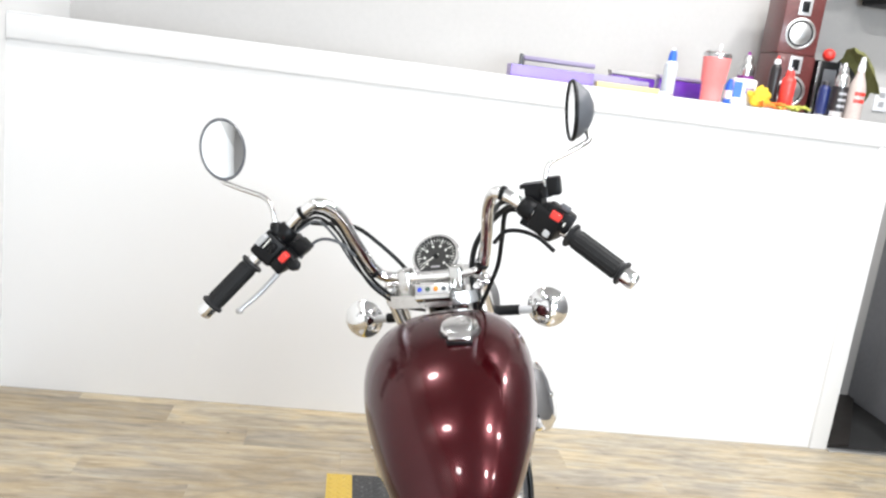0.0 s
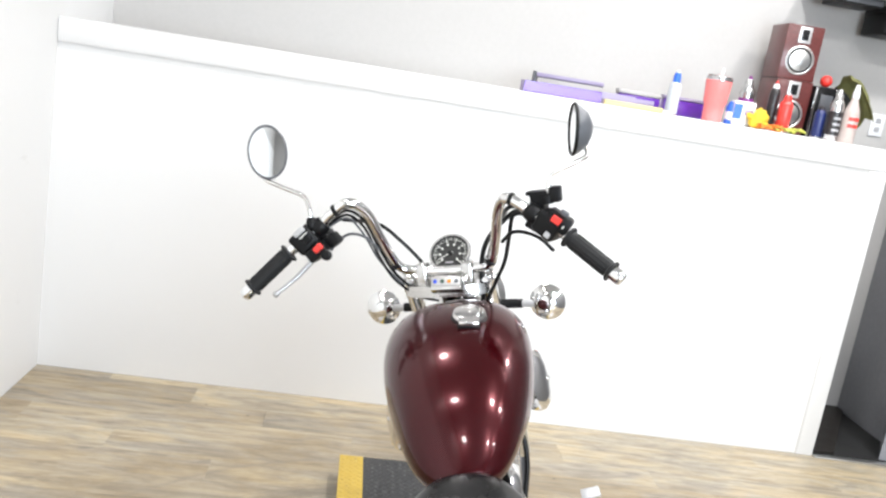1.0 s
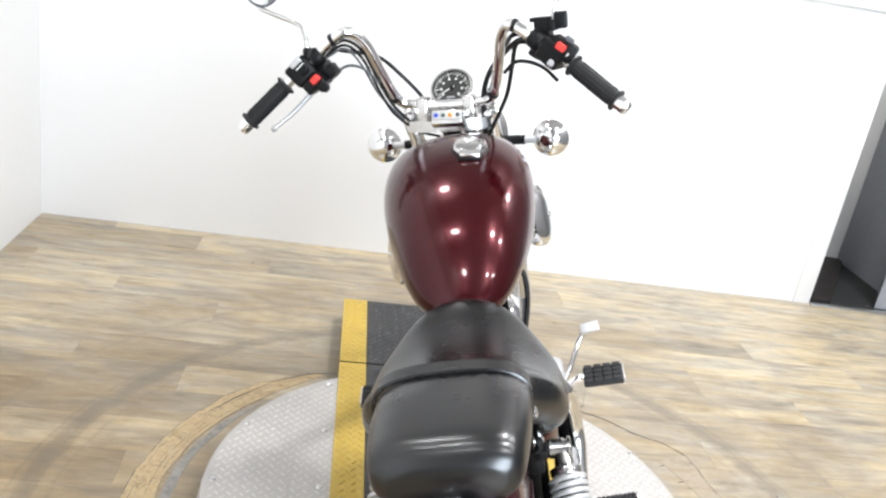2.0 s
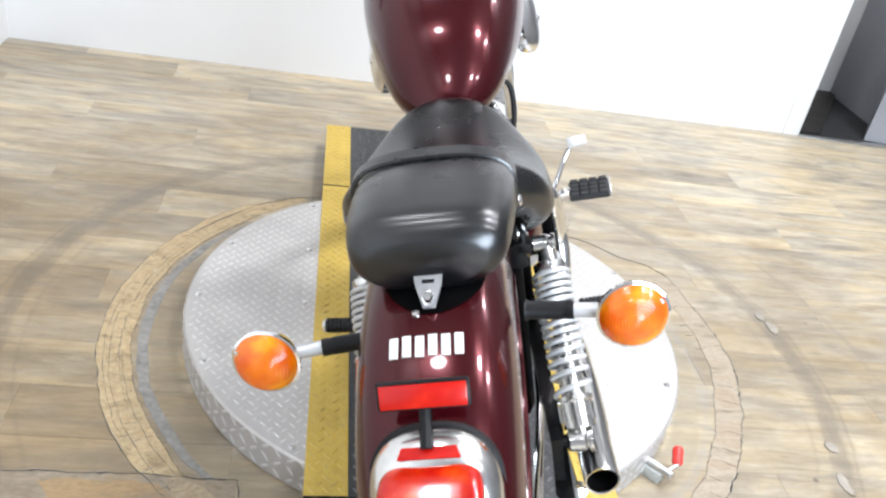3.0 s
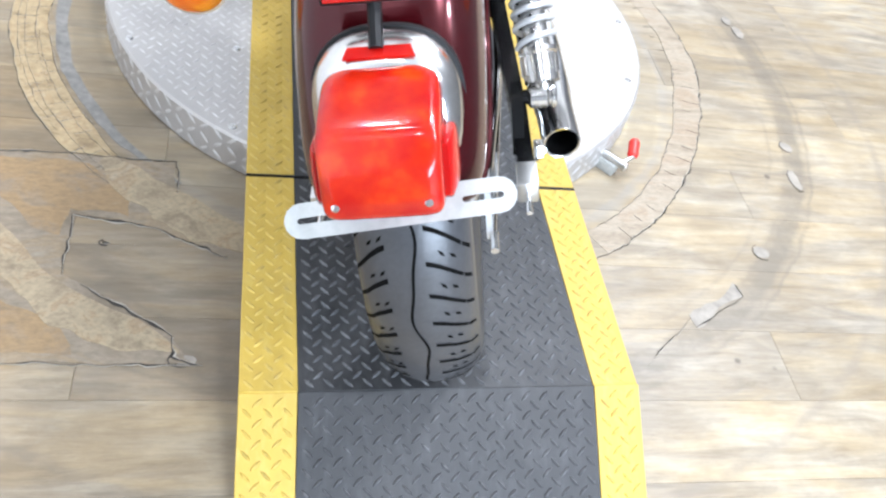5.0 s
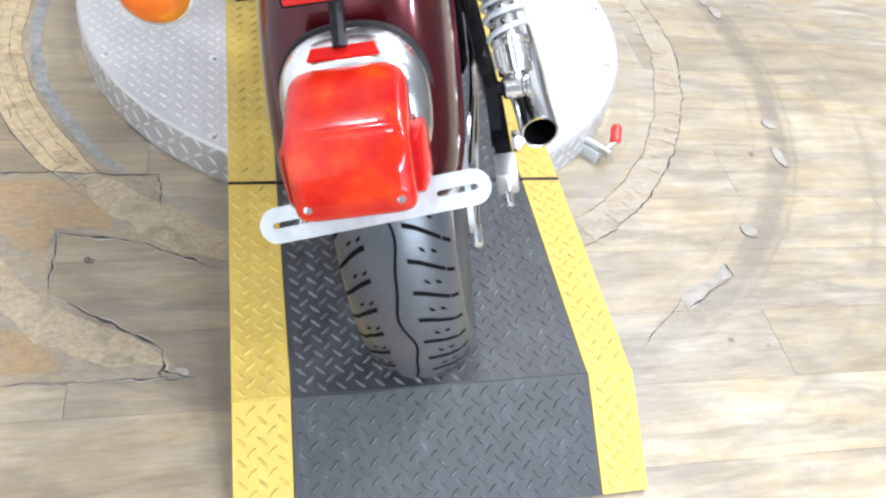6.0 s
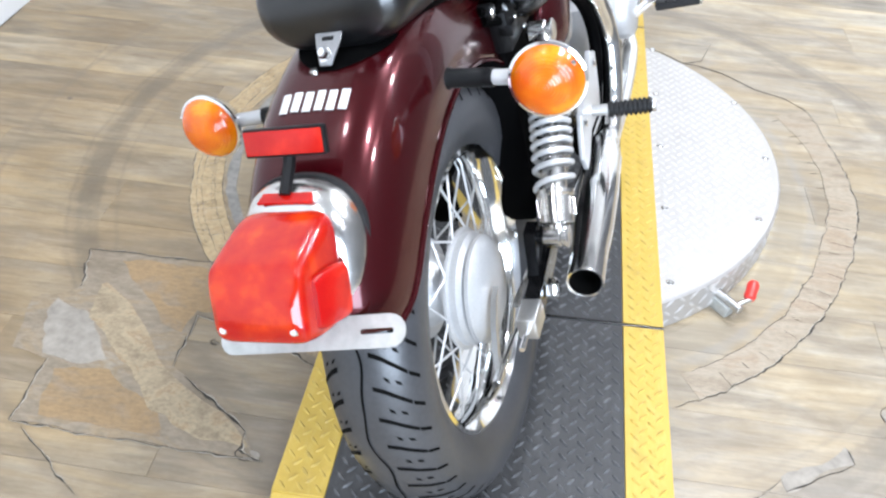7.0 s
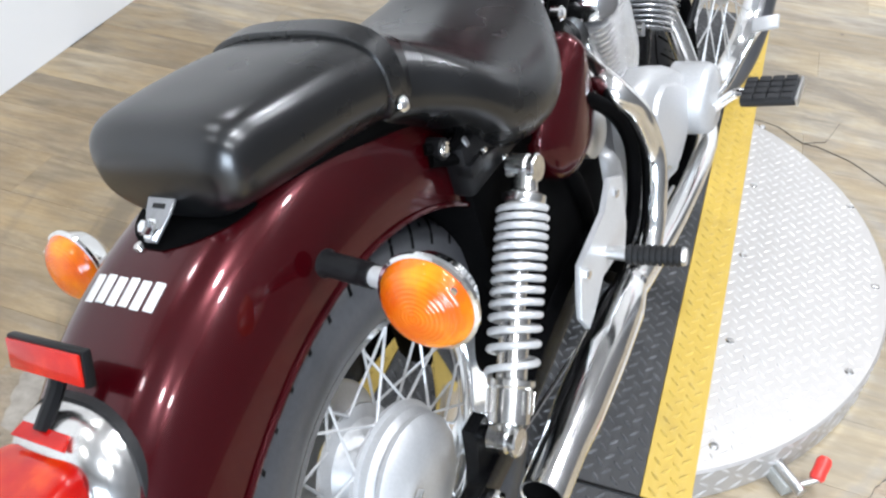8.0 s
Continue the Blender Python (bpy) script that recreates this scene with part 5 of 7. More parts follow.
for y0, lean in ((0.738, 12), (0.93, -30)):
    m = Matrix.Translation((0.002, y0, 0.418)) @ pose(0, 0, 0, lean, 0, 0)
    cyl = part("cylinder", lathe([(0, -0.09), (0.046, -0.09), (0.046, 0.2), (0, 0.2)], 32), BLACK_PAINT, engine, m=m)
    for k in range(17):
        q = 0.076 + 0.014 * math.sin(min(1.0, (k + 2) / 9) * math.pi / 2)
        fin = [[Vector((math.copysign(abs(math.cos(t)) ** 0.55, math.cos(t)) * (q + dq), math.copysign(abs(math.sin(t)) ** 0.55, math.sin(t)) * (q - 0.016 + dq), 0.008 + 0.0088 * k + dz)) for t in [2 * math.pi * i / 36 for i in range(36)]] for dq, dz in ((-0.002, 0.0), (0.0, 0.001), (0.0, 0.0026), (-0.002, 0.0036))]
        part("cooling_fin", loft(fin), FIN_METAL, cyl)
    part("cylinder_head", loft([[Vector((x, y, z)) for x, y in ((-0.075, -0.05), (0.075, -0.05), (0.09, -0.03), (0.09, 0.03), (0.075, 0.05), (-0.075, 0.05), (-0.09, 0.03), (-0.09, -0.03))] for z in (0.16, 0.195)] + [[Vector((x, y, 0.215)) for x, y in ((-0.06, -0.035), (0.06, -0.035), (0.07, -0.02), (0.07, 0.02), (0.06, 0.035), (-0.06, 0.035), (-0.07, 0.02), (-0.07, -0.02))]]), CHROME, cyl, "chrome cylinder head cover", sharp=50)
    for x in (-0.05, 0.05):
        part("base_nut", lathe([(0, 0.012), (0.006, 0.012), (0.008, 0.009), (0.008, -0.01)], 6, Matrix.Translation((x, -0.062, 0.002))), CHROME, cyl)
    if lean < 0:
        part("plug_lead", tube([(0.06, 0.05, 0.19), (0.1, 0.075, 0.17), (0.105, 0.09, 0.1), (0.09, 0.085, 0.02)], 0.0065, 8), BLACK_PLASTIC, cyl, "black spark plug lead")
part("intake_boot", lathe([(0, 0), (0.026, 0), (0.03, 0.008), (0.027, 0.016), (0.03, 0.024), (0.027, 0.032), (0.028, 0.05), (0, 0.052)], 24, axis_matrix((0.045, 0.56, 0.575), (0.1, 1.0, -0.25))), BLACK_PLASTIC, engine, "black rubber intake boot")
part("carburettor", box(-0.05, 0.72, 0.56, 0.06, 0.8, 0.64, 0.01), ALUMINIUM, engine)
part("hose", tube([(0.11, 0.41, 0.565), (0.132, 0.437, 0.555), (0.145, 0.491, 0.504), (0.15, 0.522, 0.441), (0.15, 0.515, 0.38), (0.142, 0.5, 0.32), (0.12, 0.47, 0.25)], 0.0105, 12), SHADED_BLACK, engine, "black rubber hose")
part("starter_housing", lathe([(0, 0), (0.035, 0), (0.038, 0.006), (0.038, 0.05), (0.03, 0.056), (0, 0.058)], 28, axis_matrix((0.06, 0.5, 0.47), (1, 0, 0))), ALUMINIUM, engine, "ribbed aluminium housing")
for s, yy, zz in ((1, 0.895, 0.733), (-1, 0.84, 0.70)):
    air = part("air_cleaner", lathe([(0, -0.02), (0.055, -0.02), (0.066, -0.012), (0.069, 0.0), (0.067, 0.012), (0.055, 0.022), (0.03, 0.027), (0, 0.028)], 40, axis_matrix((s * 0.15, yy, zz), (s, -0.28, 0.12))), CHROME, engine, "round chrome air cleaner cover")
    part("cover_screw", lathe([(0, 0.004), (0.005, 0.003), (0.006, 0)], 10, axis_matrix((s * 0.176, yy - 0.0075, zz + 0.003), (s, -0.28, 0.12))), CHROME_DULL, air)

# exhaust
muffler = part("muffler", lathe([(0.0235, 0.02), (0.0235, 0.0), (0.0262, -0.001), (0.027, 0.004), (0.0275, 0.07), (0.031, 0.12), (0.033, 0.22), (0.032, 0.32), (0.024, 0.37), (0.019, 0.39)], 40, axis_matrix((0.19, 0.036, 0.281), Vector((0.166, 0.42, 0.277)) - Vector((0.19, 0.036, 0.281)))), CHROME_EXHAUST, bike, "chrome exhaust muffler with an open dark end")
part("muffler_bore", lathe([(0.0232, 0.003), (0.0225, 0.12), (0, 0.12)], 32, axis_matrix((0.19, 0.036, 0.281), Vector((0.166, 0.42, 0.277)) - Vector((0.19, 0.036, 0.281)))), RECESS_BLACK, muffler, "black lining inside the muffler")
part("exhaust_pipe", tube([(0.168, 0.40, 0.276), (0.168, 0.46, 0.272), (0.17, 0.512, 0.31), (0.173, 0.533, 0.37), (0.171, 0.543, 0.42), (0.165, 0.525, 0.485), (0.148, 0.495, 0.536), (0.1, 0.54, 0.55), (0.04, 0.66, 0.54)], 0.0185, 16), CHROME_EXHAUST, muffler, "curved chrome exhaust pipe")
part("exhaust_pipe", tube([(0.166, 0.42, 0.262), (0.162, 0.52, 0.245), (0.16, 0.65, 0.235), (0.155, 0.82, 0.235), (0.14, 0.91, 0.24), (0.105, 0.975, 0.3), (0.07, 0.985, 0.42), (0.04, 0.955, 0.52)], 0.019, 16), CHROME_EXHAUST, muffler, "long chrome exhaust pipe")
part("pipe_clamp", lathe([(0.021, -0.01), (0.0245, -0.009), (0.0245, 0.009), (0.021, 0.01)], 24, axis_matrix((0.167, 0.405, 0.277), (-0.06, 1, 0))), CHROME, muffler)

# footrests and brake pedal
for s in (1, -1):
    hanger = part("footrest_bracket", slab([(0.44, 0.44), (0.40, 0.46), (0.368, 0.428), (0.275, 0.414), (0.262, 0.38), (0.25, 0.349), (0.266, 0.319), (0.29, 0.33), (0.33, 0.356), (0.375, 0.352), (0.41, 0.335), (0.43, 0.369)], 0.008, m=Matrix(((0, 0, s, s * 0.158), (1, 0, 0, 0), (0, 1, 0, 0), (0, 0, 0, 1))), bevel=0.0015), SILVER_PAINT, bike, "silver passenger footrest bracket")
    for y, z in ((0.405, 0.435), (0.285, 0.395)):
        part("bracket_bolt", lathe([(0, 0.006), (0.005, 0.006), (0.0075, 0.004), (0.0075, 0)], 6, axis_matrix((s * 0.166, y, z), (s, 0, 0))), CHROME, hanger)
    part("footrest_stub", rod((s * 0.16, 0.354, 0.376), (s * 0.2, 0.356, 0.375), 0.009), ALUMINIUM, hanger)
    prof = [(0, 0), (0.011, 0.0)]
    for k in range(9):
        z = 0.004 + k * 0.0074
        prof += [(0.0135, z), (0.0135, z + 0.0042), (0.0108, z + 0.0048), (0.0108, z + 0.0070)]
    prof += [(0.0125, 0.072), (0.0, 0.073)]
    part("rear_footrest", lathe(prof, 20, axis_matrix((s * 0.192, 0.354, 0.3755), (s * 0.075, 0.010, -0.002))), RUBBER, hanger, "ribbed black rubber passenger footrest", sharp=25)
    part("footrest_tip", lathe([(0, 0.076), (0.0105, 0.0755), (0.0122, 0.0725), (0.0122, 0.070)], 20, axis_matrix((s * 0.192, 0.354, 0.3755), (s * 0.075, 0.010, -0.002))), ALUMINIUM, hanger)
    arm = part("footrest_hanger", tube([(s * 0.11, 0.85, 0.27), (s * 0.16, 0.865, 0.3), (s * 0.2, 0.875, 0.328), (s * 0.222, 0.875, 0.331)], 0.009, 10), CHROME, bike)
    pad = box(-0.046, -0.028, -0.011, 0.046, 0.028, 0.007, 0.006, seg=3)
    rest = part("front_footrest", pad, FOOT_RUBBER, arm, "black rubber rider footrest with raised blocks", m=Matrix.Translation((s * 0.262, 0.872, 0.335)) @ pose(0, 0, 0, 14, -4 * s, -3 * s))
    part("footrest_cap", box(s * 0.0465 - 0.002, -0.028, -0.0105, s * 0.0465 + 0.002, 0.028, 0.0065, 0.0015), ALUMINIUM, rest)
    for i in range(4):
        for j in range(4):
            part("tread_block", box(-0.042 + i * 0.0215, -0.0275 + j * 0.0142, 0.006, -0.0235 + i * 0.0215, -0.0155 + j * 0.0142, 0.0115, 0.001, seg=1), FOOT_RUBBER, rest)
pedal = part("brake_pedal", tube([(0.15, 0.86, 0.30), (0.185, 0.9, 0.335), (0.215, 0.935, 0.39), (0.24, 0.945, 0.425)], 0.006, 10), CHROME, bike, "chrome brake pedal")
part("pedal_pad", box(-0.022, -0.013, -0.0035, 0.022, 0.013, 0.0035, 0.0025), SILVER_PAINT, pedal, m=Matrix.Translation((0.244, 0.94, 0.426)) @ pose(0, 0, 0, 35, -8, 0))
part("side_stand", tube([(-0.11, 0.62, 0.2), (-0.19, 0.55, 0.075), (-0.245, 0.5, -0.062)], 0.010, 10), CHROME_DULL, bike, "chrome side stand")

# front end: fork, lamp, instruments, handlebar
clamp = part("triple_clamp", loft([[Vector((x, y, z)) for x, y in ((-0.095, 0.04), (-0.08, 0.075), (-0.03, 0.09), (0.03, 0.09), (0.08, 0.075), (0.095, 0.04), (0.075, 0.016), (0.03, 0.005), (-0.03, 0.005), (-0.075, 0.016))] for z in (-0.03, -0.006)]), CHROME_DULL, bike, "polished metal fork clamp", m=FRONT, sharp=40)
fork_low = FRONT.inverted() @ Vector((0.02, 1.488, 0.305))
for s in (-1, 1):
    top = Vector((s * 0.092, 0.052, 0.004))
    low = Vector((s * 0.075, fork_low.y, fork_low.z)) + Vector((fork_low.x, 0, 0))
    part("fork_tube", rod(top, top.lerp(low, 0.55), 0.0175, n=20), CHROME, clamp, "chrome fork tube")
    part("fork_leg", rod(top.lerp(low, 0.5), low, 0.024, n=20), ALUMINIUM, clamp, "polished aluminium fork leg")
    part("fork_cap", lathe([(0.02, -0.004), (0.02, 0.006), (0.015, 0.010), (0, 0.011)], 20, axis_matrix(top, top - low)), CHROME, clamp)
    part("bar_clamp", box(s * 0.052 - 0.013, 0.026, -0.01, s * 0.052 + 0.013, 0.06, 0.042, 0.006, seg=3), CHROME_DULL, clamp, "chrome handlebar clamp")
part("steering_stem", rod((0, 0.05, -0.01), (0, 0.16, -0.19), 0.022), BLACK_PAINT, clamp)
part("headlamp", lathe([(0, -0.075), (0.03, -0.07), (0.058, -0.05), (0.075, -0.015), (0.08, 0.01), (0.083, 0.014), (0.083, 0.024), (0.074, 0.03), (0.03, 0.036), (0, 0.037)], 40, axis_matrix((0, 0.235, -0.075), (0, 1, -0.12))), CHROME, clamp, "chrome headlamp bowl")
panel = part("indicator_panel", box(-0.036, -0.008, -0.0165, 0.036, 0.03, 0.0165, 0.004), CHROME_DULL, clamp, "silver indicator lamp panel", m=Matrix.Translation((0.012, 0.004, 0.0)) @ pose(0, 0, 0, -32, 0, 0))
part("panel_face", box(-0.0325, -0.0105, -0.0075, 0.0325, -0.0075, 0.0115, 0.001), ALUMINIUM, panel)
for x, col in ((-0.024, (0.04, 0.08, 0.55)), (-0.008, (0.05, 0.09, 0.07)), (0.008, (0.75, 0.25, 0.03)), (0.024, (0.1, 0.11, 0.12))):
    part("indicator_lamp", lathe([(0.0048, 0), (0.0048, 0.0012), (0.0035, 0.0022), (0, 0.0026)], 16, axis_matrix((x, -0.0105, 0.002), (0, -1, 0))), plain("indicator_colour", col, 0.2), panel, "small coloured warning lamp")
DIAL_POSE = Matrix.Translation((-0.011, 0.132, 0.046)) @ pose(0, 0, 0, 52, 0, 0)
gauge = part("speedometer", lathe([(0, -0.05), (0.03, -0.048), (0.042, -0.035), (0.0465, 0.0), (0.0475, 0.006), (0.0455, 0.009), (0.0415, 0.009), (0.041, 0.003)], 48), CHROME, clamp, "round chrome speedometer with a black dial", m=DIAL_POSE @ Matrix.Diagonal((1.07, 1.07, 1.0, 1.0)))
part("dial", lathe([(0, 0.0022), (0.0412, 0.0022), (0.0412, 0.0)], 48), DIAL, gauge, "black dial face")
for k in range(29):
    a = radians(222 - k * 264 / 28)
    big = k % 4 == 0
    r0 = 0.0275 if big else 0.032
    part("dial_mark", box(r0, -0.0008 if big else -0.0004, 0.0024, 0.038, 0.0008 if big else 0.0004, 0.003), DIAL_MARK, gauge, m=pose(0, 0, 0, 0, 0, math.degrees(a)))
for k in range(8):
    a = radians(222 - k * 264 / 7)
    part("dial_figure", box(-0.002, -0.0022, 0.0024, 0.002, 0.0022, 0.003), DIAL_MARK, gauge, m=Matrix.Translation((0.0225 * math.cos(a), 0.0225 * math.sin(a), 0)))
part("trip_counter", box(-0.009, -0.0235, 0.0024, 0.009, -0.02, 0.0032), BAR_GREY, gauge)
part("needle", slab([(-0.006, -0.0014), (-0.006, 0.0014), (0.031, 0.0005), (0.031, -0.0005)], 0.0008, m=Matrix.Translation((0, 0, 0.0042)) @ pose(0, 0, 0, 0, 0, 212)), DIAL_MARK, gauge, "white needle")
part("needle_cap", lathe([(0.005, 0.0022), (0.005, 0.006), (0, 0.0065)], 16), BLACK_PLASTIC, gauge)

BAR = [(0.0, 0.045, 0.022), (0.06, 0.043, 0.025), (0.106, 0.029, 0.037), (0.132, -0.012, 0.098), (0.152, -0.052, 0.163), (0.180, -0.080, 0.183), (0.232, -0.09, 0.148), (0.30, -0.105, 0.1), (0.378, -0.134, 0.035)]
BAR_CLUTCH = [(0.06, 0.043, 0.025), (0.102, 0.029, 0.04), (0.12, -0.012, 0.104), (0.134, -0.05, 0.17), (0.160, -0.078, 0.196), (0.198, -0.086, 0.178), (0.232, -0.09, 0.15), (0.30, -0.105, 0.1), (0.378, -0.134, 0.035)]
bar = part("handlebar", tube([(-x, y, z) for x, y, z in BAR_CLUTCH[::-1]] + BAR, 0.0112, 16, steps=8), CHROME, bike, "wide curved chrome handlebar", m=FRONT)
for s in (-1, 1):
    a, b = Vector((s * 0.296, -0.104, 0.103)), Vector((s * 0.378, -0.134, 0.035))
    d = (b - a).normalized()
    prof = [(0.011, 0.0), (0.022, 0.001), (0.022, 0.005), (0.0165, 0.008)]
    prof += [(0.0165 + 0.0004 * (k % 2), 0.01 + 0.0085 * k) for k in range(11)] + [(0.0165, 0.104), (0.0215, 0.107), (0.0215, 0.111), (0.012, 0.112)]
    grip = part("grip", lathe(prof, 24, axis_matrix(a, d)), RUBBER, bar, "black rubber grip")
    for k in range(14):
        ang = 2 * math.pi * k / 14
        part("grip_rib", box(-0.0012, 0.0162, 0.014, 0.0012, 0.0176, 0.1, 0.0004, seg=1), RUBBER, grip, m=axis_matrix(a, d) @ pose(0, 0, 0, 0, 0, math.degrees(ang)))
    part("bar_end", lathe([(0, 0.137), (0.011, 0.1365), (0.0135, 0.134), (0.0145, 0.128), (0.0145, 0.113), (0.01, 0.112)], 24, axis_matrix(a, d)), CHROME, bar, "chrome bar end")
    part("cable_clip", lathe([(0.0118, -0.004), (0.0135, -0.004), (0.0135, 0.004), (0.0118, 0.004)], 16, axis_matrix(Vector((0.186, -0.0815, 0.181)) if s > 0 else Vector((-0.19, -0.0845, 0.183)), (s * 0.9, -0.12, -0.4))), BLACK_PLASTIC, bar)
    part("cable_clip", lathe([(0.0118, -0.004), (0.0135, -0.004), (0.0135, 0.004), (0.0118, 0.004)], 16, axis_matrix(Vector((s * 0.109, 0.024, 0.044)), (s * 0.5, -0.6, 0.8))), BLACK_PLASTIC, bar)
    c = Vector((s * 0.262, -0.096, 0.127))
    sw = axis_matrix(c, d)
    side_x = s
    box_bm = box(-0.023, -0.024, -0.026, 0.023, 0.024, 0.026, 0.007, seg=3)
    switch = part("switch_housing", box_bm, BLACK_PLASTIC, bar, "black handlebar switch housing", m=sw)
    turn = pose(0, 0, 0, 0, 38 * s, 0)
    red_at = Vector((-0.219, -0.128, 0.111)) if s < 0 else Vector((0.279, -0.124, 0.138))
    part("red_switch", box(-0.0095, -0.006, -0.0065, 0.0095, 0.006, 0.0065, 0.0015, seg=1), RED_PLASTIC, bar, "red switch", m=Matrix.Translation(red_at) @ turn)
    if s < 0:
        part("switch_block", box(-0.026, -0.018, -0.013, 0.02, 0.02, 0.013, 0.004), BLACK_PLASTIC, switch, m=sw.inverted() @ Matrix.Translation((-0.226, -0.108, 0.104)) @ turn)
        part("switch_block", box(-0.012, -0.014, -0.013, 0.012, 0.02, 0.013, 0.003), BLACK_PLASTIC, switch, m=sw.inverted() @ Matrix.Translation((-0.2, -0.088, 0.122)) @ turn)
        part("switch_button", box(-0.014, -0.006, -0.006, 0.013, 0.008, 0.006, 0.002, seg=1), SILVER_PAINT, bar, "silver dip switch", m=Matrix.Translation((-0.262, -0.118, 0.146)) @ turn)
        part("switch_button", box(-0.009, -0.005, -0.005, 0.009, 0.008, 0.005, 0.002, seg=1), BLACK_PLASTIC, bar, m=Matrix.Translation((-0.243, -0.122, 0.128)) @ turn)
        part("switch_mark", box(-0.011, -0.0015, -0.001, 0.011, 0.002, 0.001), DIAL_MARK, bar, m=Matrix.Translation((-0.252, -0.1225, 0.1385)) @ turn)
        part("horn_knob", lathe([(0.011, -0.004), (0.011, 0.006), (0.008, 0.009), (0, 0.0095)], 16, axis_matrix((-0.205, -0.12, 0.094), (0, -1, 0.2))), BLACK_PLASTIC, bar)
    else:
        part("switch_block", box(-0.03, -0.018, -0.018, 0.022, 0.02, 0.018, 0.006), BLACK_PLASTIC, switch, m=sw.inverted() @ Matrix.Translation((0.283, -0.1, 0.13)) @ turn)
        part("switch_button", box(-0.009, -0.005, -0.005, 0.009, 0.006, 0.005, 0.002, seg=1), GREY_PLASTIC, bar, m=Matrix.Translation((0.295, -0.115, 0.149)) @ turn)
        part("starter_button", box(-0.006, -0.005, -0.006, 0.006, 0.006, 0.006, 0.002, seg=1), SILVER_PAINT, bar, m=Matrix.Translation((0.258, -0.118, 0.11)) @ turn)
        for q in (-0.006, 0.0, 0.006):
            part("switch_mark", box(-0.0012, -0.001, -0.0035, 0.0012, 0.002, 0.0035), DIAL_MARK, bar, m=Matrix.Translation((0.285, -0.119, 0.126)) @ turn @ Matrix.Translation((q, 0, 0)))
    part("lever_perch", lathe([(0, -0.014), (0.017, -0.013), (0.019, -0.008), (0.019, 0.01), (0.016, 0.014), (0, 0.015)], 20, axis_matrix(Vector((s * 0.228, -0.088, 0.151)), d)), BLACK_PLASTIC, bar)
    perch = Vector((s * 0.226, -0.05, 0.128))
    part("perch_arm", box(-0.014, -0.04, -0.011, 0.014, 0.008, 0.011, 0.004), BLACK_PLASTIC, bar, m=Matrix.Translation(perch) @ pose(0, 0, 0, 0, 35 * s, 0))
    up = 0.0 if s < 0 else 0.038
    lever = tube([(s * 0.225, -0.03, 0.122), (s * 0.26, -0.035, 0.088 + up * 0.4), (s * 0.31, -0.062, 0.04 + up), (s * 0.347, -0.088, 0.012 + up)], (0.007, 0.0045), 10)
    lathe([(0, -0.0075), (0.0055, -0.005), (0.0078, 0), (0.0055, 0.005), (0, 0.0075)], 12, Matrix.Translation((s * 0.349, -0.089, 0.010 + up)), lever)
    part("hand_lever", lever, SILVER_PAINT, bar, "silver hand lever")

# mirrors
def mirror(name_side, stem_pts, centre, facing, label):
    stem = part("mirror", tube(stem_pts, 0.0046, 10), CHROME_DULL, bike, label, m=FRONT)
    m = axis_matrix(centre, facing)
    size = Matrix.Diagonal((0.8, 1.1, 1, 1)) if name_side < 0 else Matrix.Diagonal((0.85, 1.0, 0.95, 1))
    part("mirror_boss", lathe([(0.011, 0), (0.011, 0.014), (0.008, 0.02), (0.0, 0.021)], 12, axis_matrix(Vector(stem_pts[0]) - Vector((0, 0, 0.012)), (0, 0, 1))), BLACK_PLASTIC, stem)
    part("mirror_shell", lathe([(0, -0.034), (0.016, -0.033), (0.034, -0.024), (0.047, -0.008), (0.0515, 0.003), (0.0515, 0.006), (0.049, 0.007), (0.0485, 0.004)], 48, m @ size), CHROME if name_side < 0 else GREY_PLASTIC, stem, "round mirror shell")
    part("mirror_rim", lathe([(0.0525, 0.001), (0.0532, 0.005), (0.0505, 0.0085), (0.048, 0.0062), (0.0487, 0.003)], 48, m @ size, close=True), GREY_PLASTIC if name_side < 0 else BLACK_PLASTIC, stem, "thin rim")
    part("mirror_glass", lathe([(0, 0.0068), (0.03, 0.0063), (0.0487, 0.0052)], 48, m @ size), MIRROR, stem, "round mirror glass")


mirror(-1, [(-0.241, -0.098, 0.165), (-0.244, -0.097, 0.2), (-0.257, -0.096, 0.221), (-0.3, -0.096, 0.241), (-0.336, -0.094, 0.259), (-0.337, -0.088, 0.27)], (-0.329, -0.086, 0.317), (0.30, -0.94, 0.09), "round mirror on a bent chrome stem")
mirror(1, [(0.258, -0.075, 0.178), (0.262, -0.072, 0.208), (0.272, -0.07, 0.224), (0.31, -0.06, 0.24), (0.336, -0.045, 0.252), (0.334, -0.035, 0.268)], (0.316, -0.028, 0.305), (-0.93, -0.30, 0.12), "round mirror with a dark shell on a bent chrome stem")
tank_box = part("brake_reservoir", loft([[Vector((x, y, z)) for x, y in ((0.222, -0.075), (0.25, -0.08), (0.256, -0.055), (0.246, -0.035), (0.224, -0.038))] for z in (0.155, 0.184)]), BLACK_PLASTIC, bike, "black brake fluid reservoir", m=FRONT, sharp=50)
part("reservoir_lid", loft([[Vector((x, y, z)) for x, y in ((0.215, -0.078), (0.256, -0.084), (0.262, -0.055), (0.25, -0.03), (0.218, -0.034))] for z in (0.184, 0.192)]), BLACK_PLASTIC, tank_box, sharp=50)
part("sight_box", box(0.262, -0.085, 0.168, 0.285, -0.055, 0.2, 0.004), BLACK_PLASTIC, tank_box)

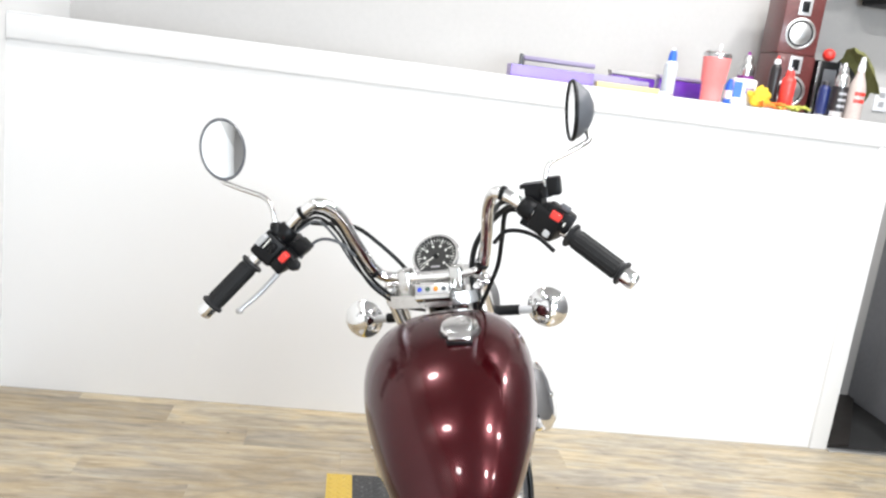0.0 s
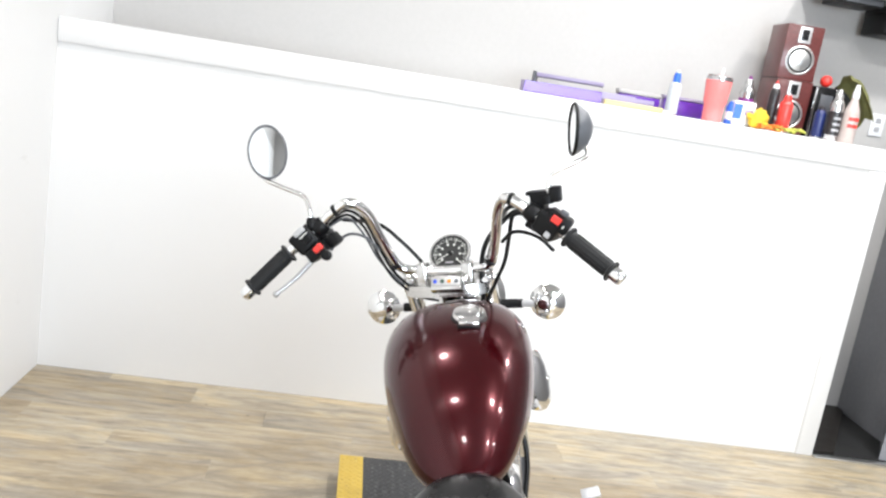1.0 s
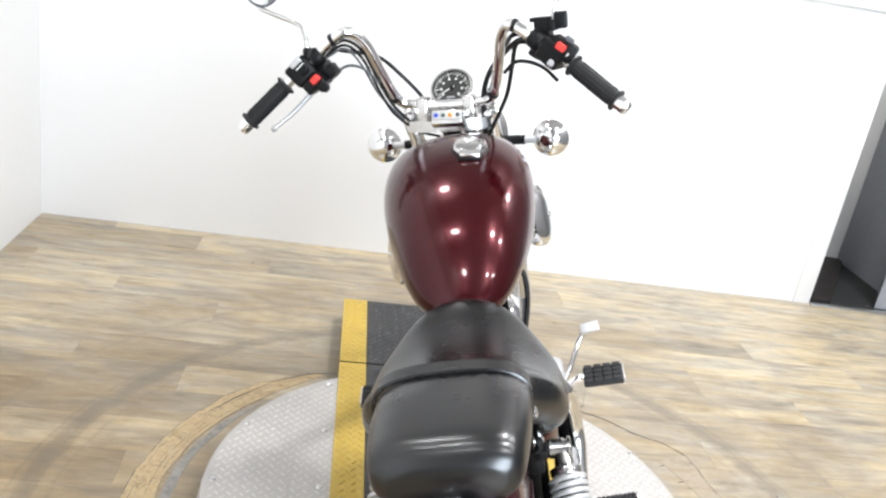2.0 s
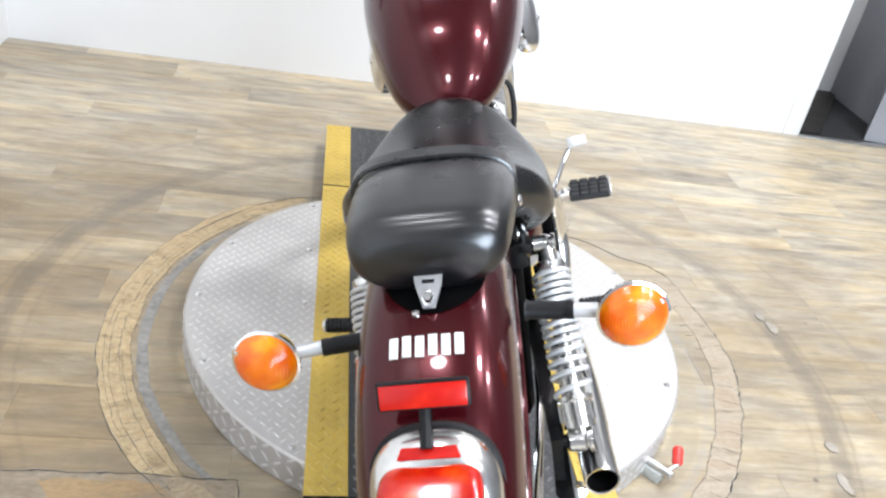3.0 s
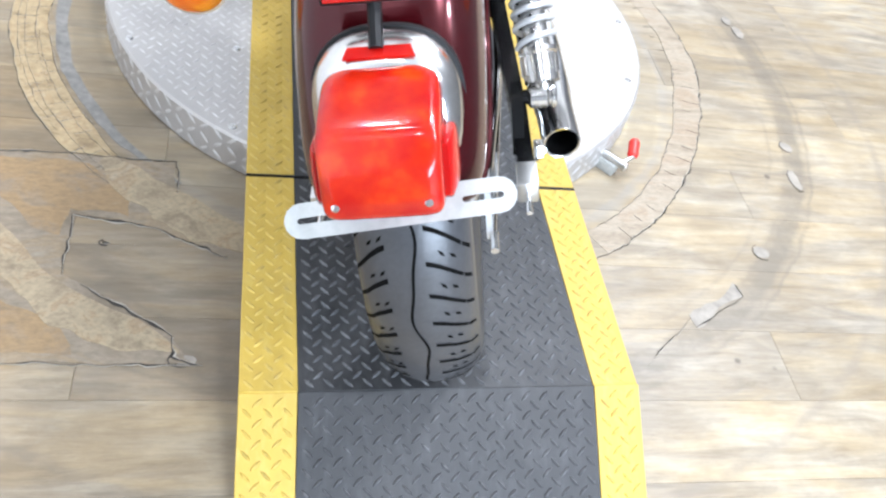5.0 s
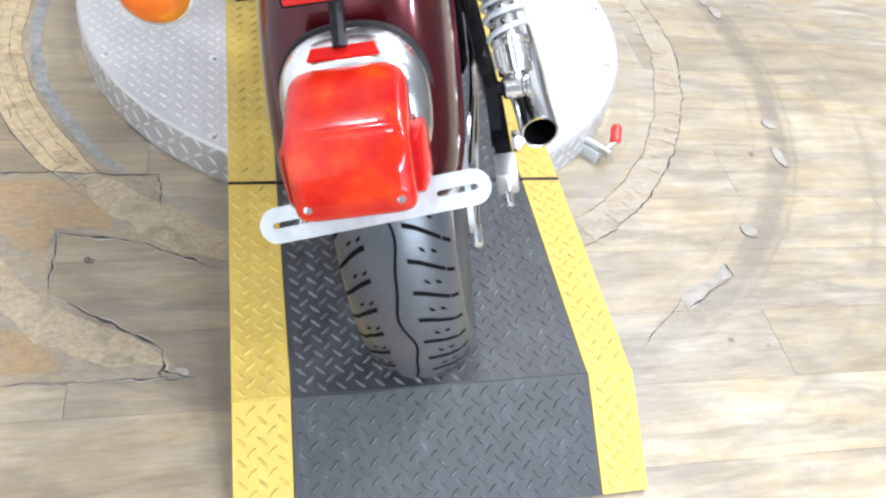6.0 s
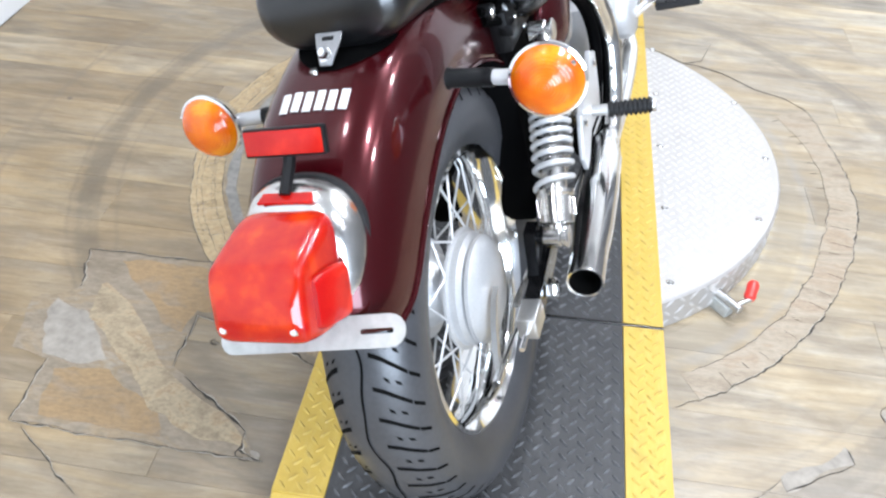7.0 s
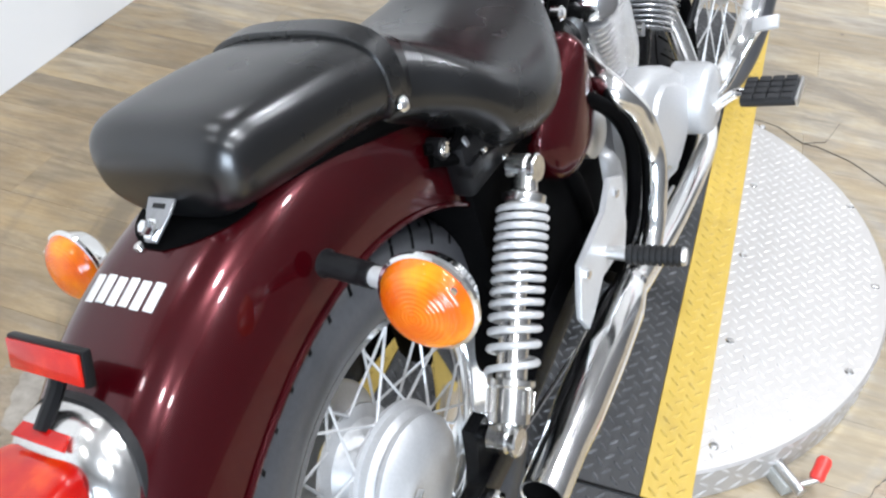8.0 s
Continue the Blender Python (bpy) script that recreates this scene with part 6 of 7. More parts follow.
# cables
for pts, r, mat in (
    ([(-0.215, -0.07, 0.158), (-0.172, -0.068, 0.18), (-0.142, -0.045, 0.152), (-0.128, -0.01, 0.085), (-0.11, 0.016, 0.03), (-0.075, 0.03, -0.012), (-0.05, 0.06, -0.035)], 0.0034, BLACK_PLASTIC),
    ([(-0.22, -0.062, 0.152), (-0.176, -0.058, 0.17), (-0.149, -0.035, 0.138), (-0.134, -0.008, 0.075), (-0.114, 0.024, 0.012), (-0.065, 0.035, -0.03), (-0.03, 0.07, -0.05)], 0.003, BLACK_PLASTIC),
    ([(-0.225, -0.058, 0.145), (-0.18, -0.05, 0.162), (-0.155, -0.03, 0.125), (-0.138, 0.005, 0.06), (-0.1, 0.03, 0.0)], 0.0025, GREY_PLASTIC),
    ([(-0.19, -0.05, 0.16), (-0.15, 0.05, 0.135), (-0.115, 0.09, 0.09), (-0.075, 0.11, 0.034), (-0.05, 0.13, -0.02)], 0.0045, BLACK_PLASTIC),
    ([(-0.225, -0.05, 0.095), (-0.2, -0.05, 0.118), (-0.175, -0.045, 0.127), (-0.145, -0.04, 0.116), (-0.125, -0.02, 0.085)], 0.003, GREY_PLASTIC),
    ([(0.21, -0.05, 0.15), (0.18, -0.02, 0.15), (0.13, 0.02, 0.115), (0.1, 0.03, 0.08), (0.085, 0.035, 0.035), (0.08, 0.045, -0.03), (0.075, 0.05, -0.07)], 0.0055, BLACK_PLASTIC),
    ([(0.215, -0.055, 0.145), (0.182, -0.05, 0.145), (0.166, -0.035, 0.1), (0.145, 0.0, 0.045), (0.118, 0.025, 0.0), (0.08, 0.05, -0.06)], 0.0045, BLACK_PLASTIC),
    ([(0.262, -0.075, 0.072), (0.235, -0.062, 0.096), (0.205, -0.055, 0.109), (0.176, -0.05, 0.110), (0.15, -0.035, 0.09)], 0.004, BLACK_PLASTIC),
    ([(0.20, -0.06, 0.165), (0.17, -0.04, 0.16), (0.135, 0.05, 0.13), (0.118, 0.07, 0.1), (0.09, 0.09, 0.04), (0.09, 0.11, -0.04)], 0.005, BLACK_PLASTIC),
):
    part("control_cable", tube(pts, r, 8), mat, bike, "black control cable", m=FRONT)
part("front_fender", loft([[FW_POSE @ Vector((x, 0.325 * math.cos(radians(a)), 0.325 * math.sin(radians(a)) - 0.12 * (abs(x) / 0.055) ** 3 * 0.25)) for x in (-0.055, -0.04, -0.02, 0.0, 0.02, 0.04, 0.055)] + [FW_POSE @ Vector((x, 0.322 * math.cos(radians(a)), 0.322 * math.sin(radians(a)) - 0.12 * (abs(x) / 0.055) ** 3 * 0.25)) for x in (0.055, 0.04, 0.02, 0.0, -0.02, -0.04, -0.055)] for a in range(35, 150, 5)]), MAROON, bike, "glossy maroon front fender")


# ---- things on the ledge ----
LEDGE = WALL_TOP + 0.0042


def stand(x, y, z=LEDGE, turn=0):
    return Matrix.Translation((x, y, z)) @ pose(0, 0, 0, 0, 0, turn)


PURPLE = plain("purple_plastic", (0.1, 0.022, 0.3), 0.3, coat=0.3)
PURPLE_PALE = plain("pale_purple_plastic", (0.3, 0.26, 0.38), 0.35)
CLOUDY = plain("cloudy_plastic", (0.4, 0.385, 0.375), 0.35)
YELLOW_PALE = plain("pale_yellow_plastic", (0.6, 0.52, 0.23), 0.4)
CORAL = plain("coral_powder_coat", (0.88, 0.22, 0.21), 0.45)
BLUE = plain("blue_plastic", (0.03, 0.13, 0.62), 0.35)
NAVY = plain("navy_can_paint", (0.012, 0.022, 0.11), 0.3)
WHITE_PLASTIC = plain("white_plastic", (0.75, 0.76, 0.78), 0.35)
CAN_WHITE = plain("pale_grey_can", (0.5, 0.53, 0.57), 0.3)
PLUM = plain("plum_label", (0.22, 0.03, 0.22), 0.35)
RED_CAN = plain("red_can_paint", (0.72, 0.05, 0.04), 0.3)
BLACK_CAN = plain("black_can_paint", (0.02, 0.017, 0.018), 0.3)
YELLOW_CLOTH = surface("yellow_cloth", (0.72, 0.5, 0.04), 0.9, grain=160, vary=0.25, bump=0.4)
OLIVE_CLOTH = surface("olive_cloth", (0.17, 0.17, 0.06), 0.9, grain=160, vary=0.3, bump=0.4)
ORANGE_CORD = surface("orange_cord", (0.75, 0.22, 0.03), 0.8, grain=200, vary=0.2, bump=0.3)
LIME_CORD = surface("yellow_green_cord", (0.42, 0.44, 0.08), 0.8, grain=200, vary=0.3, bump=0.3)
LIQUID = plain("pinkish_liquid", (0.46, 0.39, 0.36), 0.25)
STEEL = plain("brushed_steel", (0.6, 0.6, 0.6), 0.25, 1.0)


def open_tray(name, x, y, w, d, h, mat, label, turn=0):
    t = thing(name, stand(x, y, turn=turn), label, "tray")
    k = 0.004
    part("tray_floor", box(-w / 2, -d / 2, 0, w / 2, d / 2, k, 0.001, seg=1), mat, t)
    for x0, y0, x1, y1 in ((-w / 2, -d / 2, w / 2, -d / 2 + k), (-w / 2, d / 2 - k, w / 2, d / 2), (-w / 2, -d / 2 + k, -w / 2 + k, d / 2 - k), (w / 2 - k, -d / 2 + k, w / 2, d / 2 - k)):
        part("tray_side", box(x0, y0, k, x1, y1, h, 0.001, seg=1), mat, t)
    return t


open_tray("plastic_tray", 0.44, 1.97, 0.34, 0.11, 0.048, PURPLE, "purple plastic tray on the ledge", -2)
t = open_tray("plastic_tray", 0.69, 1.98, 0.15, 0.1, 0.05, PURPLE_PALE, "pale purple plastic tray on the ledge", -2)
t = thing("plastic_case", stand(0.5, 2.10, turn=-3), "long clear plastic case with a purple end", "case")
part("case_body", box(-0.15, -0.03, 0, 0.15, 0.03, 0.07, 0.006), CLOUDY, t)
part("case_lid", box(-0.153, -0.033, 0.0705, 0.153, 0.033, 0.09, 0.005), PURPLE_PALE, t)
part("case_end", box(-0.166, -0.025, 0.01, -0.1535, 0.025, 0.095, 0.004), GREY_PLASTIC, t)
t = thing("plastic_case", stand(0.81, 2.05, turn=-2), "flat purple plastic case", "case")
part("case_body", box(-0.095, -0.03, 0, 0.095, 0.03, 0.06, 0.005), PURPLE, t)
part("case_window", box(-0.07, -0.0325, 0.018, 0.07, -0.0305, 0.045, 0.001), PURPLE_PALE, t)
part("case_lid", box(-0.098, -0.033, 0.0605, 0.098, 0.033, 0.078, 0.004), CLOUDY, t)
t = thing("plastic_bar", stand(0.745, 1.885, turn=-1), "long pale yellow plastic bar on the ledge", "bar")
part("bar_body", box(-0.13, -0.015, 0, 0.13, 0.015, 0.022, 0.003), YELLOW_PALE, t)
part("bar_cap", box(0.1305, -0.017, 0, 0.17, 0.017, 0.014, 0.003), WHITE_PLASTIC, t)
t = thing("plastic_case", stand(1.06, 2.15), "purple plastic case lying behind the tumbler", "case")
part("case_body", box(-0.1, -0.03, 0, 0.1, 0.03, 0.07, 0.006), PURPLE, t)
part("case_lid", box(-0.103, -0.033, 0.0705, 0.103, 0.033, 0.085, 0.004), PURPLE_PALE, t)


def spray_can(x, y, r, h, body, cap, label, label_mat=None, cap_h=0.035, nozzle=None):
    t = thing("spray_can", stand(x, y), label, "spray can", "spray cans on the ledge")
    part("can_body", lathe([(0, 0), (r * 0.92, 0), (r, 0.004), (r, h * 0.72), (r * 0.97, h * 0.76), (r * 0.72, h * 0.84), (r * 0.45, h * 0.87), (0, h * 0.87)], 28), body, t)
    part("can_rim", lathe([(r * 0.98, 0), (r * 1.03, 0.002), (r * 1.03, 0.006), (r * 0.98, 0.008)], 28), STEEL, t)
    part("can_cap", lathe([(r * 0.62, h * 0.83), (r * 0.6, h * 0.83 + cap_h * 0.6), (r * 0.42, h * 0.83 + cap_h), (0, h * 0.83 + cap_h)], 24), cap, t)
    if nozzle:
        part("nozzle", lathe([(r * 0.25, 0), (r * 0.22, h * 0.06), (0, h * 0.07)], 12, Matrix.Translation((0, 0, h * 0.83 + cap_h))), nozzle, t)
    if label_mat:
        part("can_label", lathe([(r + 0.0006, h * 0.12), (r + 0.0006, h * 0.6)], 28), label_mat, t)
        for k in range(3):
            part("label_print", loft([[Vector(((r + 0.001) * math.sin(a), -(r + 0.001) * math.cos(a), z)) for a in [-0.6 + 0.2 * i for i in range(7)]] for z in (h * (0.2 + 0.12 * k), h * (0.25 + 0.12 * k))], closed=False), BAR_GREY, t)
    return t


spray_can(0.93, 1.935, 0.027, 0.165, CAN_WHITE, BLUE, "white spray bottle with a blue cap", cap_h=0.045, nozzle=WHITE_PLASTIC)
spray_can(1.33, 2.1, 0.034, 0.21, STEEL, STEEL, "silver spray can with a plum label", PLUM, 0.04, PLUM)
spray_can(1.405, 1.985, 0.023, 0.22, BLACK_CAN, WHITE_PLASTIC, "black spray can with a white nozzle", None, 0.025, RED_CAN)
spray_can(1.45, 1.945, 0.03, 0.165, RED_CAN, RED_CAN, "bright red spray can", None, 0.03, WHITE_PLASTIC)
spray_can(1.647, 2.0, 0.025, 0.15, NAVY, BLACK_CAN, "dark blue spray can", None, 0.02)
spray_can(1.69, 1.955, 0.031, 0.215, STEEL, STEEL, "silver spray can with a black and white label", BLACK_CAN, 0.035, WHITE_PLASTIC)

t = thing("tumbler", stand(1.127, 1.955), "coral insulated tumbler with a steel rim and clear lid", "tumbler")
part("cup", lathe([(0, 0), (0.037, 0), (0.041, 0.003), (0.0445, 0.075), (0.05, 0.082), (0.0565, 0.175), (0.0565, 0.178)], 40), CORAL, t)
part("rim", lathe([(0.0566, 0.178), (0.0572, 0.188), (0.0555, 0.195), (0.052, 0.195), (0.052, 0.185)], 40), STEEL, t, "steel rim")
part("lid", lathe([(0.052, 0.188), (0.05, 0.2), (0.03, 0.203), (0, 0.203)], 40), GLASS, t, "clear lid")
part("straw", rod((0.006, 0, 0.2), (0.01, 0.004, 0.232), 0.006, n=12), WHITE_PLASTIC, t)

t = thing("wipes_pack", stand(1.275, 1.985, turn=-6), "white and blue pack of wipes", "pack")
part("pack_body", box(-0.05, -0.03, 0, 0.05, 0.03, 0.11, 0.012, seg=3), WHITE_PLASTIC, t)
part("pack_band", box(-0.049, -0.0312, 0.03, -0.012, -0.0304, 0.095), BLUE, t, "blue printed band")
part("pack_print", box(0.0, -0.0312, 0.05, 0.038, -0.0304, 0.075), PURPLE_PALE, t)
t = thing("water_bottle", stand(1.222, 1.99), "small blue and white bottle", "bottle")
part("bottle_body", lathe([(0, 0), (0.02, 0), (0.022, 0.004), (0.022, 0.075), (0.012, 0.095), (0.012, 0.1), (0, 0.1)], 24), BLUE, t)
part("bottle_label", lathe([(0.0225, 0.02), (0.0225, 0.055)], 24), WHITE_PLASTIC, t)


def cloth_lump(name, x, y, w, d, h, mat, label, seed, base=LEDGE):
    """A crumpled cloth: a folded heap with creases."""
    t = thing(name, Matrix.Translation((x, y, base)), label, "cloth")
    own = bmesh.new()
    bmesh.ops.create_icosphere(own, subdivisions=5, radius=1)
    for v in own.verts:
        n = v.co.copy()
        q = noise.noise(n * 1.7 + Vector((seed, 0, 0))) * 0.3 + abs(noise.noise(n * 4.0 + Vector((0, seed, 0)))) * 0.22 + abs(noise.noise(n * 9 + Vector((0, 0, seed)))) * 0.08
        k = 0.82 + q
        v.co = Vector((n.x * w / 2 * k, n.y * d / 2 * k, max(0.0, (n.z * 0.5 + 0.5) * h * k)))
    part("folds", own, mat, t, sharp=70)
    return t


cloth_lump("yellow_cloth", 1.325, 1.925, 0.11, 0.06, 0.085, YELLOW_CLOTH, "crumpled bright yellow cloth", 3.1)
t = thing("cord", stand(1.42, 1.885), "tangled orange and yellow-green cord", "cord")
rng = random.Random(5)
for mat, x0, x1 in ((ORANGE_CORD, -0.11, -0.01), (LIME_CORD, -0.03, 0.1)):
    for k in range(3):
        pts = [(x0 + (x1 - x0) * i / 9 + rng.uniform(-0.012, 0.012), rng.uniform(-0.025, 0.025), 0.006 + rng.uniform(0, 0.022)) for i in range(10)]
        part("cord_loop", tube(pts, 0.0042, 8, 5), mat, t)


def loudspeaker(x, y, z, turn):
    t = thing("loudspeaker", stand(x, y, z, turn), "cherry-veneer bookshelf loudspeaker with a silver cone", "loudspeaker", "stacked loudspeakers")
    part("cabinet", box(-0.085, -0.1, 0, 0.085, 0.1, 0.245, 0.003), CHERRY, t)
    w = part("woofer", lathe([(0.064, -0.002), (0.066, 0.004), (0.06, 0.006), (0.055, 0.002), (0.045, 0.004), (0.03, 0.010), (0.015, 0.0135), (0, 0.0145)], 40, axis_matrix((0, -0.1, 0.088), (0, -1, 0))), ALUMINIUM, t, "silver woofer cone", sharp=30)
    part("surround", lathe([(0.056, 0.003), (0.052, 0.007), (0.046, 0.002)], 40, axis_matrix((0, -0.1, 0.088), (0, -1, 0))), RUBBER, w)
    f = part("tweeter_frame", box(-0.028, -0.103, 0.165, 0.028, -0.1005, 0.238, 0.002), SILVER_PAINT, t, "silver tweeter plate")
    part("tweeter", box(-0.016, -0.1052, 0.178, 0.016, -0.1032, 0.225, 0.001), BLACK_PLASTIC, f)
    return t


loudspeaker(1.56, 2.22, LEDGE, -3)
loudspeaker(1.557, 2.22, LEDGE + 0.246, -5)

t = thing("tool_case", stand(1.71, 2.16), "black and steel tool case", "case")
part("case_body", box(-0.06, -0.06, 0, 0.05, 0.06, 0.235, 0.006), BLACK_PLASTIC, t)
for x in (-0.055, 0.045):
    part("steel_corner", box(x - 0.006, -0.0635, 0.003, x + 0.006, -0.0605, 0.232, 0.001), STEEL, t)
part("case_plate", box(-0.03, -0.0625, 0.05, 0.03, -0.0605, 0.2, 0.001), GREY_PLASTIC, t)
t = thing("ball", Matrix.Translation((1.705, 2.13, LEDGE + 0.2355)), "red rubber ball on the tool case", "ball")
part("ball_shell", lathe([(0, 0)] + [(0.027 * math.sin(math.pi * k / 14), 0.027 - 0.027 * math.cos(math.pi * k / 14)) for k in range(1, 14)] + [(0, 0.054)], 24), RED_PLASTIC, t)
t = thing("duffel_bag", stand(1.83, 2.2), "black fabric bag on the ledge", "bag")
own = bmesh.new()
bmesh.ops.create_icosphere(own, subdivisions=4, radius=1)
for v in own.verts:
    n = v.co.copy()
    v.co = Vector((n.x * 0.075, n.y * 0.06, (n.z * 0.5 + 0.5) * 0.25)) * (1 + 0.12 * noise.noise(n * 2.5))
    v.co.z = max(0, v.co.z)
part("bag_body", own, surface("black_fabric", (0.02, 0.02, 0.02), 0.9, grain=200, vary=0.3, bump=0.4), t, sharp=70)
# olive cloth draped over the bag
t = thing("cloth", stand(1.85, 2.11), "olive green cloth draped over the bag", "cloth")
rows = []
for i in range(15):
    u = i / 14
    row = []
    for j in range(17):
        v = j / 16
        ang = -0.5 + 1.9 * u
        x = -0.075 + 0.15 * u + 0.008 * math.sin(9 * v)
        z = 0.30 - 0.17 * u * u - 0.12 * (v - 0.35) ** 2 + 0.012 * noise.noise(Vector((u * 4, v * 5, 2)))
        y = -0.07 + 0.12 * v + 0.015 * noise.noise(Vector((u * 5, v * 4, 7)))
        row.append(Vector((x, y, z)))
    rows.append(row)
part("cloth_sheet", loft([r + [p + Vector((0.001, 0.0, -0.005)) for p in r[::-1]] for r in rows]), OLIVE_CLOTH, t, sharp=70)
t = thing("spray_bottle", stand(1.752, 1.935), "clear spray bottle with pinkish liquid and a white trigger", "bottle")
part("bottle_body", lathe([(0, 0), (0.033, 0), (0.036, 0.005), (0.036, 0.12), (0.03, 0.15), (0.017, 0.185), (0.014, 0.2), (0.0, 0.2)], 28), LIQUID, t)
part("trigger_head", lathe([(0.015, 0.2), (0.015, 0.222), (0.011, 0.235), (0.009, 0.258), (0, 0.26)], 20), WHITE_PLASTIC, t)
for k in range(2):
    part("red_print", loft([[Vector((0.0366 * math.sin(a), -0.0366 * math.cos(a), z)) for a in [-0.7 + 0.2 * i for i in range(8)]] for z in (0.1 - 0.03 * k, 0.115 - 0.03 * k)], closed=False), RED_PLASTIC, t, "red unreadable print")

t = thing("wall_outlet", Matrix.Translation((2.2, 2.449, 1.54)), "white plastic double wall outlet", "outlet")
part("cover_plate", box(-0.036, -0.008, -0.056, 0.036, 0.0, 0.056, 0.003), WHITE_PLASTIC, t)
for dz in (-0.022, 0.022):
    part("socket", box(-0.014, -0.0095, dz - 0.013, 0.014, -0.0082, dz + 0.013, 0.001), BAR_GREY, t)
t = thing("wall_shelf", Matrix.Translation((2.0, 2.449, 2.09)), "pale shelf on the wall", "shelf")
part("board", box(-0.36, -0.36, 0, 0.4, 0, 0.02, 0.002), WALL_BACK, t)
part("shelf_bracket", box(-0.01, -0.3, -0.045, 0.01, -0.002, -0.0005, 0.002), BLACK_PLASTIC, t)
t = thing("device_box", Matrix.Translation((1.80, 2.24, 2.089)), "flat black device hung under the shelf", "device")
part("device_body", box(-0.1, -0.1, -0.035, 0.1, 0.1, -0.0, 0.004), BLACK_PLASTIC, t)
part("device_front", box(-0.09, -0.1025, -0.03, 0.09, -0.1005, -0.006, 0.001), GREY_PLASTIC, t)
t = thing("projector", Matrix.Translation((2.06, 2.3, 2.0895)), "black projector hung under the shelf", "projector")
part("projector_body", box(-0.1, -0.1, -0.14, 0.12, 0.1, -0.03, 0.012, seg=3), BLACK_PLASTIC, t)
part("projector_mount", rod((0, 0, -0.032), (0, 0, 0), 0.02), BLACK_PLASTIC, t)
part("projector_lens", lathe([(0.03, 0), (0.03, 0.015), (0.024, 0.018), (0.02, 0.008), (0, 0.006)], 24, axis_matrix((-0.04, -0.1, -0.085), (0, -1, 0))), BLUE, t)


# ---- the floor's planks, worn bands and cracks ----
PLANK_W, PLANK_L, GAP = 0.1515, 1.22, 0.0004
planks = {}
rng = random.Random(11)


def plank_mesh(length, width):
    key = (round(length, 3), round(width, 3))
    if key not in planks:
        e = 0.0005
        vs = [(0, 0, -0.004), (length, 0, -0.004), (length, width, -0.004), (0, width, -0.004), (0, 0, -e), (length, 0, -e), (length, width, -e), (0, width, -e), (e, e, 0), (length - e, e, 0), (length - e, width - e, 0), (e, width - e, 0)]
        fs = [(8, 9, 10, 11), (4, 5, 9, 8), (5, 6, 10, 9), (6, 7, 11, 10), (7, 4, 8, 11), (0, 1, 5, 4), (1, 2, 6, 5), (2, 3, 7, 6), (3, 0, 4, 7)]
        me = bpy.data.meshes.new("plank")
        me.from_pydata(vs, [], fs)
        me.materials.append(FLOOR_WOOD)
        planks[key] = me
    return planks[key]


X_LO, X_HI = -1.592, 2.398
y, row = -4.5, 0
while y < WALL_Y - 0.001:
    w = min(PLANK_W, WALL_Y - y)
    x = X_LO - (0.31 * row % 1.0 + rng.uniform(0, 0.15)) * PLANK_L
    while x < X_HI:
        a, b = max(x, X_LO), min(x + PLANK_L, X_HI)
        if b - a > 0.02:
            ob = new("plank", plank_mesh(b - a - GAP, w - GAP))
            ob.location = (a, y, 0)
            ob.parent = floor
        x += PLANK_L
    y += PLANK_W
    row += 1


def band(name, r0, r1, a0, a1, z, mat, rag, seed, label, n=90):
    """A flat worn arc with ragged edges."""
    low, high = [], []
    for i in range(n + 1):
        a = radians(a0 + (a1 - a0) * i / n)
        u = min(1.0, 6 * min(i, n - i) / n)
        mid, half = (r0 + r1) / 2, (r1 - r0) / 2 * (0.25 + 0.75 * u)
        p = Vector((math.cos(a) * 3, math.sin(a) * 3, seed))
        ri, ro = mid - half + rag * noise.noise(p * 2.5), mid + half + rag * (noise.noise(p * 3 + Vector((5, 5, 0))) + 0.5 * noise.noise(p * 9))
        low.append(Vector((ri * math.cos(a), ri * math.sin(a), z)))
        high.append(Vector((ro * math.cos(a), ro * math.sin(a), z)))
    ob = part(name, loft([[p, q, q - Vector((0, 0, z * 0.95)), p - Vector((0, 0, z * 0.95))] for p, q in zip(low, high)]), mat, floor, label)
    return low, high


CHIPPED = surface("chipped_vinyl_edge", (0.4, 0.36, 0.295), 0.8, grain=90, vary=0.3, bump=0.2, stains=30)


def crack(points, width, z=0.0016, chipped=True):
    """A dark ragged slit."""
    pts = [Vector((p[0], p[1], z)) for p in points]
    left, right = [], []
    for i, p in enumerate(pts):
        d = (pts[min(i + 1, len(pts) - 1)] - pts[max(i - 1, 0)]).normalized()
        s = Vector((-d.y, d.x, 0))
        w = 0.55 * width * (0.25 + abs(noise.noise(p * 40)) * 2.2) * min(1, 0.3 + 4 * min(i, len(pts) - 1 - i) / len(pts))
        left.append(p + s * w)
        right.append(p - s * w)
    lift = [p + (p - q) * 0.4 for p, q in zip(left, right)]
    if chipped:
        part("crack_lip", loft([[a, b, b - Vector((0, 0, 0.001)), a - Vector((0, 0, 0.001))] for a, b in zip(lift, left)]), CHIPPED, floor, "pale chipped edge of the crack")
    part("crack", loft([[a, b, b - Vector((0, 0, 0.001)), a - Vector((0, 0, 0.001))] for a, b in zip(left, right)]), CRACK, floor, "dark crack in the vinyl")


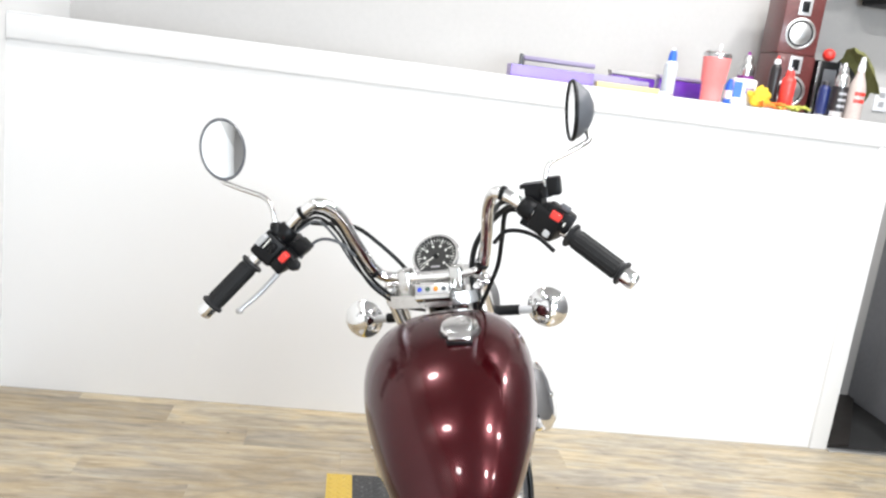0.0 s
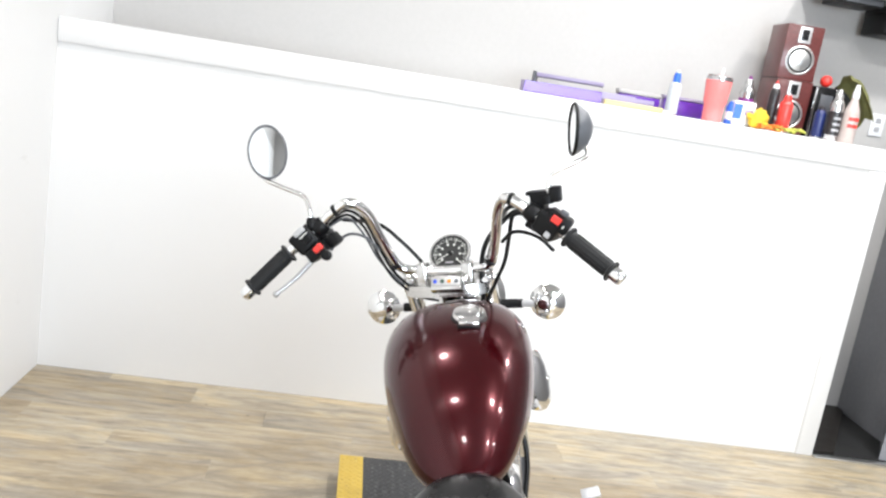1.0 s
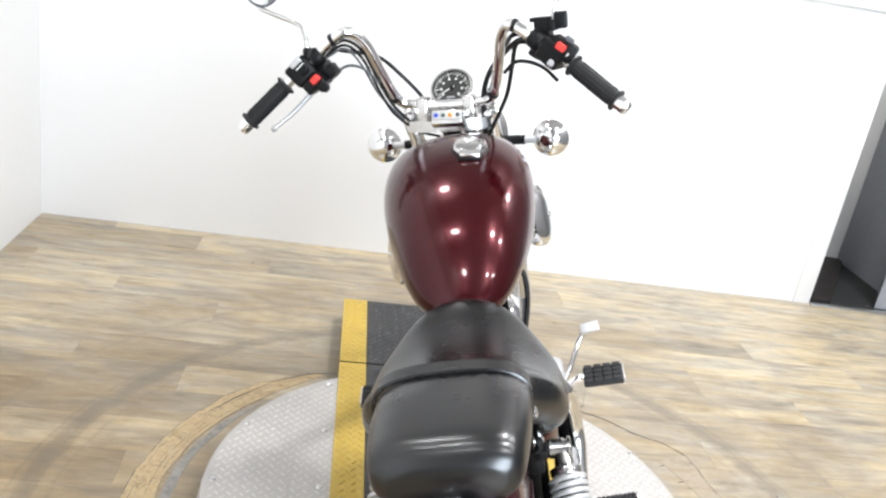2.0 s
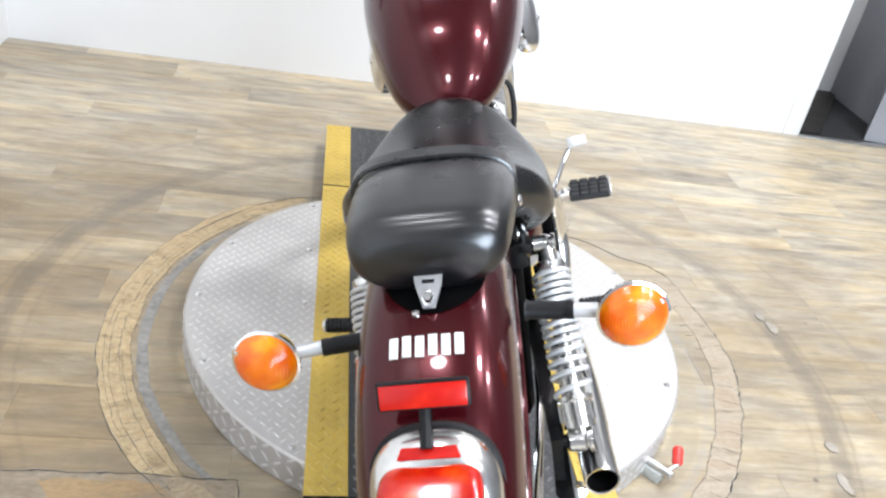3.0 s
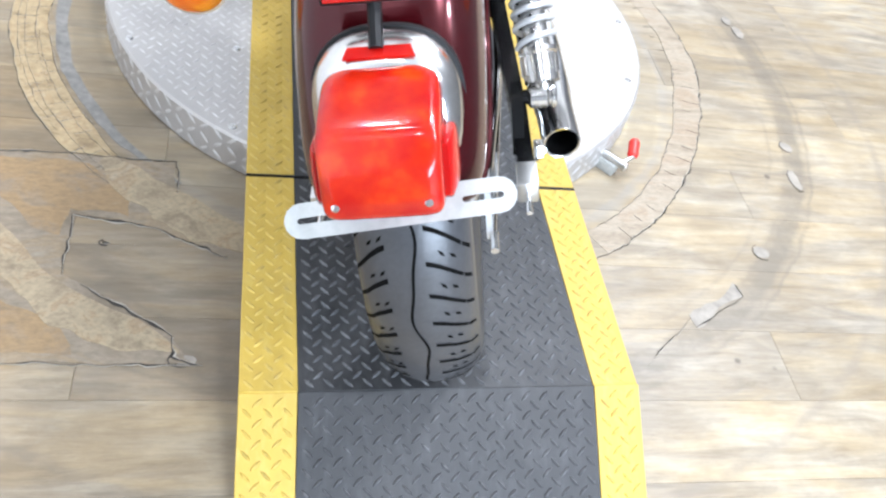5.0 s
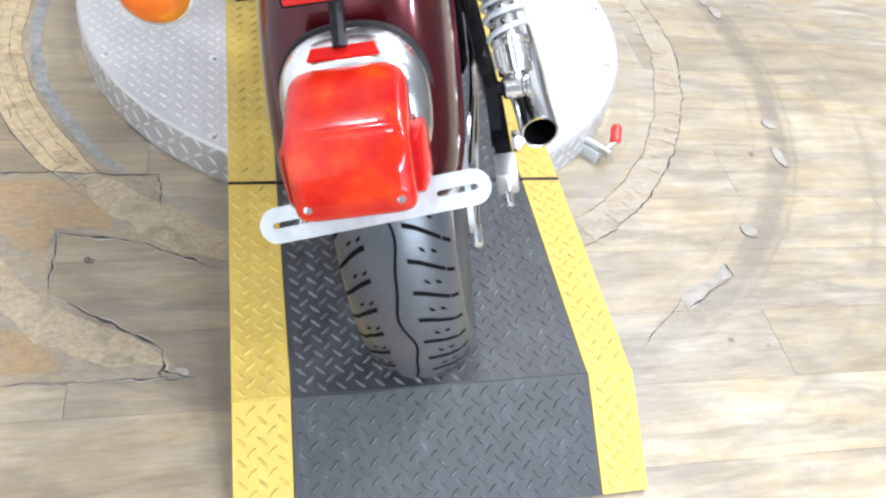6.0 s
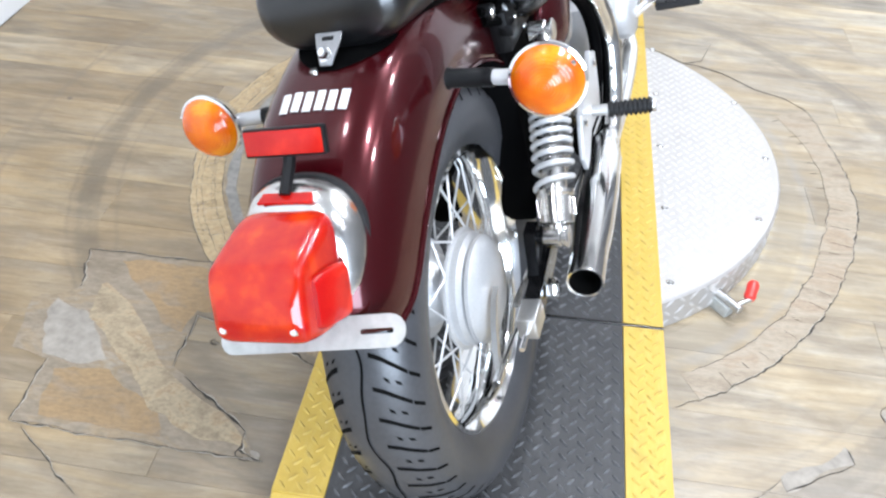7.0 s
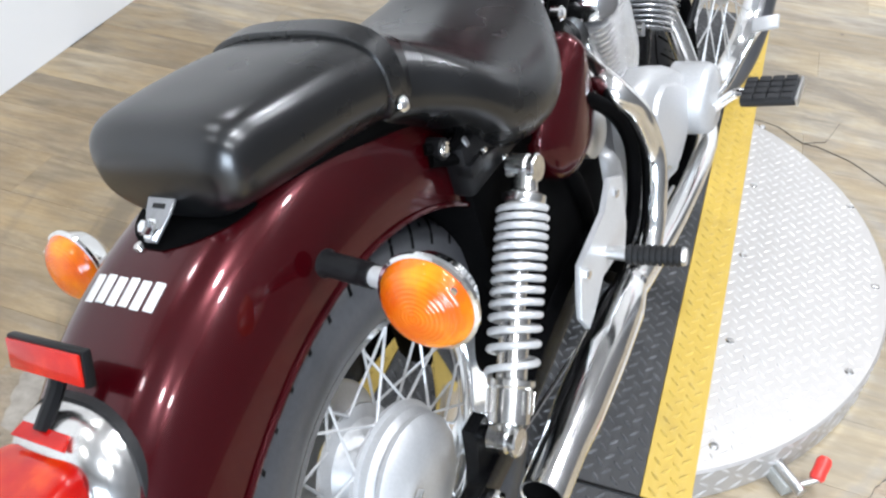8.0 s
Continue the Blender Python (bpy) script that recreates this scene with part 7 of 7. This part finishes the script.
def arc_points(table, a0, a1, n, rag, seed):
    """A ragged arc round the turntable; its radius follows rows of (angle, radius)."""
    pts = []
    for i in range(n + 1):
        deg = a0 + (a1 - a0) * i / n
        q = lerp_table(table, deg)[0]
        p = Vector((math.cos(radians(deg)) * 6, math.sin(radians(deg)) * 6, seed))
        q += rag * (noise.noise(p * 2.5) + 0.7 * noise.noise(p * 7) + 0.5 * noise.noise(p * 19))
        pts.append((q * math.cos(radians(deg)), q * math.sin(radians(deg))))
    return pts


lo, hi = band("worn_band", 0.722, 0.798, 118, 235, 0.0009, RAW_BAND, 0.009, 1.0, "scraped yellowish band in the floor")
crack(hi, 0.0016)
crack(lo[6:84], 0.0014)
for r, a0, a1 in ((0.736, 130, 175), (0.749, 148, 205), (0.762, 124, 168), (0.771, 172, 228), (0.784, 150, 214), (0.742, 190, 230)):
    crack(arc_points([(0, r), (360, r)], a0, a1, 60, 0.003, r * 40), 0.0011, 0.0013)
rng = random.Random(23)
for k in range(44):
    deg = 126 + 104 * k / 43 + rng.uniform(-0.9, 0.9)
    r0 = 0.728 + rng.choice((0.0, 0.0, 0.016, 0.03))
    r1 = min(0.794, r0 + rng.uniform(0.025, 0.06))
    lean = rng.uniform(-0.6, 0.6)
    crack([((r0 + (r1 - r0) * u) * math.cos(radians(deg + lean * u)), (r0 + (r1 - r0) * u) * math.sin(radians(deg + lean * u))) for u in [i / 6 for i in range(7)]], 0.0009, 0.0013)
band("filler_smear", 0.688, 0.712, 138, 233, 0.0010, FILLER, 0.007, 6.0, "uneven grey filler smeared round the turntable")
outer_crack = [(-64, 0.786), (-53, 0.791), (-39, 0.784), (-24, 0.789), (-10, 0.804), (0, 0.821), (9, 0.829), (18, 0.84), (28, 0.869), (35, 0.87)]
crack(arc_points(outer_crack, -64, 30, 170, 0.006, 3.0), 0.0026)
inner_crack = [(-58, 0.725), (-25, 0.723), (-12, 0.73), (0, 0.753), (14, 0.77)]
crack(arc_points(inner_crack, -58, 12, 120, 0.005, 9.0), 0.0012)
inside = arc_points(inner_crack, -60, 28, 150, 0.006, 9.0)
outside = arc_points(outer_crack, -60, 28, 150, 0.006, 3.0)
part("worn_band", loft([[Vector((*p, 0.0007)), Vector((*q, 0.0007)), Vector((*q, 0.0001)), Vector((*p, 0.0001))] for p, q in zip(inside, outside)]), TAN_BAND, floor, "worn tan band round the turntable")
for k in range(18):
    deg = -54 + 80 * k / 17 + rng.uniform(-1.5, 1.5)
    r0 = 0.735 + rng.uniform(0.0, 0.02)
    r1 = r0 + rng.uniform(0.02, 0.045)
    crack([((r0 + (r1 - r0) * u) * math.cos(radians(deg)), (r0 + (r1 - r0) * u) * math.sin(radians(deg))) for u in (0, 0.25, 0.5, 0.75, 1)], 0.0006, 0.0012, False)
crack([(0.314, 0.675), (0.38, 0.66), (0.445, 0.603), (0.5, 0.63), (0.538, 0.747)], 0.003)
crack([(0.445, 0.603), (0.484, 0.6), (0.56, 0.565), (0.641, 0.493), (0.72, 0.46), (0.77, 0.403)], 0.0026)
crack([(-0.672, 0.387), (-0.6, 0.49), (-0.5, 0.6), (-0.4, 0.665), (-0.31, 0.69)], 0.003)


def patch(name, outline, z, mat, seed, label):
    """A flat patch with a ragged outline."""
    pts = []
    n = len(outline)
    for i in range(n):
        a, b = Vector((*outline[i], 0)), Vector((*outline[(i + 1) % n], 0))
        m = max(2, int((b - a).length / 0.015))
        for k in range(m):
            p = a.lerp(b, k / m)
            q = 0.012 * noise.noise(p * 14 + Vector((seed, 0, 0))) + 0.005 * noise.noise(p * 50)
            d = (b - a).normalized()
            pts.append((p.x - d.y * q, p.y + d.x * q))
    part(name, slab(pts, z * 0.95, Matrix.Translation((0, 0, z * 0.05))), mat, floor, label)


patch("exposed_subfloor", [(-0.883, -0.505), (-0.7, -0.497), (-0.43, -0.503), (-0.424, -0.584), (-0.36, -0.64), (-0.325, -0.68), (-0.33, -0.735), (-0.357, -0.722), (-0.455, -0.672), (-0.591, -0.649), (-0.588, -0.783), (-0.557, -0.802), (-0.48, -0.845), (-0.408, -0.901), (-0.375, -0.955), (-0.6, -0.953), (-0.819, -0.95), (-0.822, -0.807), (-0.9, -0.79), (-0.93, -0.66), (-0.85, -0.62)], 0.0011, SUBFLOOR, 2.0, "stained brown subfloor where the vinyl is gone")
patch("stain", [(-0.8, -0.825), (-0.7, -0.812), (-0.64, -0.85), (-0.57, -0.89), (-0.55, -0.938), (-0.66, -0.935), (-0.775, -0.93)], 0.0013, STAINED, 5.0, "orange-brown stain on the subfloor")
patch("stain", [(-0.8, -0.525), (-0.65, -0.515), (-0.58, -0.52), (-0.5, -0.6), (-0.5, -0.645), (-0.6, -0.635), (-0.605, -0.7), (-0.65, -0.68), (-0.73, -0.6)], 0.0014, STAINED, 9.0, "orange-brown stain on the subfloor")
patch("filler_patch", [(-0.88, -0.66), (-0.81, -0.68), (-0.75, -0.735), (-0.715, -0.79), (-0.76, -0.805), (-0.84, -0.795), (-0.87, -0.74)], 0.0015, PALE_FILLER, 4.0, "smoothed grey filler on the subfloor")
band("scraped_band", 0.985, 1.045, 216.5, 247, 0.0018, SCRAPED, 0.024, 13.0, "scraped yellowish band across the bare subfloor", 60)
band("scraped_band", 0.722, 0.79, 222, 249, 0.0019, SCRAPED, 0.02, 17.0, "scraped yellowish band across the bare subfloor", 60)


def jagged(a, b, n, rag, seed):
    """A ragged line from a to b."""
    a, b = Vector((*a, 0)), Vector((*b, 0))
    d = (b - a).normalized()
    out = []
    for i in range(n + 1):
        p = a.lerp(b, i / n)
        q = rag * min(1, 4 * min(i, n - i) / n) * (noise.noise(p * 21 + Vector((seed, 0, 0))) + 0.6 * noise.noise(p * 67))
        out.append((p.x - d.y * q, p.y + d.x * q))
    return out


for k, (p, q, w) in enumerate((((-0.43, -0.503), (-0.424, -0.584), 0.0025), ((-0.883, -0.505), (-0.62, -0.497), 0.0026), ((-0.62, -0.495), (-0.43, -0.503), 0.002), ((-0.33, -0.735), (-0.455, -0.672), 0.0036), ((-0.455, -0.672), (-0.591, -0.649), 0.004), ((-0.591, -0.649), (-0.588, -0.783), 0.0045), ((-0.557, -0.802), (-0.408, -0.901), 0.004), ((-0.408, -0.901), (-0.407, -0.94), 0.0045), ((-0.407, -0.94), (-0.36, -0.955), 0.004), ((-0.36, -0.955), (-0.66, -0.955), 0.0025), ((-0.66, -0.955), (-0.82, -0.95), 0.002), ((-0.883, -0.505), (-0.848, -0.62), 0.004), ((-0.823, -0.807), (-0.82, -0.95), 0.004), ((-0.793, -0.958), (-0.64, -1.068), 0.003))):
    crack(jagged(p, q, 26, 0.007, 3.0 + k), w, 0.0022)
for k, (x, y, a, b) in enumerate(((1.007, 0.226, 0.012, 0.02), (1.022, 0.175, 0.012, 0.03), (0.961, -0.31, 0.016, 0.018), (0.935, -0.43, 0.016, 0.034), (0.748, -0.66, 0.02, 0.02), (-0.66, 0.40, 0.03, 0.011), (-0.53, -0.71, 0.01, 0.006), (-0.39, -0.945, 0.02, 0.012))):
    ring_pts = [(x + a * math.cos(t), y + b * math.sin(t)) for t in [2 * math.pi * i / 10 for i in range(10)]]
    patch("floor_filler", ring_pts, 0.0005 + 0.00004 * k, PALE_FILLER, 3.0 + k, "small grey filler patch")
    crack([(x + (px - x) * 1.1, y + (py - y) * 1.1) for px, py in ring_pts[3:9]], 0.0018, 0.0012, False)
corners = [(0.522, -0.829), (0.526, -0.858), (0.654, -0.782), (0.648, -0.751)]
patch("worn_patch", corners, 0.0006, PALE_FILLER, 8.0, "scraped pale patch in the floor")
for k, w in ((1, 0.0026), (2, 0.003)):
    crack(jagged(corners[k], corners[(k + 1) % 4], 24, 0.004, 20.0 + k), w, 0.0015, False)
crack(jagged((0.522, -0.835), (0.4, -0.945), 24, 0.006, 31.0), 0.0014, 0.0016)
